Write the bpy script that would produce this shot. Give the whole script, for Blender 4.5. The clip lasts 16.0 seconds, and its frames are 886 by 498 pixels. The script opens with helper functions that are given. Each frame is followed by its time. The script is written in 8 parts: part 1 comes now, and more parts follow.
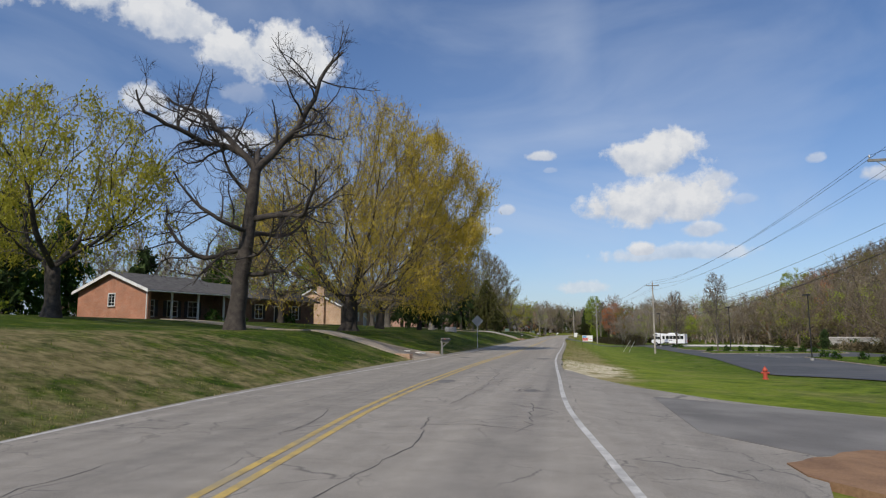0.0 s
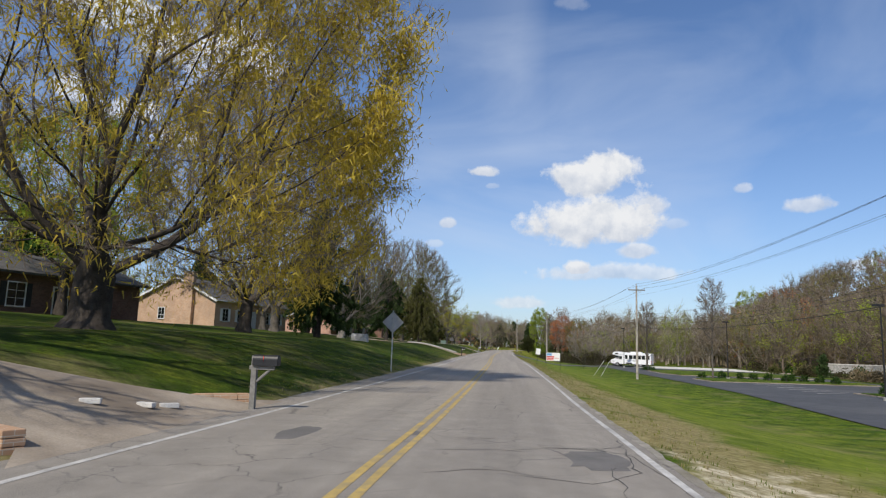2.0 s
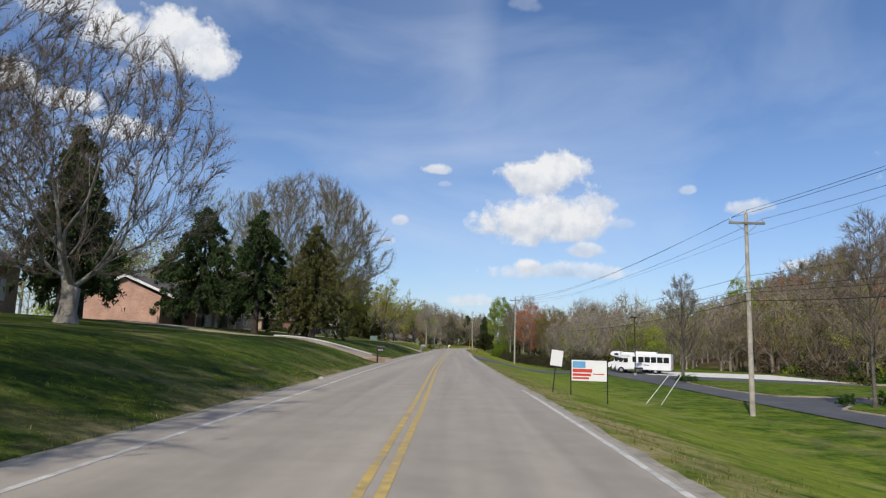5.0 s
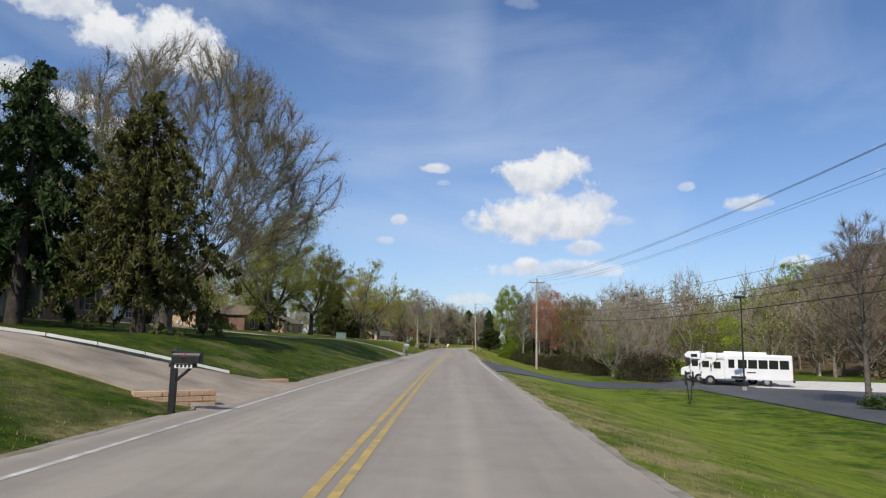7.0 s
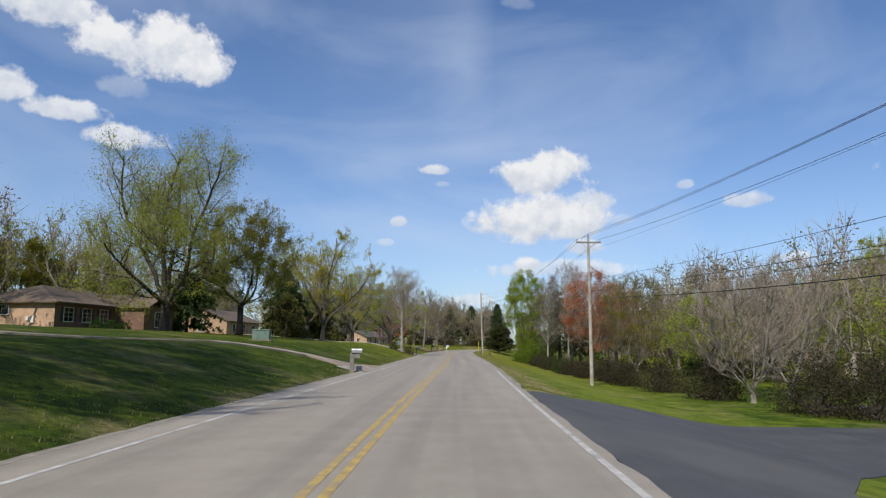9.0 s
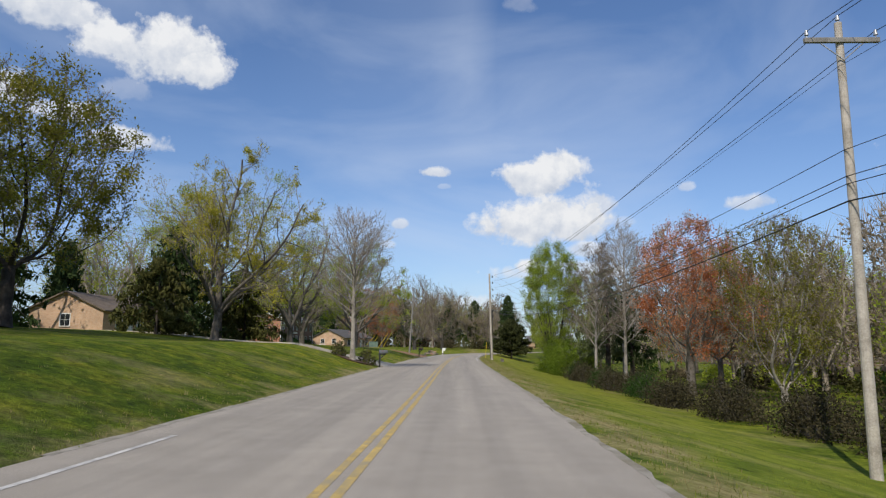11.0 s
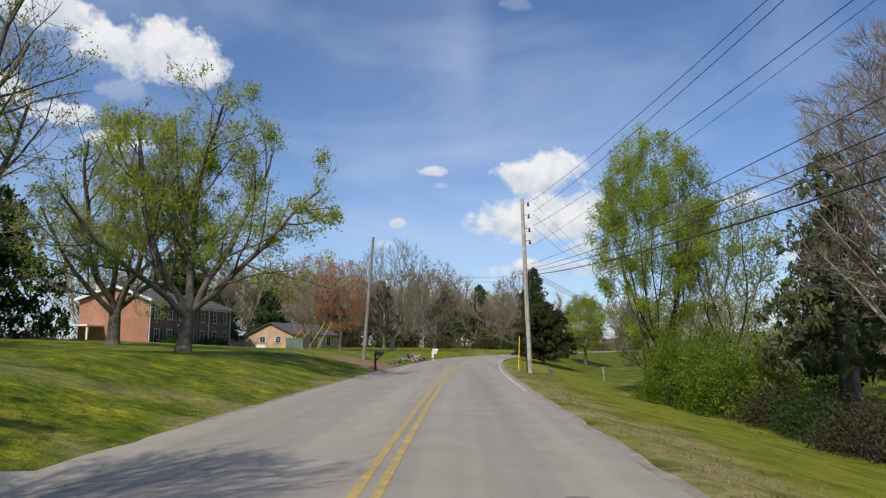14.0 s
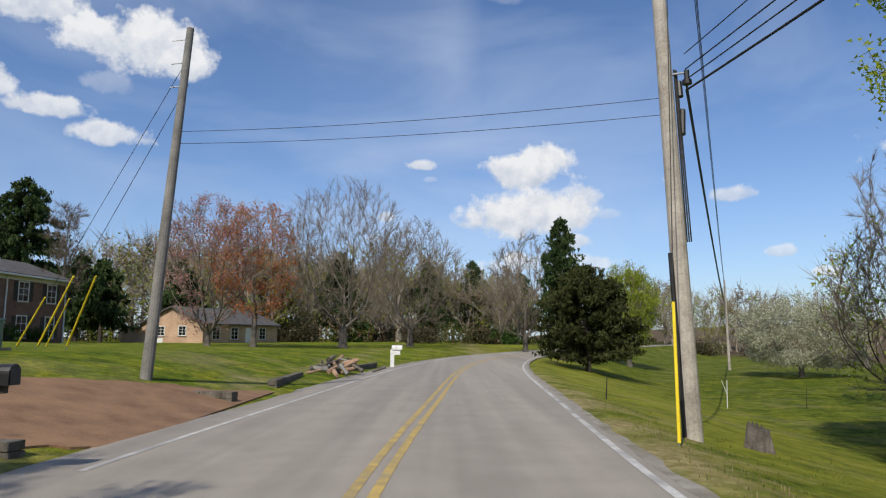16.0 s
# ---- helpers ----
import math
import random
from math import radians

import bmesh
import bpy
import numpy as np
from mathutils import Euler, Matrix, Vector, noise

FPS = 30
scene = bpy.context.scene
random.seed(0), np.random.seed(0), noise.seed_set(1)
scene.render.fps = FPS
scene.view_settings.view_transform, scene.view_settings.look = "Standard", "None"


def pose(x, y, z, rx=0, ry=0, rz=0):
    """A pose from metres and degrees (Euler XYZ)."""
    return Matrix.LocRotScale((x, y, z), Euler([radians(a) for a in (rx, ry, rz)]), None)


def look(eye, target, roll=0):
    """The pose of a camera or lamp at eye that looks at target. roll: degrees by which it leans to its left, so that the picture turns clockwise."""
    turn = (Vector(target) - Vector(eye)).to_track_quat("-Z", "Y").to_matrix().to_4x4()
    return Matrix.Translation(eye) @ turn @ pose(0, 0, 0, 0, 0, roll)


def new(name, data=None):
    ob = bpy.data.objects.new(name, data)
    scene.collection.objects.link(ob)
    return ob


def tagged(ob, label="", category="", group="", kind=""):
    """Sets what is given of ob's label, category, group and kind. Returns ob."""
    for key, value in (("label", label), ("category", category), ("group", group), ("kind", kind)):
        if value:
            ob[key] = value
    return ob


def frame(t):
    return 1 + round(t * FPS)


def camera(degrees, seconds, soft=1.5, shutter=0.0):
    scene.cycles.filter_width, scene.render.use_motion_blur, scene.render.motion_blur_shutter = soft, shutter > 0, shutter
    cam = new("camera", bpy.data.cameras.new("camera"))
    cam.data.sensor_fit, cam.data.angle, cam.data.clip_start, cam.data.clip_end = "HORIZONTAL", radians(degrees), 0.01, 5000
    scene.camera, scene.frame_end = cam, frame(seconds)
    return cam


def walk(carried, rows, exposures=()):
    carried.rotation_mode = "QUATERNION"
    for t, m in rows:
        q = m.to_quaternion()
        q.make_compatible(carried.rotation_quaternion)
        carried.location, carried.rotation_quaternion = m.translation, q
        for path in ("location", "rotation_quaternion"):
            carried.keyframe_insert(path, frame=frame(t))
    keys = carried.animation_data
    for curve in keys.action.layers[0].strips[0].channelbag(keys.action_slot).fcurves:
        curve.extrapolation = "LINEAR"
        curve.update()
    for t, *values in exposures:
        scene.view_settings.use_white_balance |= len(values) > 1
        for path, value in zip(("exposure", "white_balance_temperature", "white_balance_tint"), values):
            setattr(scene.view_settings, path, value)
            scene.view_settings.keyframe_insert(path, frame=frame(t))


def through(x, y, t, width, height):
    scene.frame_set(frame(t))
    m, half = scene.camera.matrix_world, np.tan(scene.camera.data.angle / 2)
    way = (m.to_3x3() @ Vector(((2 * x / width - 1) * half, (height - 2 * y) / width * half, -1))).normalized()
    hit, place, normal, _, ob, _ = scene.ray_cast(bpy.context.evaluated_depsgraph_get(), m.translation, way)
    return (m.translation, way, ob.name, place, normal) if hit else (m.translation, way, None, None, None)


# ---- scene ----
cam = camera(67.88, 16.0, 1.2)
PATH = [
    (0, (3.200, -33.234, 1.414), (1.325, -23.492, 2.671), -0.15),
    (0.5, (2.296, -26.448, 1.417), (0.691, -16.660, 2.695), -0.77),
    (1, (1.523, -19.786, 1.410), (0.176, -9.978, 2.815), 0.83),
    (1.5, (0.941, -13.116, 1.414), (-0.205, -3.286, 2.848), 1.00),
    (2, (0.494, -6.339, 1.414), (-0.479, 3.509, 2.850), 1.81),
    (2.5, (0.224, 0.608, 1.411), (-0.562, 10.478, 2.816), 1.60),
    (3, (0.091, 7.696, 1.420), (-0.466, 17.579, 2.843), 1.57),
    (3.5, (0.082, 14.919, 1.412), (-0.315, 24.808, 2.847), 1.90),
    (4, (-0.040, 22.230, 1.420), (-0.330, 32.123, 2.848), 1.75),
    (6.5, (-0.002, 61.712, 1.413), (-0.220, 71.609, 2.830), 1.72),
    (7, (0.000, 70.000, 1.409), (-0.231, 79.898, 2.818), 1.22),
    (7.5, (-0.001, 78.372, 1.411), (-0.235, 88.269, 2.822), 0.36),
    (8, (-0.049, 86.826, 1.412), (-0.274, 96.722, 2.828), -0.28),
    (8.5, (-0.066, 95.431, 1.413), (-0.281, 105.327, 2.834), -0.38),
    (9, (-0.002, 104.113, 1.414), (-0.233, 114.008, 2.841), 0.30),
    (11.5, (0.309, 147.641, 1.413), (0.041, 157.531, 2.874), 0.43),
    (12, (0.193, 155.322, 1.414), (-0.065, 165.211, 2.872), 0.80),
    (12.5, (0.096, 162.754, 1.411), (-0.161, 172.646, 2.859), 1.11),
    (13, (-0.003, 169.943, 1.409), (-0.276, 179.835, 2.849), 0.66),
    (13.5, (-0.027, 176.906, 1.415), (-0.276, 186.799, 2.855), 0.90),
    (14, (-0.026, 183.988, 1.416), (-0.247, 193.880, 2.866), -0.12),
    (14.5, (0.001, 191.398, 1.414), (-0.183, 201.295, 2.832), 0.51),
    (15, (0.068, 199.060, 1.412), (-0.081, 208.960, 2.813), -0.02),
    (15.5, (0.184, 206.817, 1.413), (0.082, 216.720, 2.800), -0.23),
    (16, (0.303, 214.646, 1.402), (0.252, 224.553, 2.760), -0.18),
]
walk(cam, [(t, look(eye, target, roll)) for t, eye, target, roll in PATH], exposures=((0.0, -0.18), (0.4, -0.08), (0.9, 0.0), (16.0, 0.0)))

# ---------------------------------------------------------------- sky and sun
SUN_AZ, SUN_EL = 201.0, 45.0     # compass bearing of the sun from +y, clockwise; height in degrees
world = bpy.data.worlds.new("sky")
scene.world = world
world.use_nodes = True
wn, wl = world.node_tree.nodes, world.node_tree.links
wn.clear()


def wmath(op, a, b=None, c=None, clamp=False):
    n = wn.new("ShaderNodeMath")
    n.operation, n.use_clamp = op, clamp
    for k, v in enumerate((a, b, c)):
        if v is None:
            continue
        if isinstance(v, (int, float)):
            n.inputs[k].default_value = v
        else:
            wl.new(v, n.inputs[k])
    return n.outputs[0]


sky = wn.new("ShaderNodeTexSky")
sky.sky_type, sky.sun_disc = "NISHITA", False
sky.sun_elevation, sky.sun_rotation = radians(SUN_EL), radians(SUN_AZ)
sky.air_density, sky.dust_density, sky.ozone_density = 1.0, 0.6, 2.2
co = wn.new("ShaderNodeTexCoord")
# bearing, height, half width and half height of each cloud, in degrees, and how solid it is
CLOUDS = [
    (6.6, 14.2, 3.5, 1.8, 1.0), (8.5, 15.3, 2.3, 1.6, 1.0), (5.6, 10.5, 4.2, 2.3, 1.0), (9.2, 10.9, 4.0, 2.3, 1.0), (12.0, 11.9, 1.5, 1.0, .8),
    (-2.3, 15.0, 1.3, .55, .85), (-1.5, 13.8, .7, .3, .25), (-5.2, 10.5, .7, .5, .65), (6.1, 6.8, 1.4, .65, .95), (9.3, 6.4, 6.0, .8, .6),
    (10.9, 8.2, 1.6, .7, .75), (24.0, 11.4, 1.7, .75, .7), (19.2, 13.1, .8, .5, .5), (1.3, 3.8, 2.2, .7, .6), (-6.5, 8.7, .7, .35, .35),
    (14.1, 10.4, 1.0, .55, .3), (-25.2, 22.8, 4.1, 2.6, 1.0), (-29.6, 22.9, 2.6, 1.7, 1.0), (-22.8, 22.0, 2.2, 1.8, 1.0), (-34.8, 24.4, 4.5, 1.7, .95),
    (-32.1, 17.3, 2.6, .95, .85), (-28.0, 15.9, 2.8, 1.0, .85), (-36.1, 18.5, 1.8, 1.2, .85), (-28.2, 19.6, 1.7, .9, .25), (5.6, 28.6, 1.4, .8, .2),
    (27.1, 6.7, 1.1, .5, .6), (29.9, 5.0, 1.1, .47, .7), (-44, 26, 7, 3, 1.0), (-56, 16, 8, 3, 1.0), (44, 14, 8, 3, .9), (60, 28, 10, 5, 1.0), (-80, 30, 12, 5, 1.0),
]
ns = wn.new("ShaderNodeTexNoise")
ns.inputs["Scale"].default_value, ns.inputs["Detail"].default_value, ns.inputs["Roughness"].default_value = 22.0, 8.0, 0.58
wl.new(co.outputs["Generated"], ns.inputs["Vector"])
ns2 = wn.new("ShaderNodeTexNoise")
ns2.inputs["Scale"].default_value, ns2.inputs["Detail"].default_value, ns2.inputs["Roughness"].default_value = 60.0, 7.0, 0.62
wl.new(co.outputs["Generated"], ns2.inputs["Vector"])
# the same billows seen a little higher up: where they thin out upwards, their tops catch the sun
shift = wn.new("ShaderNodeVectorMath")
shift.operation = "ADD"
wl.new(co.outputs["Generated"], shift.inputs[0])
shift.inputs[1].default_value = (-0.006, 0.0, 0.016)
ns3 = wn.new("ShaderNodeTexNoise")
ns3.inputs["Scale"].default_value, ns3.inputs["Detail"].default_value, ns3.inputs["Roughness"].default_value = 22.0, 4.0, 0.58
wl.new(shift.outputs[0], ns3.inputs["Vector"])
relief = wmath("MULTIPLY", wmath("SUBTRACT", ns.outputs["Fac"], ns3.outputs["Fac"]), 2.2)
nz = wmath("ADD", wmath("MULTIPLY", wmath("SUBTRACT", ns.outputs["Fac"], 0.5), 1.0), wmath("MULTIPLY", wmath("SUBTRACT", ns2.outputs["Fac"], 0.5), 0.5))
cover, shade = None, None
for az, el, hw, hh, solid in CLOUDS:
    a, e = radians(az), radians(el)
    fwd = Vector((math.sin(a) * math.cos(e), math.cos(a) * math.cos(e), math.sin(e)))
    side = Vector((math.cos(a), -math.sin(a), 0))
    up = side.cross(fwd)

    def dot(v, s):
        n = wn.new("ShaderNodeVectorMath")
        n.operation = "DOT_PRODUCT"
        wl.new(co.outputs["Generated"], n.inputs[0])
        n.inputs[1].default_value = v * s
        return n.outputs["Value"]
    p, q = dot(side, 1 / math.sin(radians(hw))), dot(up, 1 / math.sin(radians(hh)))
    low = wmath("MULTIPLY", wmath("MINIMUM", q, 0.0), 0.75)         # the underside is flatter
    r = wmath("SQRT", wmath("ADD", wmath("MULTIPLY", p, p), wmath("ADD", wmath("MULTIPLY", q, q), wmath("MULTIPLY", low, low))))
    r = wmath("ADD", r, wmath("MULTIPLY", nz, -1.7))
    m = wmath("MULTIPLY", wmath("SUBTRACT", 1.10, r), 2.6, clamp=True)
    front = wmath("GREATER_THAN", dot(fwd, 1.0), 0.5)
    m = wmath("MULTIPLY", wmath("MULTIPLY", m, front), solid)
    s = wmath("MULTIPLY", m, wmath("ADD", wmath("ADD", wmath("MULTIPLY", q, 0.40), relief), 0.66, clamp=True))
    cover = m if cover is None else wmath("MAXIMUM", cover, m)
    shade = s if shade is None else wmath("MAXIMUM", shade, s)
ci = wn.new("ShaderNodeTexNoise")
ci.inputs["Scale"].default_value, ci.inputs["Detail"].default_value, ci.inputs["Distortion"].default_value = 2.6, 8.0, 0.8
cm = wn.new("ShaderNodeMapping")
cm.inputs["Scale"].default_value = (1.0, 0.55, 2.2)
cm.inputs["Rotation"].default_value = (0.3, 0.5, 0.4)
wl.new(co.outputs["Generated"], cm.inputs["Vector"])
wl.new(cm.outputs[0], ci.inputs["Vector"])
veil = wmath("MULTIPLY", wmath("SUBTRACT", ci.outputs["Fac"], 0.37, clamp=True), 1.1, clamp=True)
sepz = wn.new("ShaderNodeSeparateXYZ")
wl.new(co.outputs["Generated"], sepz.inputs[0])
haze = wmath("MULTIPLY", wmath("POWER", wmath("SUBTRACT", 1.0, wmath("ABSOLUTE", sepz.outputs[2]), clamp=True), 7.0), 0.42)
# a long pale streak of high cloud with one sharp edge, standing nearly upright ahead, and a thin sheet beside it
def skyward(az, el):
    return Vector((math.sin(radians(az)) * math.cos(radians(el)), math.cos(radians(az)) * math.cos(radians(el)), math.sin(radians(el))))


def along_sky(v):
    n = wn.new("ShaderNodeVectorMath")
    n.operation = "DOT_PRODUCT"
    wl.new(co.outputs["Generated"], n.inputs[0])
    n.inputs[1].default_value = v
    return n.outputs["Value"]


streak_side = skyward(2.0, 29.0).cross(skyward(2.1, 20.0)).normalized() * -1
if streak_side.x < 0:
    streak_side = -streak_side
off = wmath("ADD", along_sky(streak_side), wmath("MULTIPLY", wmath("SUBTRACT", ci.outputs["Fac"], 0.5), 0.03))
edge_near = wmath("MULTIPLY", wmath("SUBTRACT", 0.02, off), 26.0, clamp=True)
fade_far = wmath("ADD", wmath("MULTIPLY", off, 3.2), 1.0, clamp=True)
core = wmath("SUBTRACT", 1.0, wmath("MULTIPLY", wmath("ABSOLUTE", wmath("ADD", off, 0.03)), 20.0), clamp=True)
lift_up = wmath("MULTIPLY", wmath("SUBTRACT", sepz.outputs[2], 0.25), 7.0, clamp=True)
sheet = wmath("MULTIPLY", wmath("MULTIPLY", edge_near, fade_far), 0.13)
streak = wmath("MULTIPLY", wmath("ADD", sheet, wmath("MULTIPLY", core, 0.05)), lift_up)
veil = wmath("ADD", wmath("MAXIMUM", veil, haze), streak, clamp=True)
mixv = wn.new("ShaderNodeMix")
mixv.data_type = "RGBA"
wl.new(veil, mixv.inputs[0])
SKY_TINT = wn.new("ShaderNodeMix")
SKY_TINT.data_type, SKY_TINT.blend_type = "RGBA", "MULTIPLY"
SKY_TINT.inputs[0].default_value = 1.0
SKY_TINT.inputs[7].default_value = (0.84, 1.0, 1.24, 1)
wl.new(sky.outputs[0], SKY_TINT.inputs[6])
wl.new(SKY_TINT.outputs[2], mixv.inputs[6])
mixv.inputs[7].default_value = (6.2, 7.0, 8.4, 1)
cc = wn.new("ShaderNodeMix")
cc.data_type = "RGBA"
ratio = wmath("DIVIDE", shade, wmath("MAXIMUM", cover, 0.01))
wl.new(ratio, cc.inputs[0])
cc.inputs[6].default_value, cc.inputs[7].default_value = (4.9, 5.5, 6.6, 1), (8.2, 8.3, 8.5, 1)
mixc = wn.new("ShaderNodeMix")
mixc.data_type = "RGBA"
wl.new(cover, mixc.inputs[0])
wl.new(mixv.outputs[2], mixc.inputs[6])
wl.new(cc.outputs[2], mixc.inputs[7])
bg = wn.new("ShaderNodeBackground")
bg.inputs["Strength"].default_value = 0.103
wl.new(mixc.outputs[2], bg.inputs["Color"])
wo = wn.new("ShaderNodeOutputWorld")
wl.new(bg.outputs[0], wo.inputs[0])

sun_data = bpy.data.lights.new("sun", "SUN")
sun_data.energy, sun_data.angle, sun_data.color = 4.15, radians(0.53), (1.0, 0.915, 0.785)
sun = new("sun", sun_data)
sa, se = radians(SUN_AZ), radians(SUN_EL)
sun.matrix_world = look((math.sin(sa) * math.cos(se) * 300, math.cos(sa) * math.cos(se) * 300 + 100, math.sin(se) * 300), (0, 100, 0))

# ---------------------------------------------------------------- materials


def mat(name, dark, light, scale=3.0, rough=0.85, bump=0.15, fine=12.0, metal=0.0, stain=None, stain_scale=0.5, island=0.0, spec=0.4, bump_d=0.02):
    """Two-scale mottled surface: coarse noise and fine grain between two colours, with an optional stain colour."""
    m = bpy.data.materials.new(name)
    m.use_nodes = True
    n, l = m.node_tree.nodes, m.node_tree.links
    b = n["Principled BSDF"]
    b.inputs["Roughness"].default_value, b.inputs["Metallic"].default_value = rough, metal
    b.inputs["Specular IOR Level"].default_value = spec
    tc = n.new("ShaderNodeTexCoord")
    big, small = n.new("ShaderNodeTexNoise"), n.new("ShaderNodeTexNoise")
    for node, sc in ((big, scale), (small, scale * fine)):
        node.inputs["Scale"].default_value, node.inputs["Detail"].default_value, node.inputs["Roughness"].default_value = sc, 5, 0.6
        l.new(tc.outputs["Object"], node.inputs["Vector"])
    avg = n.new("ShaderNodeMath")
    avg.operation = "MULTIPLY_ADD"
    l.new(small.outputs["Fac"], avg.inputs[0])
    avg.inputs[1].default_value = 0.6
    l.new(big.outputs["Fac"], avg.inputs[2])
    ramp = n.new("ShaderNodeValToRGB")
    ramp.color_ramp.elements[0].position, ramp.color_ramp.elements[1].position = 0.58, 1.0
    ramp.color_ramp.elements[0].color, ramp.color_ramp.elements[1].color = (*dark, 1), (*light, 1)
    l.new(avg.outputs[0], ramp.inputs[0])
    out = ramp.outputs[0]
    if stain:
        st = n.new("ShaderNodeTexNoise")
        st.inputs["Scale"].default_value, st.inputs["Detail"].default_value = stain_scale, 6
        l.new(tc.outputs["Object"], st.inputs["Vector"])
        sr = n.new("ShaderNodeValToRGB")
        sr.color_ramp.elements[0].position, sr.color_ramp.elements[1].position = 0.5, 0.68
        l.new(st.outputs["Fac"], sr.inputs[0])
        mx = n.new("ShaderNodeMix")
        mx.data_type = "RGBA"
        l.new(sr.outputs[0], mx.inputs[0])
        l.new(out, mx.inputs[6])
        mx.inputs[7].default_value = (*stain, 1)
        out = mx.outputs[2]
    if island:
        geo = n.new("ShaderNodeNewGeometry")
        hs = n.new("ShaderNodeHueSaturation")
        mr = n.new("ShaderNodeMapRange")
        mr.inputs["To Min"].default_value, mr.inputs["To Max"].default_value = 1 - island, 1 + island
        l.new(geo.outputs["Random Per Island"], mr.inputs[0])
        l.new(mr.outputs[0], hs.inputs["Value"])
        l.new(out, hs.inputs["Color"])
        out = hs.outputs[0]
    l.new(out, b.inputs["Base Color"])
    if bump:
        bp = n.new("ShaderNodeBump")
        bp.inputs["Strength"].default_value, bp.inputs["Distance"].default_value = bump, bump_d
        l.new(avg.outputs[0], bp.inputs["Height"])
        l.new(bp.outputs[0], b.inputs["Normal"])
    return m


def leaf_mat(name, dark, light, vary=0.35, through=0.35):
    """Thin leaves: diffuse with some light passing through, varied leaf by leaf."""
    m = bpy.data.materials.new(name)
    m.use_nodes = True
    n, l = m.node_tree.nodes, m.node_tree.links
    n.clear()
    geo = n.new("ShaderNodeNewGeometry")
    tc = n.new("ShaderNodeTexCoord")
    nt = n.new("ShaderNodeTexNoise")
    nt.inputs["Scale"].default_value = 0.35
    l.new(tc.outputs["Object"], nt.inputs["Vector"])
    ad = n.new("ShaderNodeMath")
    ad.operation = "MULTIPLY_ADD"
    l.new(geo.outputs["Random Per Island"], ad.inputs[0])
    ad.inputs[1].default_value = 0.6
    sb = n.new("ShaderNodeMath")
    sb.operation = "MULTIPLY_ADD"
    l.new(nt.outputs["Fac"], sb.inputs[0])
    sb.inputs[1].default_value, sb.inputs[2].default_value = 1.4, -0.5
    l.new(sb.outputs[0], ad.inputs[2])
    r = n.new("ShaderNodeValToRGB")
    r.color_ramp.elements[0].color, r.color_ramp.elements[1].color = (*dark, 1), (*light, 1)
    l.new(ad.outputs[0], r.inputs[0])
    d, t, mx, o = n.new("ShaderNodeBsdfDiffuse"), n.new("ShaderNodeBsdfTranslucent"), n.new("ShaderNodeMixShader"), n.new("ShaderNodeOutputMaterial")
    l.new(r.outputs[0], d.inputs[0])
    l.new(r.outputs[0], t.inputs[0])
    mx.inputs[0].default_value = through
    l.new(d.outputs[0], mx.inputs[1])
    l.new(t.outputs[0], mx.inputs[2])
    l.new(mx.outputs[0], o.inputs[0])
    return m


def brick_mat(name, c1, c2, mortar, scale=1.0):
    """Courses of brick at true size (0.21 x 0.075 m), laid round the walls by object coordinates."""
    m = bpy.data.materials.new(name)
    m.use_nodes = True
    n, l = m.node_tree.nodes, m.node_tree.links
    b = n["Principled BSDF"]
    b.inputs["Roughness"].default_value = 0.9
    tc = n.new("ShaderNodeTexCoord")
    sp = n.new("ShaderNodeSeparateXYZ")
    l.new(tc.outputs["Object"], sp.inputs[0])
    ad = n.new("ShaderNodeMath")
    ad.operation = "ADD"
    l.new(sp.outputs[0], ad.inputs[0])
    l.new(sp.outputs[1], ad.inputs[1])
    cb = n.new("ShaderNodeCombineXYZ")
    l.new(ad.outputs[0], cb.inputs[0])
    l.new(sp.outputs[2], cb.inputs[1])
    br = n.new("ShaderNodeTexBrick")
    br.inputs["Scale"].default_value = 1.0
    br.inputs["Brick Width"].default_value, br.inputs["Row Height"].default_value, br.inputs["Mortar Size"].default_value = 0.21, 0.075, 0.006
    br.inputs["Color1"].default_value, br.inputs["Color2"].default_value, br.inputs["Mortar"].default_value = (*c1, 1), (*c2, 1), (*mortar, 1)
    l.new(cb.outputs[0], br.inputs["Vector"])
    nt = n.new("ShaderNodeTexNoise")
    nt.inputs["Scale"].default_value, nt.inputs["Detail"].default_value = 0.9, 6
    l.new(tc.outputs["Object"], nt.inputs["Vector"])
    hs = n.new("ShaderNodeHueSaturation")
    mr = n.new("ShaderNodeMapRange")
    mr.inputs["To Min"].default_value, mr.inputs["To Max"].default_value = 0.6, 1.4
    l.new(nt.outputs["Fac"], mr.inputs[0])
    l.new(mr.outputs[0], hs.inputs["Value"])
    l.new(br.outputs["Color"], hs.inputs["Color"])
    l.new(hs.outputs[0], b.inputs["Base Color"])
    bp = n.new("ShaderNodeBump")
    bp.inputs["Strength"].default_value, bp.inputs["Distance"].default_value = 0.4, 0.01
    l.new(br.outputs["Fac"], bp.inputs["Height"])
    bp.invert = True
    l.new(bp.outputs[0], b.inputs["Normal"])
    return m


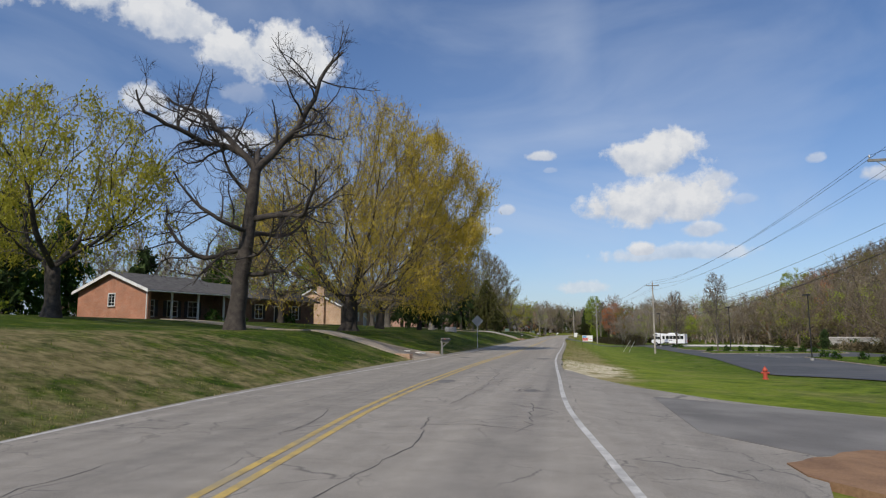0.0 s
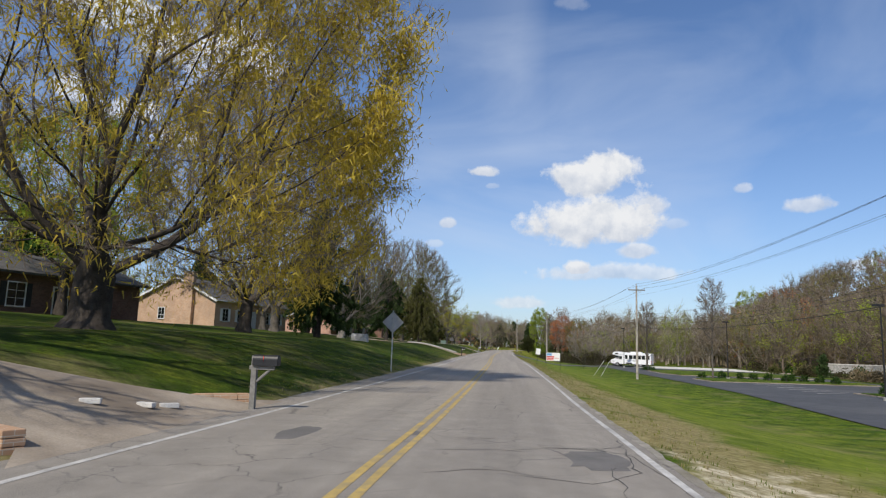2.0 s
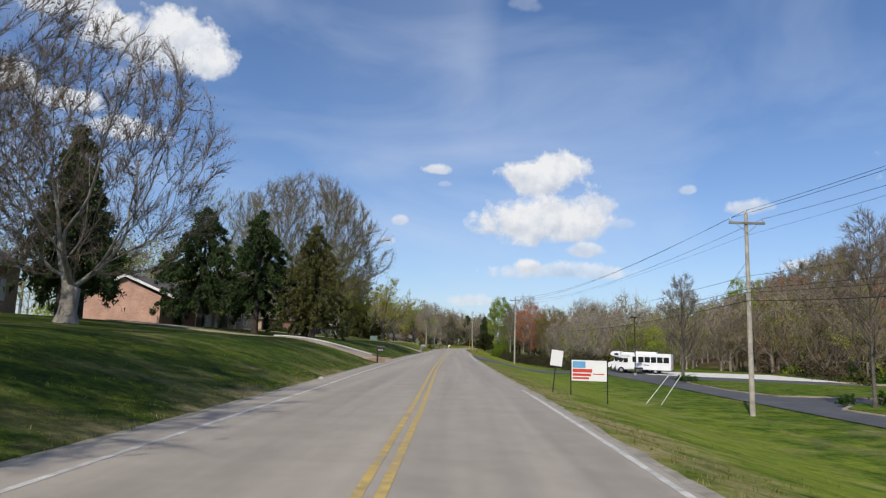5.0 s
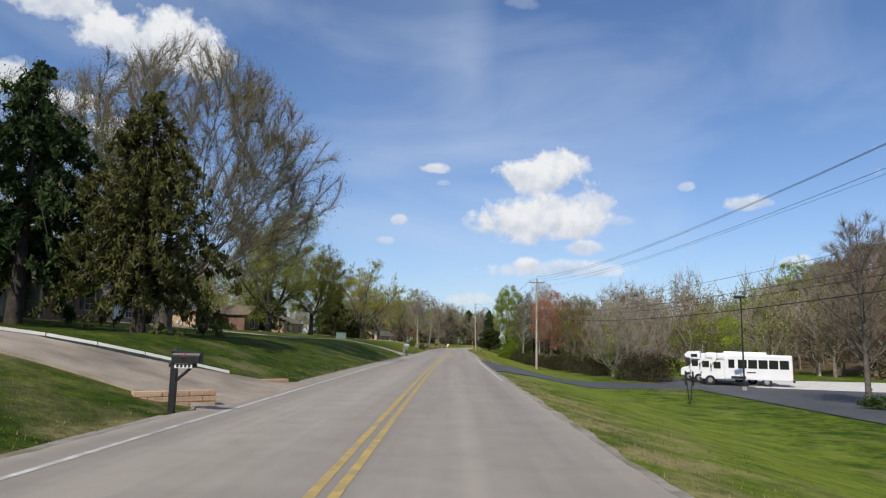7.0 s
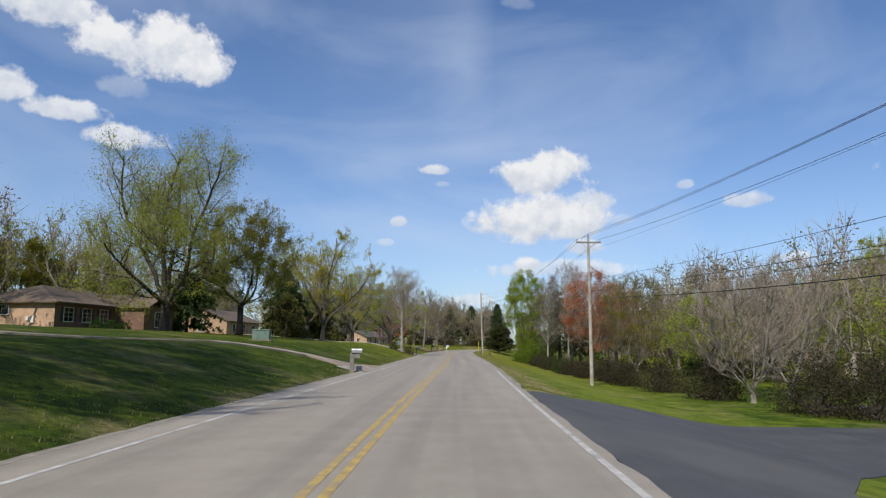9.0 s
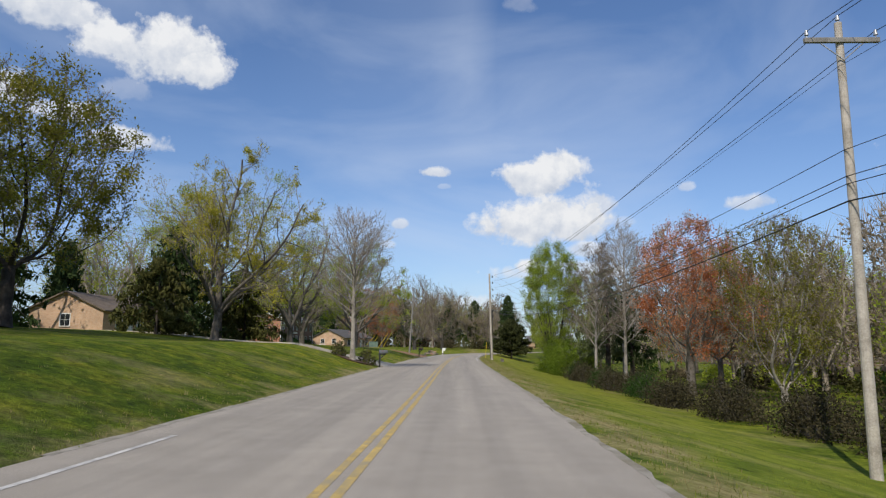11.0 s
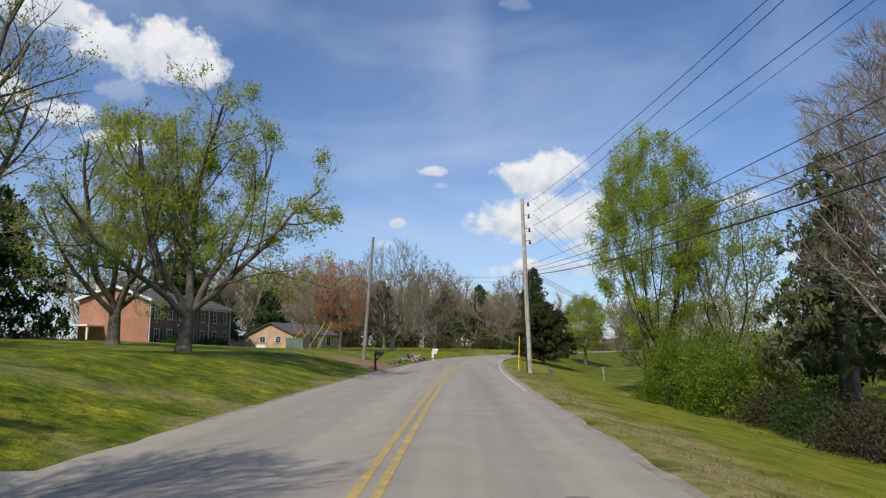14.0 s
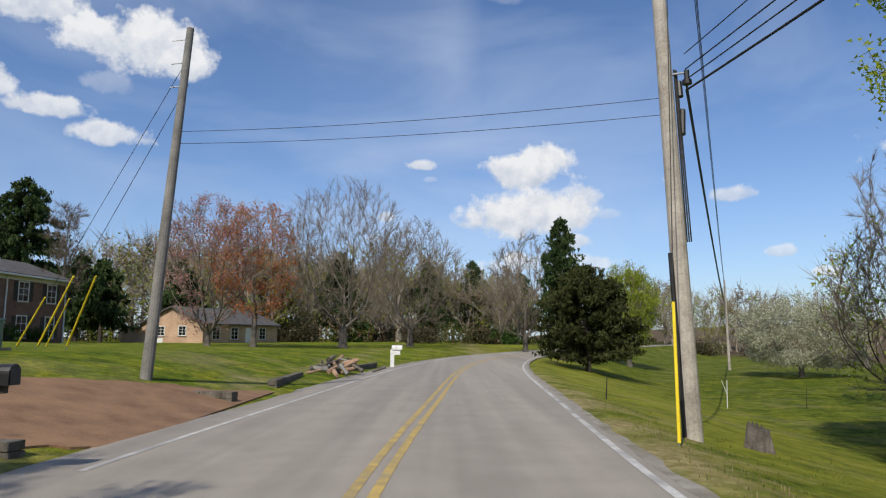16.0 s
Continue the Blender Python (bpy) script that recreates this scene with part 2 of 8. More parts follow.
def road_mat():
    """Worn asphalt: an older dark stretch, a lighter resurfaced one, paler wheel tracks and fine stone grain."""
    m = bpy.data.materials.new("worn_asphalt")
    m.use_nodes = True
    n, l = m.node_tree.nodes, m.node_tree.links
    b = n["Principled BSDF"]
    b.inputs["Roughness"].default_value, b.inputs["Specular IOR Level"].default_value = 0.85, 0.35
    tc = n.new("ShaderNodeTexCoord")

    def tex(scale, stretch=(1, 1, 1), detail=5):
        mp = n.new("ShaderNodeMapping")
        mp.inputs["Scale"].default_value = stretch
        l.new(tc.outputs["Object"], mp.inputs["Vector"])
        t = n.new("ShaderNodeTexNoise")
        t.inputs["Scale"].default_value, t.inputs["Detail"].default_value, t.inputs["Roughness"].default_value = scale, detail, 0.65
        l.new(mp.outputs[0], t.inputs["Vector"])
        return t.outputs["Fac"]

    def ramp(fac, stops):
        r = n.new("ShaderNodeValToRGB")
        while len(r.color_ramp.elements) < len(stops):
            r.color_ramp.elements.new(0.5)
        for e, (p, c) in zip(r.color_ramp.elements, stops):
            e.position, e.color = p, (*c, 1)
        l.new(fac, r.inputs[0])
        return r.outputs[0]

    def mix(kind, fac, a, c):
        x = n.new("ShaderNodeMix")
        x.data_type, x.blend_type = "RGBA", kind
        for s_, v in ((0, fac), (6, a), (7, c)):
            if isinstance(v, float):
                x.inputs[s_].default_value = v
            else:
                l.new(v, x.inputs[s_])
        return x.outputs[2]
    old = ramp(tex(1.4), [(0.35, (0.214, 0.196, 0.172)), (0.65, (0.276, 0.253, 0.222))])
    fresh = ramp(tex(1.1), [(0.35, (0.272, 0.246, 0.211)), (0.65, (0.316, 0.286, 0.246))])
    sp = n.new("ShaderNodeSeparateXYZ")
    l.new(tc.outputs["Object"], sp.inputs[0])
    mr = n.new("ShaderNodeMapRange")
    mr.inputs["From Min"].default_value, mr.inputs["From Max"].default_value = -4.0, 34.0
    l.new(sp.outputs[1], mr.inputs[0])
    c = mix("MIX", mr.outputs[0], old, fresh)
    tracks = ramp(tex(0.9, (1.0, 0.02, 1.0), 3), [(0.35, (0.78, 0.78, 0.785)), (0.65, (1.15, 1.14, 1.12))])
    c = mix("MULTIPLY", 0.8, c, tracks)
    grain = ramp(tex(90, detail=3), [(0.30, (0.62, 0.62, 0.62)), (0.70, (1.38, 1.38, 1.38))])
    c = mix("MULTIPLY", 0.9, c, grain)
    spots = ramp(tex(2.2, (1, 0.5, 1), 8), [(0.66, (1, 1, 1)), (0.76, (0.72, 0.71, 0.70))])
    c = mix("MULTIPLY", 0.8, c, spots)
    # a web of hair cracks, where the old surface has aged
    wob = n.new("ShaderNodeVectorMath")
    wob.operation = "MULTIPLY_ADD"
    ns_ = n.new("ShaderNodeTexNoise")
    ns_.inputs["Scale"].default_value, ns_.inputs["Detail"].default_value = 3.0, 5
    l.new(tc.outputs["Object"], ns_.inputs["Vector"])
    l.new(ns_.outputs["Color"], wob.inputs[0])
    wob.inputs[1].default_value = (0.5, 0.5, 0.0)
    l.new(tc.outputs["Object"], wob.inputs[2])
    vo = n.new("ShaderNodeTexVoronoi")
    vo.feature = "DISTANCE_TO_EDGE"
    vo.inputs["Scale"].default_value = 0.9
    l.new(wob.outputs[0], vo.inputs["Vector"])
    web = ramp(vo.outputs["Distance"], [(0.0, (1, 1, 1)), (0.016, (0, 0, 0))])
    aged = n.new("ShaderNodeMapRange")
    aged.inputs["From Min"].default_value, aged.inputs["From Max"].default_value = 22.0, 4.0
    l.new(sp.outputs[1], aged.inputs[0])
    some = ramp(tex(0.35, detail=4), [(0.44, (0, 0, 0)), (0.58, (1, 1, 1))])
    web = mix("MULTIPLY", 1.0, web, some)
    web = mix("MULTIPLY", 1.0, web, aged.outputs[0])
    c = mix("MIX", web, c, ramp(tex(6.0), [(0.3, (0.075, 0.07, 0.064)), (0.7, (0.13, 0.12, 0.11))]))
    l.new(c, b.inputs["Base Color"])
    bp = n.new("ShaderNodeBump")
    bp.inputs["Strength"].default_value, bp.inputs["Distance"].default_value = 0.5, 0.006
    l.new(tex(110, detail=3), bp.inputs["Height"])
    l.new(bp.outputs[0], b.inputs["Normal"])
    return m


ASPHALT = road_mat()
LOT_ASPHALT = mat("dark_asphalt", (0.050, 0.052, 0.056), (0.085, 0.087, 0.092), 0.8, 0.8, 0.4, 60, stain=(0.10, 0.10, 0.10), stain_scale=0.12)
PATCH = mat("dark_road_patch", (0.11, 0.105, 0.098), (0.165, 0.155, 0.145), 2.0, 0.85, 0.4, 40)
CRACK = mat("tarred_crack", (0.045, 0.042, 0.04), (0.10, 0.095, 0.09), 5)
CONCRETE = mat("old_concrete", (0.23, 0.19, 0.145), (0.40, 0.34, 0.27), 1.0, 0.9, 0.3, 30, stain=(0.18, 0.145, 0.11), stain_scale=0.4)
LIGHT_CONCRETE = mat("light_tan_concrete", (0.31, 0.28, 0.23), (0.52, 0.48, 0.41), 1.0, 0.9, 0.3, 30, stain=(0.24, 0.21, 0.17), stain_scale=0.4)
PALE_CONCRETE = mat("pale_concrete", (0.48, 0.46, 0.42), (0.66, 0.64, 0.60), 1.0, 0.9, 0.3, 30)
YELLOW_PAINT = mat("worn_yellow_paint", (0.27, 0.215, 0.11), (0.54, 0.375, 0.10), 4.0, 0.75, 0.2, 14, stain=(0.30, 0.25, 0.15), stain_scale=1.6)
WHITE_PAINT = mat("worn_white_paint", (0.30, 0.29, 0.275), (0.60, 0.59, 0.56), 4.0, 0.75, 0.2, 14, stain=(0.26, 0.25, 0.24), stain_scale=1.2)
DIRT = mat("red_clay", (0.15, 0.082, 0.045), (0.28, 0.165, 0.09), 1.5, 0.95, 0.6, 20)
SHOULDER = mat("dusty_road_edge", (0.17, 0.155, 0.125), (0.36, 0.335, 0.29), 3.0, 0.95, 0.8, 30, stain=(0.17, 0.15, 0.10), stain_scale=0.8)
BARK = mat("grey_bark", (0.06, 0.052, 0.044), (0.165, 0.145, 0.123), 3.0, 0.95, 0.9, 9, bump_d=0.03)
DARK_BARK = mat("dark_bark", (0.022, 0.018, 0.016), (0.075, 0.062, 0.052), 3.0, 0.95, 0.9, 9, bump_d=0.03)
PALE_BARK = mat("pale_mottled_bark", (0.14, 0.125, 0.105), (0.36, 0.33, 0.29), 2.0, 0.9, 0.6, 9)
PALE_TWIG = mat("pale_tan_twigs", (0.19, 0.16, 0.125), (0.34, 0.295, 0.24), 1.0, 0.95, 0.0, 6)
TWIG = mat("brown_twigs", (0.115, 0.09, 0.067), (0.23, 0.187, 0.145), 1.0, 0.95, 0.0, 6)
POLE_WOOD = mat("weathered_pole_wood", (0.24, 0.215, 0.18), (0.50, 0.455, 0.395), 2.0, 0.9, 0.5, 12)
GREY_WOOD = mat("grey_pole_wood", (0.13, 0.125, 0.115), (0.27, 0.26, 0.24), 2.0, 0.9, 0.5, 12)
BLACK_METAL = mat("black_painted_metal", (0.012, 0.012, 0.013), (0.03, 0.03, 0.032), 4, 0.45, 0.1)
GREY_METAL = mat("grey_galvanised_metal", (0.30, 0.31, 0.32), (0.46, 0.47, 0.48), 4, 0.45, 0.1, metal=0.6)
DULL_METAL = mat("dull_dark_grey_metal", (0.10, 0.105, 0.11), (0.17, 0.175, 0.18), 4, 0.5, 0.1, metal=0.3)
SIGN_BACK = mat("grey_sign_back", (0.30, 0.31, 0.34), (0.40, 0.41, 0.44), 4, 0.5, 0.05, metal=0.3)
WIRE = mat("black_cable", (0.012, 0.012, 0.012), (0.03, 0.03, 0.03), 4, 0.6, 0)
WHITE = mat("white_trim_paint", (0.62, 0.62, 0.60), (0.80, 0.80, 0.78), 2.0, 0.55, 0.05)
WHITE_BODY = mat("white_vehicle_paint", (0.74, 0.75, 0.76), (0.82, 0.83, 0.84), 1.0, 0.3, 0)
RUBBER = mat("black_rubber", (0.012, 0.012, 0.012), (0.03, 0.03, 0.03), 8, 0.85, 0.2)
RED_IRON = mat("red_hydrant_paint", (0.34, 0.045, 0.025), (0.52, 0.09, 0.05), 6, 0.55, 0.2)
YELLOW_PLASTIC = mat("yellow_plastic", (0.75, 0.55, 0.02), (0.90, 0.70, 0.04), 3, 0.5, 0.05)
GREEN_BOX = mat("green_painted_steel", (0.10, 0.16, 0.13), (0.17, 0.24, 0.20), 3, 0.5, 0.1)
ROOF_GREY = mat("grey_shingles", (0.055, 0.052, 0.052), (0.12, 0.115, 0.112), 2.0, 0.95, 0.7, 20)
ROOF_BROWN = mat("brown_shingles", (0.10, 0.075, 0.055), (0.19, 0.150, 0.115), 2.0, 0.95, 0.7, 20)
BRICK_RED = brick_mat("red_brick", (0.33, 0.13, 0.075), (0.43, 0.19, 0.11), (0.40, 0.30, 0.23))
BRICK_TAN = brick_mat("tan_brick", (0.42, 0.26, 0.16), (0.52, 0.34, 0.22), (0.5, 0.42, 0.33))
BRICK_PINK = brick_mat("pinkish_brick", (0.40, 0.21, 0.15), (0.50, 0.29, 0.21), (0.48, 0.38, 0.31))
# brown brick; on the roadside fronts its dark tone also stands for shade
BRICK_BROWN_AND_SHADED = brick_mat("brown_and_shaded_brick", (0.14, 0.075, 0.055), (0.21, 0.11, 0.08), (0.22, 0.17, 0.14))
DARK_STONE = mat("dark_fieldstone", (0.06, 0.052, 0.042), (0.17, 0.15, 0.12), 4, 0.9, 0.8, 6)
WORN_ASPHALT = mat("worn_entrance_asphalt", (0.115, 0.108, 0.10), (0.17, 0.16, 0.148), 0.8, 0.85, 0.4, 60, stain=(0.20, 0.19, 0.175), stain_scale=0.5)
STONE = mat("grey_fieldstone", (0.20, 0.20, 0.19), (0.42, 0.41, 0.39), 4, 0.9, 0.8, 6)
WOOD_CUT = mat("split_firewood", (0.22, 0.13, 0.08), (0.45, 0.30, 0.20), 5, 0.9, 0.5, 6)
MULCH = mat("brown_mulch", (0.05, 0.03, 0.02), (0.13, 0.08, 0.05), 6, 0.95, 0.8, 8)
BLUE_PAINT = mat("blue_print", (0.10, 0.30, 0.55), (0.16, 0.38, 0.62), 3, 0.6, 0)
RED_PAINT = mat("red_print", (0.50, 0.04, 0.03), (0.62, 0.07, 0.05), 3, 0.6, 0)
CLOTH = mat("white_vinyl", (0.72, 0.72, 0.72), (0.80, 0.80, 0.80), 2, 0.6, 0.05)

GLASS = bpy.data.materials.new("dark_window_glass")
GLASS.use_nodes = True
gb = GLASS.node_tree.nodes["Principled BSDF"]
gb.inputs["Base Color"].default_value, gb.inputs["Roughness"].default_value, gb.inputs["Specular IOR Level"].default_value = (0.015, 0.018, 0.02, 1), 0.05, 0.6

L_YELLOW = leaf_mat("yellow_spring_leaves", (0.32, 0.235, 0.03), (0.66, 0.52, 0.095), through=0.36)
L_LIME = leaf_mat("yellow_green_leaves", (0.20, 0.25, 0.025), (0.48, 0.56, 0.085), through=0.5)
L_WILLOW = leaf_mat("golden_green_leaves", (0.25, 0.235, 0.025), (0.54, 0.50, 0.085), through=0.45)
L_GREEN = leaf_mat("fresh_green_leaves", (0.155, 0.225, 0.02), (0.42, 0.50, 0.075), through=0.48)
L_DARK = leaf_mat("dark_evergreen_needles", (0.019, 0.036, 0.013), (0.075, 0.108, 0.042), through=0.15)
L_OLIVE = leaf_mat("olive_needles", (0.045, 0.050, 0.016), (0.15, 0.15, 0.055), through=0.2)
L_PINE = leaf_mat("soft_pine_needles", (0.060, 0.078, 0.036), (0.19, 0.22, 0.105), through=0.35)
L_RED = leaf_mat("red_spring_buds", (0.34, 0.105, 0.048), (0.62, 0.27, 0.125), through=0.4)
L_MOSS = leaf_mat("olive_spring_leaves", (0.12, 0.125, 0.02), (0.31, 0.29, 0.06), through=0.45)
L_BUSH = leaf_mat("shaded_fresh_leaves", (0.05, 0.092, 0.010), (0.27, 0.36, 0.045), through=0.4)
L_CEDAR = leaf_mat("dark_cedar_sprays", (0.022, 0.028, 0.010), (0.074, 0.082, 0.032), through=0.1)
L_SPRING = leaf_mat("pale_green_spring_leaves", (0.17, 0.21, 0.022), (0.44, 0.47, 0.08), through=0.5)
L_PINK = leaf_mat("pink_buds", (0.30, 0.14, 0.12), (0.50, 0.28, 0.25))
L_TAN = leaf_mat("brown_buds", (0.15, 0.118, 0.070), (0.31, 0.25, 0.155), through=0.4)
L_WHITE = leaf_mat("white_blossom", (0.31, 0.325, 0.21), (0.58, 0.58, 0.44))
L_GRASS = leaf_mat("grass_blades", (0.09, 0.125, 0.02), (0.22, 0.24, 0.045), through=0.4)
L_DRY = leaf_mat("dry_grass_blades", (0.20, 0.16, 0.07), (0.40, 0.33, 0.17), through=0.3)
L_HEDGE = leaf_mat("brown_hedge_leaves", (0.032, 0.030, 0.017), (0.092, 0.080, 0.045), through=0.2)
L_DEEP = leaf_mat("deep_green_leaves", (0.02, 0.05, 0.012), (0.07, 0.13, 0.03))

# ---------------------------------------------------------------- the lie of the land
CY = [-150, -60, -45, -33, -27.8, -20, -10, 0, 7, 20, 50, 76, 115, 150, 185, 205, 221, 229, 245, 257, 267, 277, 290, 310, 340, 380, 700]
CX = [25, 4.5, 2.2, .5, .05, -.66, -.95, -.98, -.86, -.77, -.85, -1.2, -1.35, -.95, -.95, -.8, -.47, -.07, .95, 2.5, 4.6, 7.6, 12.3, 21, 37, 62, 300]


def smooth(a, b, v):
    t = min(max((v - a) / (b - a), 0.0), 1.0)
    return t * t * (3 - 2 * t)


def centre(y):
    """x of the yellow line at y, by a monotone spline through the fitted points."""
    i = min(max(int(np.searchsorted(CY, y)) - 1, 0), len(CY) - 2)
    y0, y1, x0, x1 = CY[i], CY[i + 1], CX[i], CX[i + 1]
    s = (x1 - x0) / (y1 - y0)
    sa_ = s if i == 0 else (x1 - CX[i - 1]) / (y1 - CY[i - 1])
    sb_ = s if i + 2 >= len(CY) else (CX[i + 2] - x0) / (CY[i + 2] - y0)
    t, h = (y - y0) / (y1 - y0), y1 - y0
    return (2 * t ** 3 - 3 * t * t + 1) * x0 + (t ** 3 - 2 * t * t + t) * h * sa_ + (3 * t * t - 2 * t ** 3) * x1 + (t ** 3 - t * t) * h * sb_


def land(x, y):
    """Height of the ground: a lawn bank rising to one side, a shallow dip and a wooded hill on the other."""
    u = x - centre(y)
    bumps = 0.05 * noise.noise((x * 0.12, y * 0.12, 0))
    if u < 0:
        d = -u - 3.9
        if d <= 0:
            return -0.05
        k = 1 - 0.22 * smooth(190, 215, y) - 0.35 * smooth(225, 270, y)
        return k * (1.9 * (smooth(-2.5, 7, d) - 0.171) + 0.95 * smooth(7, 24, d) + 0.02 * max(0, d - 24)) + bumps * min(d / 4, 1) - 0.05
    d = u - 3.55
    if d <= 0:
        return -0.05
    k = 0.25 + 0.75 * smooth(-8, 30, y)
    far = 30 * smooth(54, 140, u) * smooth(-120, 0, y) * (1 - 0.6 * smooth(240, 400, y))
    return -1.75 * k * (smooth(-1, 10, d) - 0.023) - 0.14 * smooth(0, 1.6, d) + bumps * min(d / 4, 1) * (1 if u < 11 or y > 150 else 0.2) - 0.05 + far


def mesh_ob(name, verts, faces, materials, mat_index=None, smooth_shade=False):
    me = bpy.data.meshes.new(name)
    me.from_pydata([tuple(v) for v in verts], [], [tuple(f) for f in faces])
    for m in (materials if isinstance(materials, (list, tuple)) else [materials]):
        me.materials.append(m)
    if mat_index is not None:
        me.polygons.foreach_set("material_index", np.asarray(mat_index, dtype=np.int32))
    if smooth_shade:
        me.polygons.foreach_set("use_smooth", np.ones(len(me.polygons), dtype=bool))
    me.update()
    return new(name, me)


def thing(name, label, category, place, turn=0.0, group=""):
    ob = new(name)
    ob.matrix_world = pose(*place, 0, 0, turn)
    ob.empty_display_size = 0.2
    return tagged(ob, label, category, group)


def part(name, bm, material, parent, label=""):
    me = bpy.data.meshes.new(name)
    bm.to_mesh(me)
    bm.free()
    for m in (material if isinstance(material, (list, tuple)) else [material]):
        me.materials.append(m)
    ob = new(name, me)
    ob.parent = parent
    return tagged(ob, label)


def box(x0, x1, y0, y1, z0, z1, bevel=0.0):
    bm = bmesh.new()
    bmesh.ops.create_cube(bm, size=1, matrix=Matrix.Translation(((x0 + x1) / 2, (y0 + y1) / 2, (z0 + z1) / 2)) @ Matrix.Diagonal((x1 - x0, y1 - y0, z1 - z0, 1)))
    if bevel:
        bmesh.ops.bevel(bm, geom=bm.edges[:], offset=bevel, segments=2, affect="EDGES", profile=0.6)
    return bm


def rod(a, b, r0, r1=None, sides=10, bm=None):
    """A tapered rod from a to b."""
    bm = bm or bmesh.new()
    a, b = Vector(a), Vector(b)
    q = (b - a).to_track_quat("Z", "Y").to_matrix().to_4x4()
    bmesh.ops.create_cone(bm, cap_ends=True, segments=sides, radius1=r0, radius2=r0 if r1 is None else r1, depth=(b - a).length,
                          matrix=Matrix.Translation((a + b) / 2) @ q)
    return bm


def joined(*many):
    bm = bmesh.new()
    for other in many:
        me = bpy.data.meshes.new("tmp")
        other.to_mesh(me)
        other.free()
        bm.from_mesh(me)
        bpy.data.meshes.remove(me)
    return bm


def prism(outline, z0, z1):
    """A slab over a flat outline in x, y."""
    bm = bmesh.new()
    low = [bm.verts.new((x, y, z0)) for x, y in outline]
    high = [bm.verts.new((x, y, z1)) for x, y in outline]
    bm.faces.new(high)
    bm.faces.new(low[::-1])
    k = len(low)
    for i in range(k):
        bm.faces.new((low[i], low[(i + 1) % k], high[(i + 1) % k], high[i]))
    bmesh.ops.recalc_face_normals(bm, faces=bm.faces[:])
    return bm


# ---------------------------------------------------------------- ground
us = sorted({*np.arange(-30, 30.1, 1.0).tolist(), *np.arange(-7.4, 9.1, 0.4).round(2).tolist(), -3.9, -3.7, 3.3, 3.55,
             -35, -40, -46, -55, -65, -80, -100, -130, -180, -260, -400, -700, 35, 40, 46, 55, 65, 75, 85, 95, 105, 115, 130, 145, 160, 175, 195, 230, 300, 450, 800})
ys = [-700, -400, -250, -160, -120, -90, -70] + np.arange(-60, 300, 1.5).tolist() + [302, 306, 312, 320, 330, 345, 365, 390, 420, 470, 550, 700, 1000, 1600]
verts = [(u + (centre(min(max(y, -150), 390))), y, -0.08 if -3.7 < u < 3.3 else land(u + centre(min(max(y, -150), 390)), min(max(y, -150), 390))) for y in ys for u in us]
w = len(us)
faces = [(j * w + i, j * w + i + 1, (j + 1) * w + i + 1, (j + 1) * w + i) for j in range(len(ys) - 1) for i in range(w - 1)]

GRASS = bpy.data.materials.new("lawn")
GRASS.use_nodes = True
gn, gl = GRASS.node_tree.nodes, GRASS.node_tree.links
gp = gn["Principled BSDF"]
gp.inputs["Roughness"].default_value, gp.inputs["Specular IOR Level"].default_value = 0.95, 0.1
gt = gn.new("ShaderNodeTexCoord")


def gnoise(scale, detail=6):
    n = gn.new("ShaderNodeTexNoise")
    n.inputs["Scale"].default_value, n.inputs["Detail"].default_value, n.inputs["Roughness"].default_value = scale, detail, 0.62
    gl.new(gt.outputs["Object"], n.inputs["Vector"])
    return n.outputs["Fac"]


def gramp(fac, stops):
    r = gn.new("ShaderNodeValToRGB")
    while len(r.color_ramp.elements) < len(stops):
        r.color_ramp.elements.new(0.5)
    for e, (p, c) in zip(r.color_ramp.elements, stops):
        e.position, e.color = p, (*c, 1)
    gl.new(fac, r.inputs[0])
    return r.outputs[0]


def gmix(fac, a, b, kind="MIX"):
    m = gn.new("ShaderNodeMix")
    m.data_type, m.blend_type = "RGBA", kind
    for sock, v in ((0, fac), (6, a), (7, b)):
        if isinstance(v, float):
            m.inputs[sock].default_value = v
        else:
            gl.new(v, m.inputs[sock])
    return m.outputs[2]


turf = gramp(gnoise(0.8), [(0.30, (0.038, 0.076, 0.008)), (0.50, (0.080, 0.122, 0.012)), (0.70, (0.160, 0.178, 0.022))])
bladed = gramp(gnoise(28, 4), [(0.30, (0.45, 0.45, 0.45)), (0.70, (1.45, 1.45, 1.35))])
turf = gmix(1.0, turf, bladed, "MULTIPLY")
tufted = gramp(gnoise(4.5, 7), [(0.34, (0.42, 0.47, 0.42)), (0.66, (1.62, 1.52, 1.40))])
turf = gmix(0.8, turf, tufted, "MULTIPLY")
swath = gramp(gnoise(1.7, 5), [(0.38, (0.58, 0.64, 0.66)), (0.60, (1.34, 1.28, 1.15))])
turf = gmix(0.7, turf, swath, "MULTIPLY")
straw = gramp(gnoise(6.0), [(0.3, (0.16, 0.125, 0.052)), (0.7, (0.42, 0.345, 0.185))])
patch = gramp(gnoise(0.33, 9), [(0.51, (0, 0, 0)), (0.70, (0.42, 0.42, 0.42))])
sep = gn.new("ShaderNodeSeparateXYZ")
gl.new(gt.outputs["Object"], sep.inputs[0])


def gmath(op, a, b, clamp=False):
    m = gn.new("ShaderNodeMath")
    m.operation, m.use_clamp = op, clamp
    for k, v in enumerate((a, b)):
        if isinstance(v, (int, float)):
            m.inputs[k].default_value = v
        else:
            gl.new(v, m.inputs[k])
    return m.outputs[0]


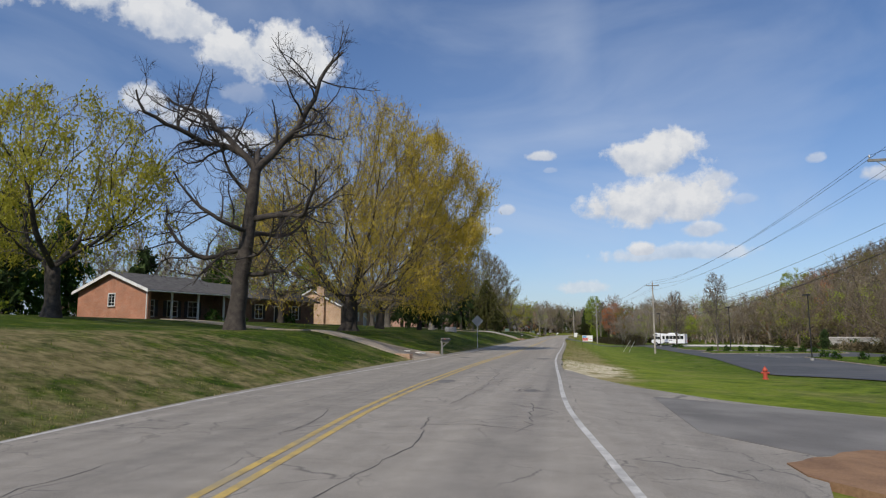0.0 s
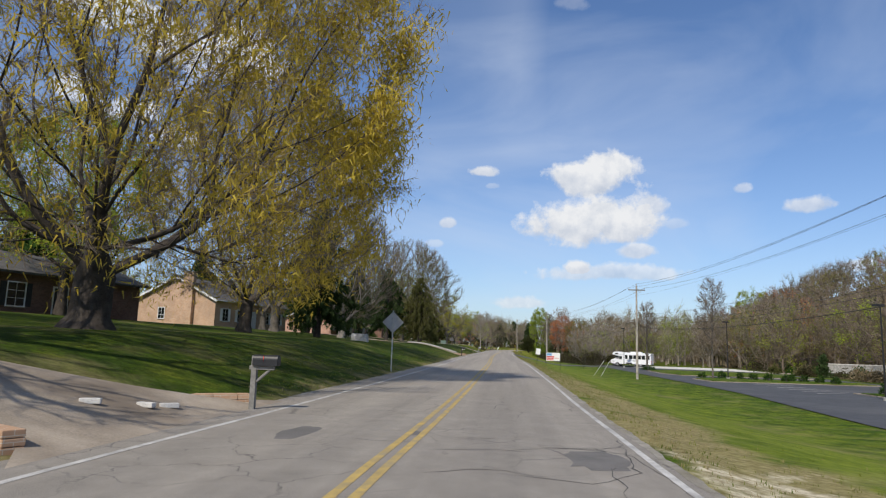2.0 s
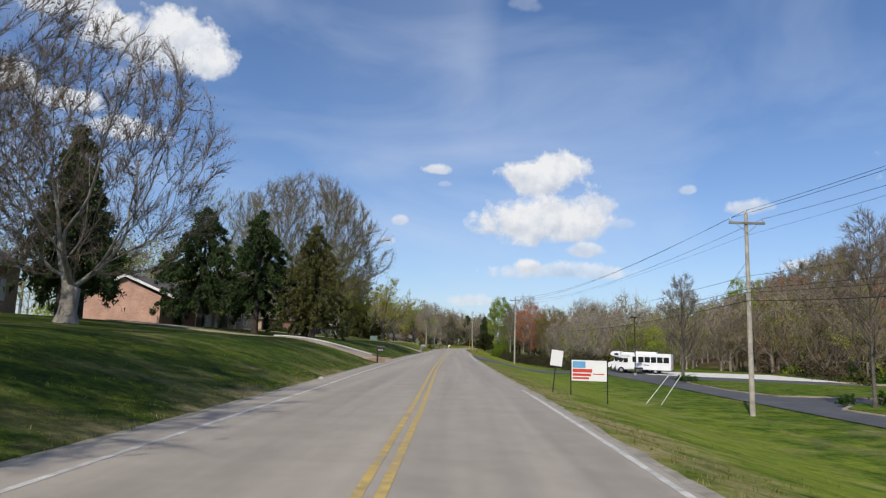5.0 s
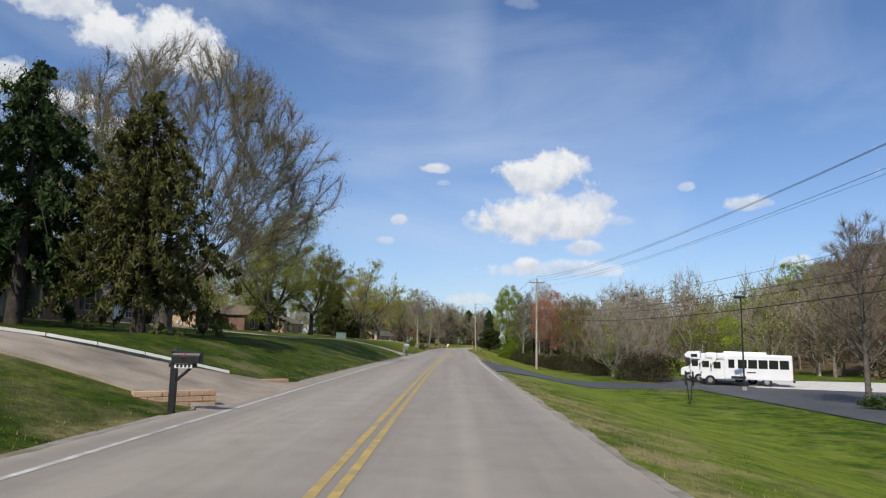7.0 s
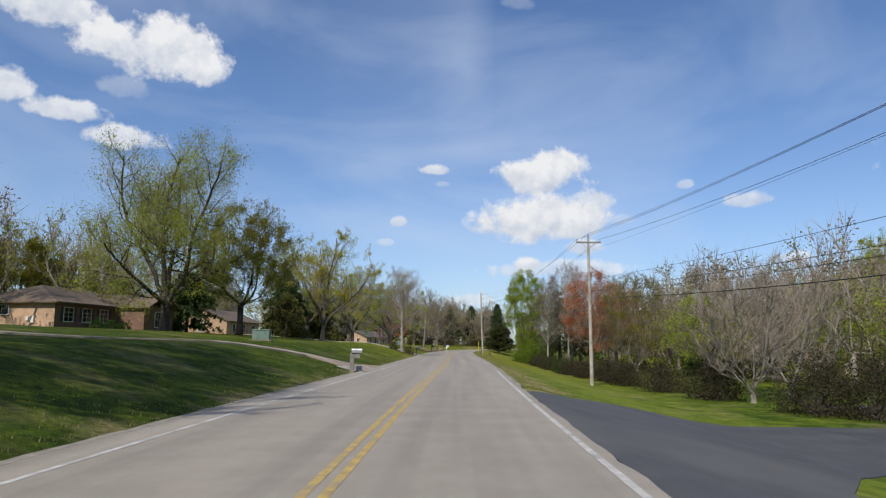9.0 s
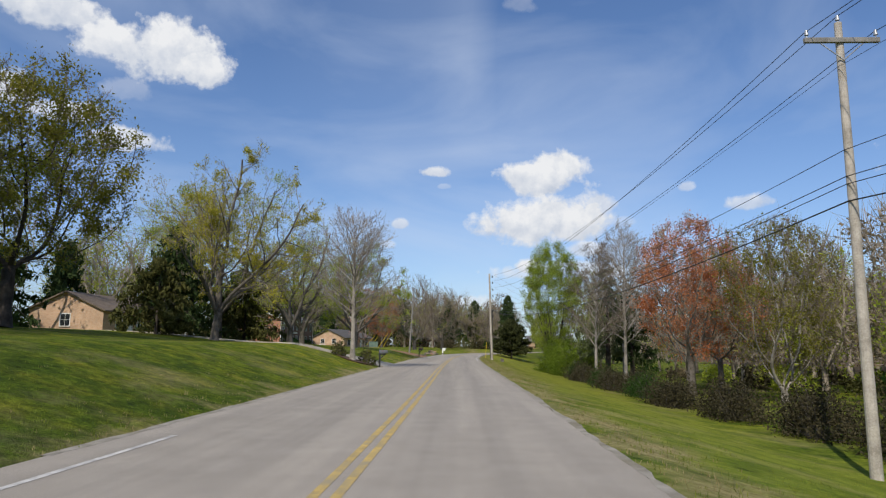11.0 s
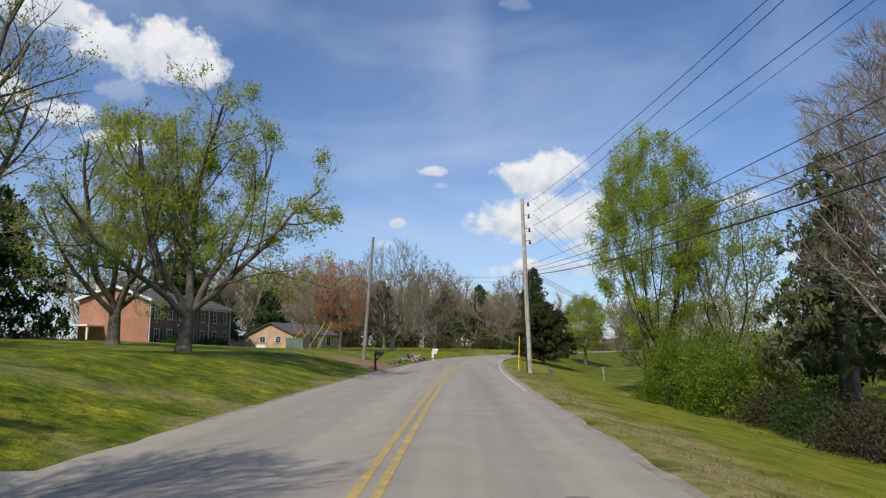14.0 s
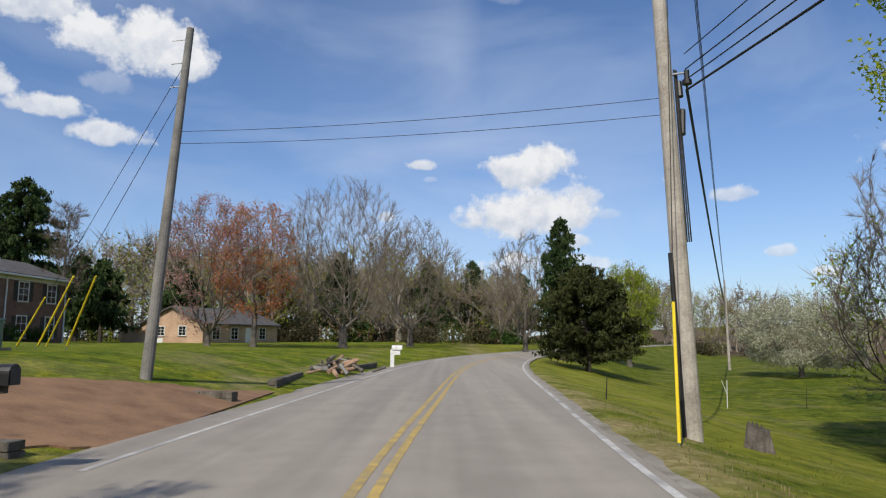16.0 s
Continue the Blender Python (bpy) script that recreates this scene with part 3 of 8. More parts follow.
# trodden, salt-burnt grass beside the tarmac
worn = gmath("SUBTRACT", 0.80, gmath("MULTIPLY", gmath("ABSOLUTE", gmath("SUBTRACT", sep.outputs[0], 3.2), 0), 0.48))
bare_left = gmath("SUBTRACT", 0.55, gmath("MULTIPLY", gmath("ABSOLUTE", gmath("ADD", sep.outputs[0], 4.9), 0), 0.8))
worn = gmath("MAXIMUM", worn, bare_left)
near_start = gmath("MULTIPLY", gmath("SUBTRACT", 55.0, sep.outputs[1]), 0.03, True)
beside = gmath("SUBTRACT", 1.0, gmath("MULTIPLY", gmath("ABSOLUTE", gmath("SUBTRACT", sep.outputs[0], 4.6), 0), 0.45), True)
worn = gmath("ADD", worn, gmath("MULTIPLY", gmath("MULTIPLY", near_start, beside), 1.2))
# sparse yellow turf all over the strip between the road and the dip
thin = gmath("SUBTRACT", 1.0, gmath("MULTIPLY", gmath("ABSOLUTE", gmath("SUBTRACT", sep.outputs[0], 7.5), 0), 0.10))
thin = gmath("ADD", thin, gmath("MULTIPLY", gmath("SUBTRACT", gnoise(0.9, 7), 0.55), 3.2), True)
sallow = gramp(gnoise(5.0), [(0.3, (0.140, 0.180, 0.018)), (0.7, (0.29, 0.315, 0.045))])
turf = gmix(gmath("MULTIPLY", thin, 0.85), turf, sallow)
worn = gmath("ADD", worn, gmath("MULTIPLY", gmath("SUBTRACT", gnoise(0.45, 8), 0.52), 5.0), True)
ex = gmath("MULTIPLY", gmath("SUBTRACT", sep.outputs[0], 3.9), 0.6)
ey = gmath("MULTIPLY", gmath("ADD", sep.outputs[1], 2.5), 0.17)
heap = gmath("SUBTRACT", 1.1, gmath("ADD", gmath("MULTIPLY", ex, ex), gmath("MULTIPLY", ey, ey)))
heap = gmath("ADD", heap, gmath("MULTIPLY", gmath("SUBTRACT", gnoise(1.1, 9), 0.5), 7.0), True)
pale = gramp(gnoise(7.0), [(0.3, (0.27, 0.22, 0.12)), (0.62, (0.72, 0.65, 0.48))])
# later lawns are yellower; the dark early left tint also stands for tree shade
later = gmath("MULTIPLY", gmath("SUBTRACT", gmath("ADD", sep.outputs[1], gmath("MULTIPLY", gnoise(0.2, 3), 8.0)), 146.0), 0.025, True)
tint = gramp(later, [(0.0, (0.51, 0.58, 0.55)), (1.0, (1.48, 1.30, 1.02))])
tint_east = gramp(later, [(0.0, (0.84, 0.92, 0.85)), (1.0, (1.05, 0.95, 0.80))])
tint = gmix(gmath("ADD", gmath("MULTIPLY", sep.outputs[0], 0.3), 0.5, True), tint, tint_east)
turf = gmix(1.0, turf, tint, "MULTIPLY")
field = gmix(gmath("MULTIPLY", worn, 0.80), gmix(patch, turf, straw), straw)
# the lawn where the road comes out of the bend is half dead, brown and tan
dx_ = gmath("MULTIPLY", gmath("ADD", sep.outputs[0], 9.5), 0.14)
dy_ = gmath("MULTIPLY", gmath("ADD", sep.outputs[1], 22.0), 0.062)
parched = gmath("SUBTRACT", 1.05, gmath("ADD", gmath("MULTIPLY", dx_, dx_), gmath("MULTIPLY", dy_, dy_)))
parched = gmath("ADD", parched, gmath("MULTIPLY", gmath("SUBTRACT", gnoise(0.75, 8), 0.55), 5.0), True)
thatch = gramp(gnoise(3.0, 7), [(0.3, (0.085, 0.066, 0.028)), (0.7, (0.31, 0.25, 0.125))])
field = gmix(gmath("MULTIPLY", parched, 0.8), field, thatch)
field = gmix(heap, field, pale)
# leaf litter takes over under the woods
edge = gmath("MULTIPLY", gmath("SUBTRACT", gnoise(0.12, 3), 0.5), 30)
east = gmath("MULTIPLY", gmath("SUBTRACT", gmath("ADD", sep.outputs[0], edge), 52), 0.2, True)
west = gmath("MULTIPLY", gmath("SUBTRACT", gmath("MULTIPLY", gmath("ADD", sep.outputs[0], edge), -1), 50), 0.2, True)
litter = gramp(gnoise(2.5), [(0.3, (0.055, 0.040, 0.024)), (0.7, (0.15, 0.11, 0.065))])
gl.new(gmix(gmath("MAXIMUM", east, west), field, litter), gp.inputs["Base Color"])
gbp = gn.new("ShaderNodeBump")
gbp.inputs["Strength"].default_value, gbp.inputs["Distance"].default_value = 0.9, 0.05
gl.new(gnoise(22, 5), gbp.inputs["Height"])
gl.new(gbp.outputs[0], gp.inputs["Normal"])
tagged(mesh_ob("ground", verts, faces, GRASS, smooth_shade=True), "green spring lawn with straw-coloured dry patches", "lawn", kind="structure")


# ---------------------------------------------------------------- road
def flare(u, y):
    """The carriageway is wider where it comes out of the bend."""
    if u > 2:
        return 0.62 * (1 - smooth(-16, 14, y)) - 0.28 * smooth(140, 222, y)
    if u < -2:
        return -0.75 * (1 - smooth(-26, 0, y))
    return 0.0


def strip(u0, u1, y0, y1, z=0.0, step=1.5, thick=0.0, wob=0.0):
    """Outline of a ribbon that follows the road between two offsets from the yellow line."""
    yy = np.arange(y0, y1 + step * 0.5, step)
    vs, fs = [], []
    for k, y in enumerate(yy):
        e = 0.004
        tx = (centre(y + e) - centre(y - e)) / (2 * e)
        s = math.hypot(1, tx)
        j0 = wob * noise.noise((y * 0.9, u0, 0)) + wob * 0.7 * noise.noise((y * 3.1, u0, 4))
        j1 = wob * noise.noise((y * 0.9, u1, 7)) + wob * 0.7 * noise.noise((y * 3.1, u1, 9))
        for u in (u0 + j0 + flare(u0, y), u1 + j1 + flare(u1, y)):
            vs.append((centre(y) + u * s, y, z))
    n = len(yy)
    fs = [(2 * k, 2 * k + 1, 2 * k + 3, 2 * k + 2) for k in range(n - 1)]
    if thick:
        m = len(vs)
        vs += [(x, y, zz - thick) for x, y, zz in vs]
        fs += [(2 * k + m, 2 * k + 2 + m, 2 * k + 3 + m, 2 * k + 1 + m) for k in range(n - 1)]
        fs += [(2 * k, 2 * k + 2, 2 * k + 2 + m, 2 * k + m) for k in range(n - 1)] + [(2 * k + 1, 2 * k + 1 + m, 2 * k + 3 + m, 2 * k + 3) for k in range(n - 1)]
    return vs, fs


vs, fs = strip(-4.0, 3.36, -150, 380, 0.0, 0.5, 0.09, 0.06)
tagged(mesh_ob("road", vs, fs, ASPHALT), "worn grey asphalt two-lane road with fine cracks", "road", kind="structure")
for u in (-0.16, 0.06):
    vs, fs = strip(u, u + 0.11, -150, 380, 0.004, 0.8, 0, 0.008)
    tagged(mesh_ob("centre_line", vs, fs, YELLOW_PAINT), "worn yellow centre line painted on the asphalt", "road marking", "double yellow line", "structure")
for u, y0, y1 in ((-3.27, -150, 150), (-3.27, 222, 380), (3.08, -150, 60), (3.08, 96, 140), (3.08, 205, 380)):
    vs, fs = strip(u, u + 0.10, y0, y1, 0.004, 0.8, 0, 0.01)
    tagged(mesh_ob("edge_line", vs, fs, WHITE_PAINT), "faded white edge line painted on the asphalt", "road marking", "edge lines", "structure")

# dusty gravel washed up along both edges of the tarmac
for u0, u1, y0, y1 in ((-4.10, -3.92, -60, -1), (-4.10, -3.92, 10, 82), (-4.10, -3.92, 93, 137), (-4.10, -3.92, 148, 184), (-4.10, -3.92, 197, 222), (-4.10, -3.92, 233, 300), (3.30, 3.44, -3, 102), (3.30, 3.44, 127, 300)):
    vs, fs = strip(u0, u1, y0, y1, 0.003, 0.35, 0.05, 0.07)
    tagged(mesh_ob("shoulder", vs, fs, SHOULDER), "dusty gravel along the edge of the road", "road edge", "road shoulders", "structure")

# cracks filled with tar
def crack(points, wide, seed):
    rng = np.random.default_rng(seed)
    p = [np.array(points[0], float)]
    for a, b in zip(points, points[1:]):
        a, b = np.array(a, float), np.array(b, float)
        n = max(3, int(np.linalg.norm(b - a) / 0.26))
        for i in range(1, n + 1):
            p.append(a + (b - a) * i / n + rng.normal(0, 0.04, 2))
    vs, fs = [], []
    for i, q in enumerate(p):
        d = p[min(i + 1, len(p) - 1)] - p[max(i - 1, 0)]
        d = np.array((-d[1], d[0])) / (np.linalg.norm(d) + 1e-6)
        w_ = wide * rng.uniform(0.3, 1.1) * (1 if 0 < i < len(p) - 1 else 0.2)
        vs += [(*(q - d * w_ / 2), 0.003), (*(q + d * w_ / 2), 0.003)]
    fs = [(2 * i, 2 * i + 1, 2 * i + 3, 2 * i + 2) for i in range(len(p) - 1)]
    return tagged(mesh_ob("road_crack", vs, fs, CRACK), "dark tarred crack across the asphalt", "road crack", "road cracks", "structure")


for k, pts_ in enumerate((((1.0, -28.0), (1.2, -24.5), (0.8, -22.0)), ((0.4, -23.5), (1.5, -22.8), (2.6, -23.4)), ((1.3, -17.5), (2.0, -16.6), (2.2, -15.5)), ((0.2, -17.0), (0.5, -14.0), (0.2, -11.5)),
                          ((0.0, -9.0), (0.7, -8.0), (1.6, -8.3), (2.4, -7.6)), ((0.4, -5.0), (0.6, -1.0)), ((0.5, 3.0), (1.5, 3.6), (2.2, 3.2), (2.4, 0.5)), ((1.3, 8.0), (2.4, 8.6)), ((-1.0, 5.0), (0.2, 4.6)),
                          ((1.6, 14.0), (2.1, 11.0), (2.0, 9.0)), ((-2.2, -4), (-1.7, -3.6), (-1.2, -4.2)), ((-0.4, 1.2), (0.3, 1.6), (1.0, 1.3)), ((-3.4, 60), (-1.2, 60.3)), ((0.6, 118), (1.8, 118.4)), ((-0.2, 166), (0.4, 166.2)), ((0.7, 203), (1.6, 203.3)))):
    crack(pts_, 0.022, 40 + k)
for k, pts_ in enumerate((((0.8, -20.0), (0.95, -15.8), (0.8, -12.7), (0.76, -10.4), (-0.1, -6.1)), ((-1.5, 4.55), (-1.1, 4.7), (-0.7, 4.42)), ((2.3, 4.7), (2.05, 1.8), (1.4, 1.0), (0.4, 1.4)), ((1.0, 3.5), (2.0, 3.4)),
                          ((1.2, 11.4), (1.9, 11.7)), ((2.0, -16.3), (2.4, -16.6), (2.3, -17.2), (1.9, -17.0), (2.0, -16.3)), ((2.4, -19.6), (2.5, -22.5)), ((1.2, 3.4), (2.35, 3.9)))):
    crack(pts_, 0.026, 70 + k)
crng = np.random.default_rng(12)
for k in range(30):
    x_, y_ = crng.uniform(-2.8, 2.6), crng.uniform(-30, 13)
    along = crng.uniform() < 0.55
    d_ = np.array((crng.normal(0, 0.25), crng.uniform(1.2, 3.5)) if along else (crng.uniform(0.5, 1.6), crng.normal(0, 0.2)))
    crack(((x_, y_), tuple(np.array((x_, y_)) + d_ * 0.5 + crng.normal(0, 0.12, 2)), tuple(np.array((x_, y_)) + d_)), 0.02, 100 + k)


def road_patch(x, y, wx, wy, seed):
    """A darker mended spot in the asphalt with a ragged edge."""
    rg = np.random.default_rng(seed)
    vs = [(x, y, 0.002)]
    for a in np.linspace(0, 2 * math.pi, 19)[:-1]:
        k = rg.uniform(0.75, 1.1)
        vs.append((x + wx / 2 * math.copysign(abs(math.cos(a)) ** 0.6, math.cos(a)) * k, y + wy / 2 * math.copysign(abs(math.sin(a)) ** 0.6, math.sin(a)) * k, 0.002))
    fs = [(0, i, i % 18 + 1) for i in range(1, 19)]
    return tagged(mesh_ob("road_patch", vs, fs, PATCH), "darker mended patch in the asphalt", "road patch", "road patches", "structure")


for k, (x_, y_, wx, wy) in enumerate(((-2.7, 4.0, 0.5, 1.6), (1.7, 2.6, 0.9, 1.4), (-0.9, 4.4, 0.35, 0.5), (2.2, -16.8, 0.35, 0.6), (1.1, 190.3, 0.3, 0.4), (-0.4, -14.0, 0.5, 1.2))):
    road_patch(x_, y_, wx, wy, 5 + k)


# ---------------------------------------------------------------- trees
UP = np.array((0.0, 0.0, 1.0))


def unit(v):
    return v / (np.linalg.norm(v) + 1e-9)


def turned(rng, d, angle, spin):
    """d bent away by an angle, towards the side given by spin."""
    side = unit(np.cross(d, UP if abs(d[2]) < 0.95 else np.array((1.0, 0, 0))))
    other = np.cross(side, d)
    return unit(d * math.cos(angle) + (side * math.cos(spin) + other * math.sin(spin)) * math.sin(angle))


# crown habit: where the crown begins, where it is widest, how its outline rounds off, how far the trunk runs
# through it, how far shoots strive straight from the foot, how crooked they are, and how many they are
HABITS = {
    "dome": dict(thin=0.70, base=0.10, wide=0.42, foot=0.62, power=2.0, round=0.52, fork=0.13, leader=0.30, straight=0.42, crook=0.07, n=900, steep=0.55),
    "stems": dict(thin=0.66, base=0.10, wide=0.38, foot=0.84, power=2.0, round=0.52, fork=0.11, leader=0.12, straight=0.62, crook=0.07, n=1300, steep=0.5),
    "round": dict(base=0.20, wide=0.45, foot=0.45, power=2.2, round=0.55, fork=0.18, leader=0.55, straight=0.34, crook=0.09, n=700, steep=0.45),
    "egg": dict(base=0.17, wide=0.34, foot=0.45, power=1.7, round=0.72, fork=0.2, leader=0.97, straight=0.22, crook=0.05, n=700, steep=0.5, limbs=40),
    "plane": dict(base=0.25, wide=0.46, foot=0.66, power=2.3, round=0.50, limbs=46, rise=(16, 40), gap=0.26, wander=0.06, stout=0.0105),
    "gnarly": {},
    "forked": {},
    "fan": dict(thin=0.74, base=0.14, wide=0.42, foot=0.6, power=2.0, round=0.52, fork=0.12, leader=0.25, straight=0.58, crook=0.05, n=1500, steep=0.5),
    "vase": dict(thin=0.60, base=0.20, wide=0.55, foot=0.42, power=2.3, round=0.58, fork=0.10, leader=0.12, straight=0.66, crook=0.06, n=900, steep=0.7),
    "slim": dict(base=0.22, wide=0.5, foot=0.5, power=2.0, round=0.7, fork=0.3, leader=0.95, straight=0.30, crook=0.09, n=480, steep=0.7, limbs=34),
    "clump": dict(base=0.12, wide=0.6, foot=0.4, power=2.2, round=0.6, fork=0.05, leader=0.1, straight=0.5, crook=0.11, n=560, steep=0.6),
}


def leader_tree(rng, h, height, width, r, offset):
    """A tree with one straight leader: ascending limbs all round it, side shoots on them and twigs on those.
    Returns branches as (points, radii) and the youngest shoots as (start, end)."""
    k = np.linspace(0, 1, 12)
    sway = np.cumsum(rng.normal(0, height * h.get("wander", 0.085) * 0.07, (12, 2)), axis=0) * k[:, None]
    stem = np.stack([offset[0] * k ** 1.5 + sway[:, 0], offset[1] * k ** 1.5 + sway[:, 1], k * height * 0.97], 1)
    thick = np.maximum(r * (1 - k) ** 0.9, 0.012)
    out, tips = [(stem, thick)], []

    def rim(u):
        w = h["wide"]
        if u < w:
            return h["foot"] + (1 - h["foot"]) * math.sin(max(u, 0) / w * math.pi / 2)
        return (1 - min((u - w) / (1 - w), 1) ** h["power"]) ** h["round"]

    def shoot(start, d, length, r0, bend, hops, curl):
        """A run of points that sets out along d and turns by degrees towards bend."""
        pts = [start]
        for i in range(hops):
            d = unit(d + bend * curl / hops + rng.normal(0, h.get("wander", 0.085), 3))
            pts.append(pts[-1] + d * length / hops)
        return np.array(pts), np.linspace(r0, max(r0 * 0.28, 0.005), hops + 1)

    def along(pts, f):
        x = f * (len(pts) - 1)
        i = min(int(x), len(pts) - 2)
        return pts[i] + (pts[i + 1] - pts[i]) * (x - i), unit(pts[i + 1] - pts[i])

    n = h["limbs"]
    for i in range(n):
        f = h["base"] + (0.93 - h["base"]) * (max(i + rng.uniform(-0.3, 0.3), 0.0) / n) ** 0.9
        f = min(max(f, h["base"] * 0.8), 0.95)
        p0 = np.array([np.interp(f, k, stem[:, j]) for j in range(3)])
        a = i * 2.39996 + rng.normal(0, 0.35)
        e = math.radians(rng.uniform(*h.get("rise", (26, 44))) + 24 * f)
        room = 0.3
        while room < width * 0.9:
            u = (p0[2] + room * math.sin(e) - height * h["base"]) / (height * (1 - h["base"]))
            if u > 0.985 or room * math.cos(e) > rim(u) * width / 2:
                break
            room += 0.1
        room *= rng.uniform(0.74, 1.04)
        d = np.array((math.cos(a) * math.cos(e), math.sin(a) * math.cos(e), math.sin(e)))
        r0 = min(np.interp(f, k, thick) * 0.62, 0.012 + room * h.get("stout", 0.0125))
        limb, lr = shoot(p0, d, room, r0, UP * rng.uniform(-0.1, 0.55), 7, 0.8)
        out.append((limb, lr))
        tips.append((limb[-2], limb[-1]))
        m = max(3, int(room / h.get("gap", 0.36)))
        for j in range(m):
            g = 0.2 + 0.78 * (j + rng.uniform(0, 0.8)) / m
            q, way = along(limb, g)
            side = turned(rng, way, math.radians(rng.uniform(28, 58)), (j % 2) * math.pi + rng.normal(0, 0.7))
            ln = (room * (1 - g) * 0.55 + 0.40) * rng.uniform(0.6, 1.15)
            sub, sr = shoot(q, side, ln, max(np.interp(g, np.linspace(0, 1, 8), lr) * 0.55, 0.008), UP * rng.uniform(0.0, 0.6), 4, 0.7)
            out.append((sub, sr))
            tips.append((sub[-3], sub[-1]))
            for t in range(max(2, int(ln / 0.3))):
                gg = rng.uniform(0.2, 0.95)
                qq, ww = along(sub, gg)
                tw, tr = shoot(qq, turned(rng, ww, math.radians(rng.uniform(25, 55)), rng.uniform(0, 6.283)), ln * 0.42 * rng.uniform(0.6, 1.2) + 0.12, 0.0075, UP * 0.3, 2, 0.5)
                out.append((tw, tr))
                tips.append((tw[0], tw[-1]))
    return out, tips


def skeleton_of(rng, h, height, width, r, offset=(0.0, 0.0), n=None):
    """Shoots reach out, nearest first, to points spread through the crown; wood thickens towards the foot.
    Returns branches as (points, radii) and the youngest shoots as (start, end)."""
    if "limbs" in h and n is None:
        return leader_tree(rng, h, height, width, r, offset)
    n = n or h["n"]
    u = rng.uniform(0, 1, n * 3) ** 0.85
    w = h["wide"]
    rim = np.where(u < w, h["foot"] + (1 - h["foot"]) * np.sin(np.clip(u / w, 0, 1) * math.pi / 2),
                   (1 - np.clip((u - w) / (1 - w), 0, 1) ** h["power"]) ** h["round"])
    keep = rng.uniform(0, 1, n * 3) < rim ** 2 + 0.03
    u, rim = u[keep][:n], rim[keep][:n]
    a = rng.uniform(0, 2 * math.pi, len(u))
    lump = 1 + 0.10 * np.sin(a * 3 + u * 5 + rng.uniform(0, 6)) + 0.07 * np.sin(a * 7 - u * 9)
    rho = rim * lump * width / 2 * rng.uniform(0.08, 1, len(u)) ** 0.42
    z = height * (h["base"] + (1 - h["base"]) * u)
    goal = np.stack([rho * np.cos(a) + offset[0] * np.clip(u * 3, 0.2, 1), rho * np.sin(a) + offset[1], z], 1)
    # the trunk
    pos, up, way, length = [], [], [], []
    steps = 9
    top = height * (h["fork"] + (h["leader"] * (1 - h["fork"])))
    sway = rng.normal(0, h["crook"] * 0.3, (steps + 1, 3)) * (1, 1, 0)
    for k in range(steps + 1):
        p = np.array((offset[0] * 0.5 * (k / steps) ** 1.5, offset[1] * 0.5 * (k / steps) ** 1.5, top * k / steps)) + sway[k] * min(k, 3) / 3
        pos.append(p)
        up.append(k - 1)
        way.append(UP if k == 0 else unit(p - pos[k - 1]))
        length.append(0.0 if k == 0 else length[k - 1] + np.linalg.norm(p - pos[k - 1]))
    P = np.zeros((len(goal) * 3 + 40, 3))
    D, L = np.zeros_like(P), np.zeros(len(P))
    m = len(pos)
    P[:m], D[:m], L[:m] = pos, way, length
    low = np.zeros(len(P), bool)
    low[:m] = P[:m, 2] < height * h["fork"] * 0.85
    foot = np.array((0, 0, height * h["fork"]))
    for g in goal[np.argsort(np.linalg.norm(goal - foot, axis=1))]:
        d = g - P[:m]
        dist = np.linalg.norm(d, axis=1) + 1e-6
        bend = (d * D[:m]).sum(1) / dist
        rise = d[:, 2] / dist
        cost = dist * (1 + 0.55 * (1 - bend) + h["steep"] * np.clip(0.55 - rise, 0, 2)) + h["straight"] * L[:m] + low[:m] * 1e3
        j = int(np.argmin(cost))
        far = dist[j]
        hops = 3 if dist[j] > height * 0.12 else (2 if dist[j] > height * 0.05 else 1)
        start, out = P[j].copy(), D[j]
        for k in range(1, hops + 1):
            f = k / hops
            q = start + (g - start) * f + (out * far * 0.10 + UP * far * 0.03) * math.sin(f * math.pi) * (hops > 1) + rng.normal(0, h["crook"] * far * 0.16, 3)
            P[m], L[m] = q, L[j] + np.linalg.norm(q - P[j])
            D[m] = unit(q - P[j])
            up.append(j)
            j = m
            m += 1
    P, up = P[:m], np.array(up)
    load = np.zeros(m)
    kids = [[] for _ in range(m)]
    for i in range(m - 1, 0, -1):
        load[i] = max(load[i], 1)
        load[up[i]] += load[i]
        kids[up[i]].append(i)
    load[0] = max(load[0], load[1])
    rad = np.maximum(r * (load / load[0]) ** h.get("thin", 0.62), 0.006)
    rad[:2] = rad[2] * np.array((1.12, 1.04))
    for _ in range(3):
        Q = P.copy()
        for i in range(steps + 1, m):
            if kids[i]:
                c = max(kids[i], key=lambda t: load[t])
                Q[i] = P[i] * 0.5 + (P[up[i]] + P[c]) * 0.25
        P = Q
    if "kink" in h:
        P[3:] += rng.normal(0, h["kink"], P[3:].shape)
    out, tips, stack = [], [], [(0, None)]
    while stack:
        i, parent = stack.pop()
        run, rr = ([P[parent]], [rad[i]]) if parent is not None else ([], [])
        while True:
            run.append(P[i])
            rr.append(rad[i])
            if load[i] <= 4 and up[i] >= 0:
                tips.append((P[up[i]], P[i]))
            if not kids[i]:
                break
            c = max(kids[i], key=lambda t: load[t])
            stack += [(k, i) for k in kids[i] if k != c]
            i = c
        out.append((np.array(run), np.array(rr)))
    return out, tips


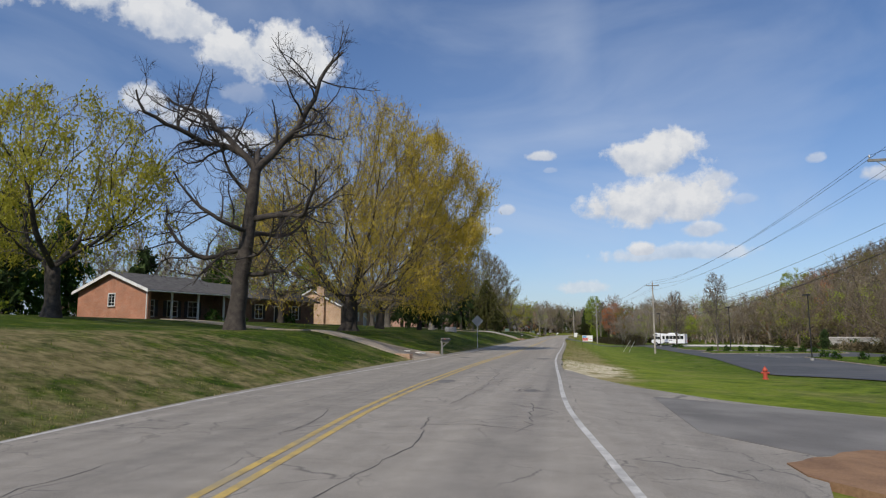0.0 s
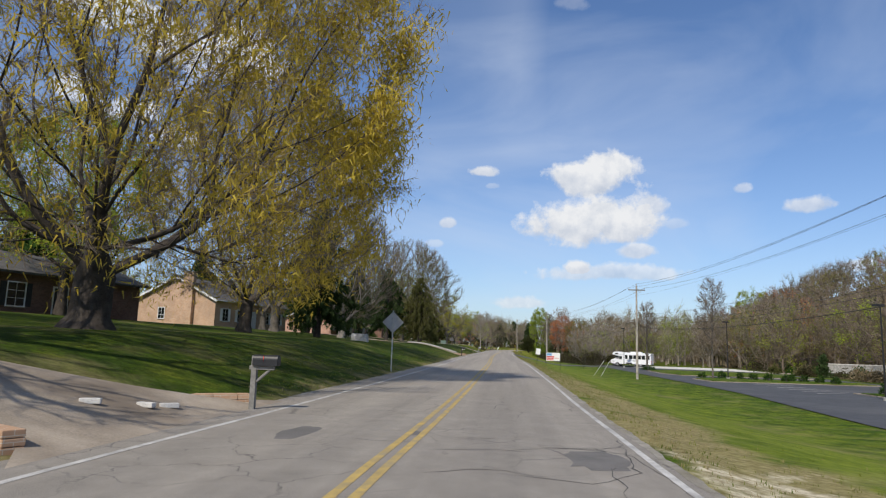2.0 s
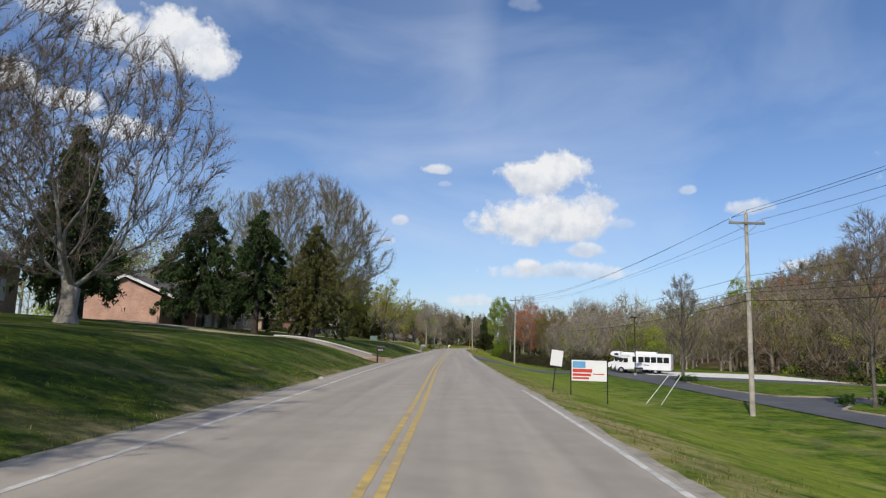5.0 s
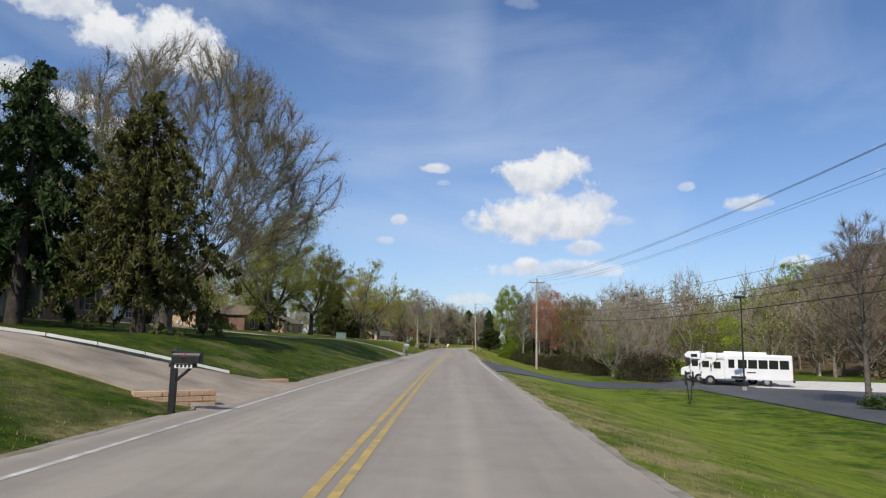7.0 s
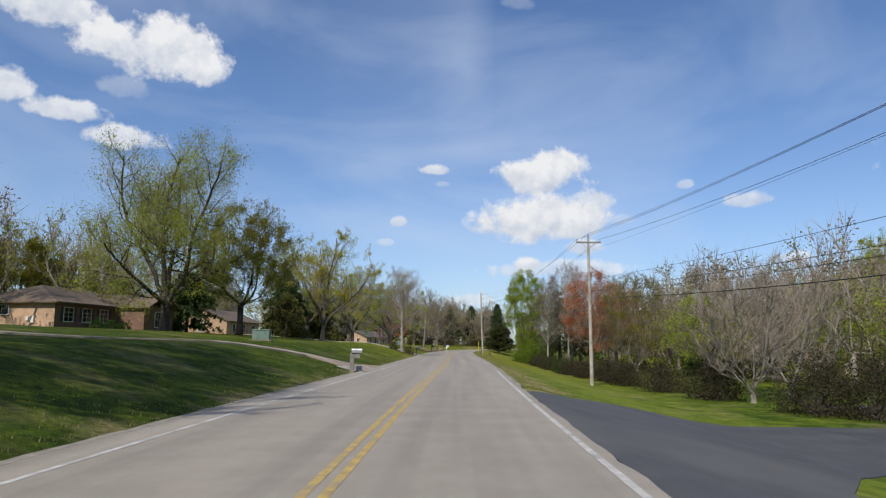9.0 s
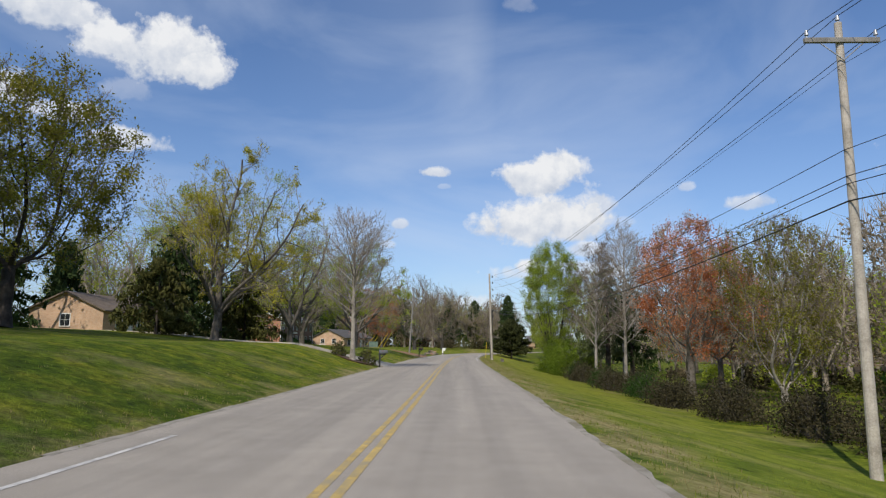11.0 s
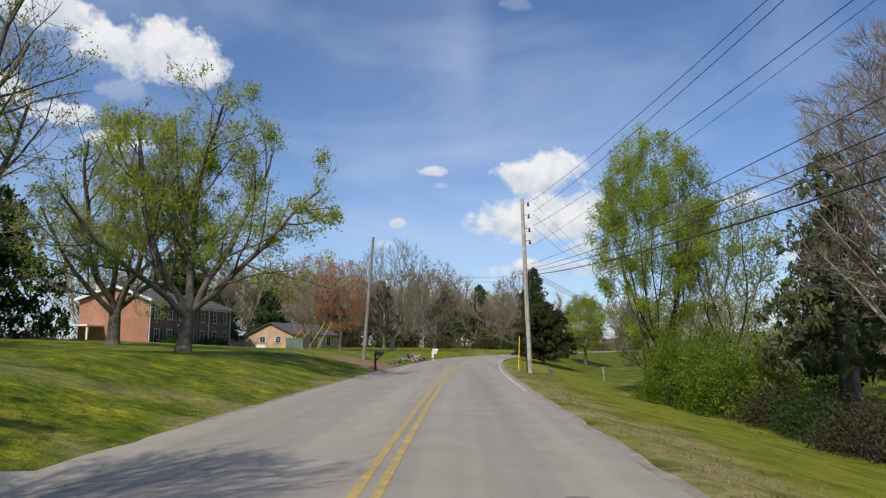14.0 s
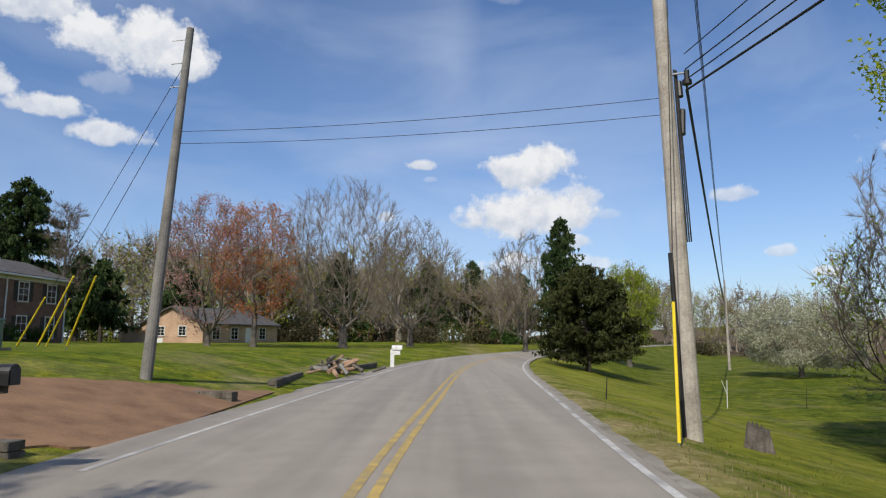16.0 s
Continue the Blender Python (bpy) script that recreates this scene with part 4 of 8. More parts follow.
def grower(rng, out, tips, angles=(35, 80), full=1.0):
    """A routine that grows one crooked limb with all its side shoots, down to the youngest."""
    def grow(p, d, length, r0, level, lift, crook):
        n = max(3, int(length / (0.55, 0.45, 0.32, 0.22)[level]))
        pts, way = [p], d
        for i in range(n):
            way = unit(way + rng.normal(0, crook, 3) + UP * lift * (i / n))
            pts.append(pts[-1] + way * length / n)
        pts = np.array(pts)
        rad = np.linspace(r0, max(r0 * (0.30, 0.26, 0.3, 0.5)[level], 0.007), n + 1)
        out.append((pts, rad))
        if level >= 2:
            tips.append((pts[-2], pts[-1]))
        if level == 3:
            return
        kids = max(2, int(length / (0.55, 0.34, 0.28)[level] * full))
        for k in range(kids):
            f = (0.22, 0.18, 0.15)[level] + 0.82 * (k + rng.uniform(0, 0.8)) / kids
            j = min(int(f * n), n - 1)
            base_way = unit(pts[j + 1] - pts[j])
            side = turned(rng, base_way, math.radians(rng.uniform(*angles)), rng.uniform(0, 6.283))
            room = length * (0.52, 0.45, 0.42)[level] * (1.15 - 0.75 * f) * rng.uniform(0.5, 1.2) + (0.5, 0.25, 0.12)[level]
            grow(pts[j], side, room, max(rad[j] * 0.48, 0.008), level + 1, rng.uniform(-0.1, 0.5), crook * 1.08)
    return grow


def forked(rng, height, width, r, lean=(0, 0)):
    """A short trunk that forks low into five sinuous leaders, the outer ones reaching wide. Returns branches and youngest shoots."""
    out, tips = [], []
    grow = grower(rng, out, tips, (28, 66), 0.72)
    fork = height * 0.17
    k = np.linspace(0, 1, 7)
    trunk = np.stack([lean[0] * 0.35 * k ** 1.5, lean[1] * 0.35 * k ** 1.5, -0.1 + k * fork], 1)
    out.append((trunk, r * (1 - 0.22 * k)))
    for i, (e, r1) in enumerate(((82, 0.56), (62, 0.50), (58, 0.52), (40, 0.46), (46, 0.46), (68, 0.5))):
        a, e = math.radians(200 + i * 137.5 + rng.uniform(-18, 18)), math.radians(e + rng.uniform(-5, 5))
        d = np.array((math.cos(a) * math.cos(e), math.sin(a) * math.cos(e), math.sin(e)))
        far = min((height - fork) * 0.96 / math.sin(e), width * 0.52 / math.cos(e))
        grow(trunk[-1 - i % 2], unit(d + np.array((lean[0], lean[1], 0)) * 0.07), far, r * r1, 0, 0.10, 0.115)
    return out, tips


def gnarled(rng, height, r):
    """An old crooked tree: a stout trunk that forks above its middle into three leaders, and great low limbs that
    reach out sideways and turn up at their ends. Returns branches and youngest shoots."""
    out, tips = [], []
    grow = grower(rng, out, tips)
    fork = height * 0.52
    k = np.linspace(0, 1, 10)
    sway = np.cumsum(rng.normal(0, 0.05, (10, 2)), axis=0)
    trunk = np.stack([0.9 * k ** 1.3 + sway[:, 0], sway[:, 1], -0.1 + k * fork], 1)
    thick = r * (1 - 0.42 * k)
    out.append((trunk, thick))
    top = trunk[-1]
    for d, l_, r1 in (((-0.55, 0.15, 0.9), 0.50, 0.46), ((0.02, -0.2, 1.0), 0.50, 0.44), ((0.62, 0.1, 0.82), 0.52, 0.46), ((-0.15, 0.6, 0.8), 0.40, 0.36)):
        grow(top, unit(np.array(d)), height * l_, r * r1, 0, 0.10, 0.23)
    for f, a, e, l_, r1 in ((0.52, 183, 4, 6.6, 0.40), (0.36, -6, -4, 4.6, 0.30), (0.70, 4, 20, 6.6, 0.40), (0.62, 250, 10, 5.2, 0.32), (0.58, 95, 12, 5.6, 0.34), (0.84, 165, 22, 4.2, 0.28), (0.45, 300, -2, 4.0, 0.24)):
        p = np.array([np.interp(f, k, trunk[:, j]) for j in range(3)])
        ar, er = math.radians(a), math.radians(e)
        grow(p, np.array((math.cos(ar) * math.cos(er), math.sin(ar) * math.cos(er), math.sin(er))), l_, r * r1, 0, 0.26, 0.22)
    return out, tips


def tubes(branches, flare=1.35, coarse=False):
    """Quads round every branch."""
    vs, fs, base = [], [], 0
    for b_, (pts, rad) in enumerate(branches):
        k = 3 if coarse or rad[0] < 0.03 else (9 if rad[0] > 0.15 else 5)
        ang = np.arange(k) * (2 * math.pi / k)
        n = len(pts)
        if n < 2:
            continue
        d = unit(pts[-1] - pts[0])
        s = unit(np.cross(d, UP if abs(d[2]) < 0.9 else np.array((1.0, 0, 0))))
        o = np.cross(s, d)
        ring = np.cos(ang)[:, None] * s + np.sin(ang)[:, None] * o
        rr = rad.copy()
        if b_ == 0 and rad[0] > 0.08:
            rr[0] *= flare
            wob = 1 + 0.12 * np.sin(ang * 3 + 1)[None, :, None]
        else:
            wob = 1.0
        v = pts[:, None, :] + ring[None] * rr[:, None, None] * wob
        vs.append(v.reshape(-1, 3))
        i, j = np.meshgrid(np.arange(n - 1), np.arange(k), indexing="ij")
        a, b = base + i * k + j, base + i * k + (j + 1) % k
        fs.append(np.stack([a, b, b + k, a + k], -1).reshape(-1, 4))
        base += n * k
    return np.concatenate(vs), np.concatenate(fs)


def leaves(rng, tips, count, size, spread=0.15, hang=0.0, long=1.6, even=1.1, outer=0.0, clump=0.0, side=(0, 0)):
    """Small pointed leaves scattered along the twigs, thick in some places and thin in others where clump gives the size of such a place."""
    w_ = rng.gamma(even, 1.0, len(tips))
    if clump:
        e_ = np.array([t[1] for t in tips]) * (2 * math.pi / clump)
        a_ = rng.uniform(0, 6.283, 6)
        b_ = np.sin(e_[:, 0] + a_[0] + np.sin(e_[:, 2] * 0.7)) * np.sin(e_[:, 1] + a_[1]) + np.sin(e_[:, 2] * 1.2 + a_[2] + np.sin(e_[:, 0] * 0.6 + a_[3]))
        w_ = w_ * np.clip(0.55 + 0.55 * b_, 0.10, None) ** 1.1
    w_ *= (0.05 + np.array([math.hypot(t[1][0], t[1][1]) + 0.35 * t[1][2] for t in tips])) ** outer
    w_ *= np.array([math.exp(t[1][0] * side[0] + t[1][1] * side[1]) for t in tips])
    idx = rng.choice(len(tips), count, p=w_ / w_.sum())
    a, b = np.array([tips[i][0] for i in idx]), np.array([tips[i][1] for i in idx])
    p = a + (b - a) * rng.uniform(0.1, 1.1, (count, 1)) + rng.normal(0, spread, (count, 3)) + np.array((0, 0, -1.0)) * np.abs(rng.normal(0, hang, (count, 1)))
    d = rng.normal(0, 1, (count, 3)) + np.array((0, 0, -1.4 if hang else -0.2))
    d /= np.linalg.norm(d, axis=1)[:, None]
    s = np.cross(d, rng.normal(0, 1, (count, 3)))
    s /= np.linalg.norm(s, axis=1)[:, None]
    z = size * rng.uniform(0.6, 1.3, (count, 1))
    v = np.stack([p - d * z * long / 2 - s * z / 2, p - d * z * long / 2 + s * z / 2, p + d * z * long / 2], 1).reshape(-1, 3)
    return v, np.arange(count * 3).reshape(-1, 3)


def quads_mesh(name, vs, fs, materials, index=None, shade_smooth=False, tris=None):
    """A mesh of quads (or of triangles), and of further triangles where given; index names each face's material."""
    me = bpy.data.meshes.new(name)
    k = fs.shape[1]
    nt = 0 if tris is None else len(tris)
    n = len(fs) + nt
    me.vertices.add(len(vs))
    me.vertices.foreach_set("co", np.asarray(vs, dtype=np.float32).ravel())
    loops = np.asarray(fs, dtype=np.int32).ravel()
    totals = np.full(len(fs), k, dtype=np.int32)
    if nt:
        loops = np.concatenate([loops, np.asarray(tris, dtype=np.int32).ravel()])
        totals = np.concatenate([totals, np.full(nt, 3, dtype=np.int32)])
    me.loops.add(len(loops))
    me.loops.foreach_set("vertex_index", loops)
    me.polygons.add(n)
    me.polygons.foreach_set("loop_start", np.concatenate([[0], np.cumsum(totals)[:-1]]).astype(np.int32))
    me.polygons.foreach_set("loop_total", totals)
    for m in (materials if isinstance(materials, (list, tuple)) else [materials]):
        me.materials.append(m)
    if index is not None:
        me.polygons.foreach_set("material_index", np.asarray(index, dtype=np.int32))
    if shade_smooth:
        me.polygons.foreach_set("use_smooth", np.ones(n, dtype=bool))
    me.update(calc_edges=True)
    me.validate()
    return me


def slivers(rng, tips, count, length, width, fan=0.42, lift=0.3):
    """The finest twigs: thin tapering slips that carry on from the last branches."""
    idx = rng.integers(0, len(tips), count)
    a, b = np.array([tips[i][0] for i in idx]), np.array([tips[i][1] for i in idx])
    way = (b - a) / (np.linalg.norm(b - a, axis=1)[:, None] + 1e-6)
    p = a + (b - a) * rng.uniform(0.1, 1.0, (count, 1))
    d = way + rng.normal(0, fan, (count, 3)) + np.array((0, 0, lift))
    d /= np.linalg.norm(d, axis=1)[:, None]
    w_ = np.cross(d, rng.normal(0, 1, (count, 3)))
    w_ *= width / (np.linalg.norm(w_, axis=1)[:, None] + 1e-6)
    ln = length * rng.uniform(0.45, 1.3, (count, 1))
    v = np.stack([p - w_ * 0.6, p + w_ * 0.6, p + d * ln], 1).reshape(-1, 3)
    return v, np.arange(count * 3).reshape(-1, 3)


def tree(name, label, place, height, width, habit, seed, bark, leaf=None, count=0, size=0.09, hang=0.0, spread=0.12, twig=None, r=0.3, group="", fine=6000, reach=0.6, push=(0, 0), long=1.6, n=None, even=1.1, outer=0.0, clump=2.2, side=(0, 0)):
    """One broad-leaved tree: trunk and limbs, the mass of twigs, and its leaves where it has any."""
    rng = np.random.default_rng(seed)
    h = HABITS[habit]
    if habit in ("gnarly", "forked"):
        br, tips = gnarled(rng, height, r) if habit == "gnarly" else forked(rng, height, width, r, push)
    else:
        br, tips = skeleton_of(rng, h, height - reach * 0.8, max(width - reach * 0.9, width * 0.6), r, push, n)
    limit = max(0.028, 1.5 * min(b[1][0] for b in br))
    thick, thin = [b for b in br if b[1][0] > limit], [b for b in br if b[1][0] <= limit]
    ob = thing(name, label, "tree", place, 0, group)
    v, f_ = tubes(thick)
    new("trunk", quads_mesh("trunk", v, f_, bark, shade_smooth=True)).parent = ob
    v, f_ = tubes(thin)
    if fine:
        v2, f2 = slivers(rng, tips, int(fine * 1.5), reach, 0.014, lift=-0.15 if hang else 0.3)
        f2 = f2 + len(v)
        v = np.concatenate([v, v2])
    o = tagged(new("twig_mass", quads_mesh("twig_mass", v, f_, twig or TWIG, tris=f2 if fine else None)), kind="stuff")
    o.parent = ob
    if leaf:
        lv, lf = leaves(rng, tips, count, size, spread + reach * 0.25, hang, long, even, outer, clump, side)
        o = tagged(new("crown", quads_mesh("crown", lv, lf, leaf)), kind="stuff")
        o.parent = ob
    return ob


def conifer(name, label, place, height, width, seed, leaf, bark=DARK_BARK, clear=0.08, droop=0.5, dense=1.0, point=1.0, spray=0.17, group="", lush=6.0):
    """An evergreen: a straight trunk with tiers of boughs hung with needle sprays."""
    rng = np.random.default_rng(seed)
    ob = thing(name, label, "tree", place, 0, group)
    trunk = [(np.array([(0, 0, -0.2), (0.05, 0, height * 0.5), (0, 0.03, height * 0.97)]), np.array((height * 0.022, height * 0.013, 0.02)))]
    boughs, tips = [], []
    n = int(height * 16 * dense)
    for i in range(n):
        f = clear + (1 - clear) * (i + rng.uniform()) / n
        lobe = 1 + 0.22 * math.sin(f * 17 + seed) * math.cos(i * 0.9)
        reach = width / 2 * (1 - ((f - clear) / (1 - clear)) ** point) ** 0.75 * rng.uniform(0.55, 1.15) * lobe + 0.15
        a = rng.uniform(0, 6.283)
        out = np.array((math.cos(a), math.sin(a), 0))
        p0 = np.array((0, 0, f * height))
        pts = np.array([p0, p0 + out * reach * 0.5 + UP * reach * 0.10, p0 + out * reach - UP * reach * droop * rng.uniform(0.4, 1.0)])
        boughs.append((pts, np.array((0.027, 0.02, 0.008))))
        for k in range(max(3, int(reach * 5))):
            t = rng.uniform(0.15, 1.05)
            q = pts[0] * (1 - t) ** 2 + 2 * pts[1] * t * (1 - t) + pts[2] * t * t
            tips.append((q, q + out * 0.2))
    v, f_ = tubes(trunk)
    o = new("trunk", quads_mesh("trunk", v, f_, bark, shade_smooth=True))
    o.parent = ob
    v, f_ = tubes(boughs)
    o = tagged(new("bough_mass", quads_mesh("bough_mass", v, f_, bark)), kind="stuff")
    o.parent = ob
    v, f_ = leaves(rng, tips, int(len(tips) * lush), spray, spray * 0.7, hang=spray * 0.8, long=2.6)
    o = tagged(new("crown", quads_mesh("crown", v, f_, leaf)), kind="stuff")
    o.parent = ob
    return ob


def shrub(name, label, place, size, seed, leaf, count=1500, leaf_size=0.07, twigs=40, category="shrub", group="", trunk=BARK, turn=0.0):
    """A bush: twigs from one root, and a shell of small leaves with an uneven outline."""
    rng = np.random.default_rng(seed)
    ob = thing(name, label, category, place, turn, group)
    sx, sy, sz = size
    br, tips = [], []
    for i in range(twigs):
        a, e = rng.uniform(0, 6.283), rng.uniform(0.1, 1.45)
        d = np.array((math.cos(a) * math.cos(e) * sx / 2, math.sin(a) * math.cos(e) * sy / 2, math.sin(e) * sz)) * rng.uniform(0.75, 1.02)
        pts = np.array([(rng.normal(0, sx * .08), rng.normal(0, sy * .08), -0.05), d * 0.5 + rng.normal(0, 0.06, 3), d])
        br.append((pts, np.array((0.02, 0.013, 0.006))))
        tips.append((d * 0.45, d))
    for i in range(twigs * 4):
        a, e = rng.uniform(0, 6.283), math.asin(rng.uniform(0.02, 1))
        lump = 1 + 0.22 * math.sin(a * 3 + seed) * math.cos(e * 4 + seed)
        d = np.array((math.cos(a) * math.cos(e) * sx / 2, math.sin(a) * math.cos(e) * sy / 2, math.sin(e) * sz)) * rng.uniform(0.6, 1.0) * lump
        tips.append((d * 0.82, d))
    v, f_ = tubes(br)
    o = tagged(new("twig_mass", quads_mesh("twig_mass", v, f_, trunk)), kind="stuff")
    o.parent = ob
    v, f_ = leaves(rng, tips, count, leaf_size, max(sx, sy) * 0.05)
    v[:, 2] = np.maximum(v[:, 2], 0.0)
    o = tagged(new("foliage", quads_mesh("foliage", v, f_, leaf)), kind="stuff")
    o.parent = ob
    return ob


# ---------------------------------------------------------------- paved areas beside the road
def drape(name, label, xs, near, far, material, lift=0.03, cols=8, category="driveway", ragged=0.0):
    """A paved sheet that lies on the land between two edges given over x, with a low edge all round."""
    vs, fs = [], []
    for x in xs:
        y0 = near(x) + ragged * (math.sin(x * 5.1) + 0.6 * math.sin(x * 12.7))
        y1 = far(x) + ragged * (math.sin(x * 4.3 + 2) + 0.6 * math.sin(x * 11.3))
        for k in range(cols + 1):
            y = y0 + (y1 - y0) * k / cols
            u = abs(x - centre(y))
            vs.append((x, y, land(x, y) + 0.04 + lift * smooth(3.6, 5.0, u)))
    w = cols + 1
    fs = [(i * w + k, (i + 1) * w + k, (i + 1) * w + k + 1, i * w + k + 1) for i in range(len(xs) - 1) for k in range(cols)]
    ring = [i * w for i in range(len(xs))] + [(len(xs) - 1) * w + k for k in range(1, w)] + [i * w + cols for i in range(len(xs) - 2, -1, -1)] + [k for k in range(cols - 1, 0, -1)]
    base = len(vs)
    vs += [(vs[i][0], vs[i][1], vs[i][2] - 0.25) for i in ring]
    n = len(ring)
    fs += [(ring[i], ring[(i + 1) % n], base + (i + 1) % n, base + i) for i in range(n)]
    ob = mesh_ob(name, vs, fs, material)
    bm = bmesh.new()
    bm.from_mesh(ob.data)
    bmesh.ops.recalc_face_normals(bm, faces=bm.faces[:])
    bm.to_mesh(ob.data)
    bm.free()
    return tagged(ob, label, category, kind="structure")


def table(*pairs):
    xs_, ys_ = [p[0] for p in pairs], [p[1] for p in pairs]
    if xs_[0] > xs_[-1]:
        xs_, ys_ = xs_[::-1], ys_[::-1]
    return lambda v: float(np.interp(v, xs_, ys_))


def span(a, b, n):
    return [a + (b - a) * i / n for i in range(n + 1)]


# car park: its near edge runs beside the verge
lot_edge = table((-12, 18), (7, 14.5), (25, 18), (53, 20.3), (95, 19.8), (140, 19.0))
vs, fs = [], []
yy = span(-12, 142, 77)
for y in yy:
    for k in range(19):
        x = lot_edge(y) + (47 - lot_edge(y)) * k / 18
        vs.append((x, y, land(x, y) + 0.05))
fs = [(i * 19 + k, i * 19 + k + 1, (i + 1) * 19 + k + 1, (i + 1) * 19 + k) for i in range(len(yy) - 1) for k in range(18)]
tagged(mesh_ob("car_park", vs, fs, LOT_ASPHALT), "dark asphalt car park below the verge", "car park", kind="structure")
drape("side_road", "dark asphalt drive joining the road", span(2.0, 22, 70),
      table((2.0, 104.7), (2.3, 105.6), (3.0, 107.8), (4.0, 110.4), (6.15, 114.9), (9, 119.6), (12, 122.8), (15.5, 123.8), (22, 124.2)), table((2.0, 124.5), (4, 126.5), (7.4, 130), (12, 132), (17, 131.8), (22, 131.5)), LOT_ASPHALT, 0.0, category="side road")
drape("entrance", "grey asphalt entrance apron beside the road", span(2.3, 24, 24),
      table((2.3, -40), (4.6, -30), (5.6, -25.6), (7.5, -22.8), (10, -22), (24, -22)), table((2.3, -5), (2.9, -6.2), (4.65, -12.3), (7.1, -15.6), (10, -17), (24, -17.5)), ASPHALT, 0.045, 12, "entrance")
drape("asphalt_patch", "newer dark asphalt laid over the entrance", span(5.2, 24, 16), table((5.2, -21.8), (6.5, -23.6), (7.5, -22.7), (10, -21.9), (24, -21.9)), table((5.2, -15.6), (7.1, -16.0), (10, -17.3), (24, -17.8)), WORN_ASPHALT, 0.052, category="asphalt")
drape("clay_corner", "bare orange clay at the corner of the entrance", span(5.75, 11, 40), table((5.75, -24.9), (6.1, -25.6), (8, -28), (11, -27)), table((5.75, -24.4), (6.2, -23.7), (7.0, -22.8), (8.3, -21.8), (11, -21.4)), DIRT, 0.062, category="bare earth", ragged=0.08)
# pale path and drive beyond the car park
drape("far_path", "pale concrete path beyond the car park", span(46, 90, 14), table((46, 118), (90, 106)), table((46, 123), (90, 109.5)), CONCRETE, 0.06, category="path")
drape("bus_bay", "pale concrete bay under the buses", span(26, 48, 10), table((26, 128.5), (48, 121)), table((26, 141), (48, 141)), PALE_CONCRETE, 0.075, category="parking bay")

# driveways on the bank
drape("driveway_1", "worn concrete driveway climbing the bank", span(-4.6, -26, 24),
      table((-4.6, 0.2), (-5.2, 1.8), (-6.2, 1.2), (-8, 1.4), (-9.5, 1.2), (-26, 10)), table((-4.6, 9), (-5.3, 7.2), (-6.7, 5.3), (-8.5, 3.6), (-9.6, 3.4), (-26, 14)), CONCRETE)
drape("driveway_2", "worn concrete driveway climbing the bank", span(-4.7, -26, 24),
      table((-4.7, 82.5), (-5.2, 84.2), (-6.3, 83.4), (-8, 83.2), (-10, 82.6), (-26, 86)), table((-4.7, 92.5), (-5.4, 91), (-6.4, 89.6), (-8, 87.4), (-10, 86), (-26, 91)), CONCRETE)
drape("driveway_3", "narrow tan concrete driveway climbing the bank", span(-4.7, -30, 24),
      table((-4.7, 137.5), (-5.8, 138.6), (-7.8, 138.6), (-10.7, 133.4), (-14, 129), (-30, 124)), table((-4.7, 146.5), (-5.2, 144.4), (-6, 141.5), (-7.8, 139.9), (-10.7, 134.9), (-14, 130.6), (-30, 126)), CONCRETE)
drape("driveway_4", "pale cracked concrete driveway climbing the bank", span(-4.7, -30, 24),
      table((-4.7, 184.6), (-5.1, 185.2), (-6.4, 184.7), (-7.5, 184), (-9.2, 182.8), (-30, 193)), table((-4.7, 191.8), (-5.18, 191.0), (-6.06, 189.6), (-6.76, 188.3), (-7.7, 186.7), (-9.1, 185.0), (-30, 196)), LIGHT_CONCRETE)
drape("driveway_5", "red clay driveway cut into the bank", span(-4.2, -8.6, 60),
      table((-4.4, 223.5), (-5.1, 222.8), (-7.2, 223.4), (-8.6, 224.4)), table((-4.4, 232), (-4.9, 231), (-6.7, 228.7), (-7.5, 226.8), (-8.6, 225.2)), DIRT, -0.015, ragged=0.16)


def low_wall(place, turn, length, high, material, label, courses=3):
    """A short retaining wall beside a driveway, laid in courses."""
    ob = thing("retaining_wall", label, "wall", place, turn, "driveway walls")
    n = max(2, int(length / 0.45))
    rng = random.Random(int(place[1] * 10))
    ch = high / courses
    for c in range(courses):
        off = 0.5 * (c % 2) * length / n
        for i in range(n + (c % 2)):
            x0 = max(0, i * length / n - off)
            x1 = min(length, (i + 1) * length / n - off)
            if x1 - x0 < 0.05:
                continue
            j = rng.uniform(-0.012, 0.012)
            part("stone", box(x0 + 0.006, x1 - 0.006, -0.13 + j, 0.13 + j, c * ch - 0.15 * (c == 0), (c + 1) * ch - 0.008, 0.012), material, ob)
    return ob


low_wall((-5.1, 0.95, 0.0), 152, 1.3, 0.3, BRICK_TAN, "low tan brick retaining wall beside a driveway")
low_wall((-4.95, 7.6, 0.0), 212, 1.5, 0.26, BRICK_TAN, "low tan stone edging beside a driveway", 2)
low_wall((-5.05, 84.0, 0.0), 216, 1.6, 0.34, BRICK_TAN, "low tan stone retaining wall beside a driveway")
low_wall((-5.3, 90.9, 0.0), 226, 1.6, 0.2, BRICK_TAN, "low stone edging beside a driveway", 1)
low_wall((-4.75, 222.6, 0.0), 172, 1.5, 0.24, DARK_STONE, "dark stone retaining wall beside a driveway", 2)
low_wall((-4.35, 229.4, -0.02), 168, 1.6, 0.3, DARK_STONE, "dark stone wall holding the bank beside a clay drive", 2)
low_wall((-4.55, 233.2, 0.0), 93, 4.6, 0.30, DARK_STONE, "dark stone wall along a roadside ditch", 2)
low_wall((-3.9, 243.4, 0.0), 81, 4.2, 0.28, DARK_STONE, "dark stone wall along a roadside ditch", 2)
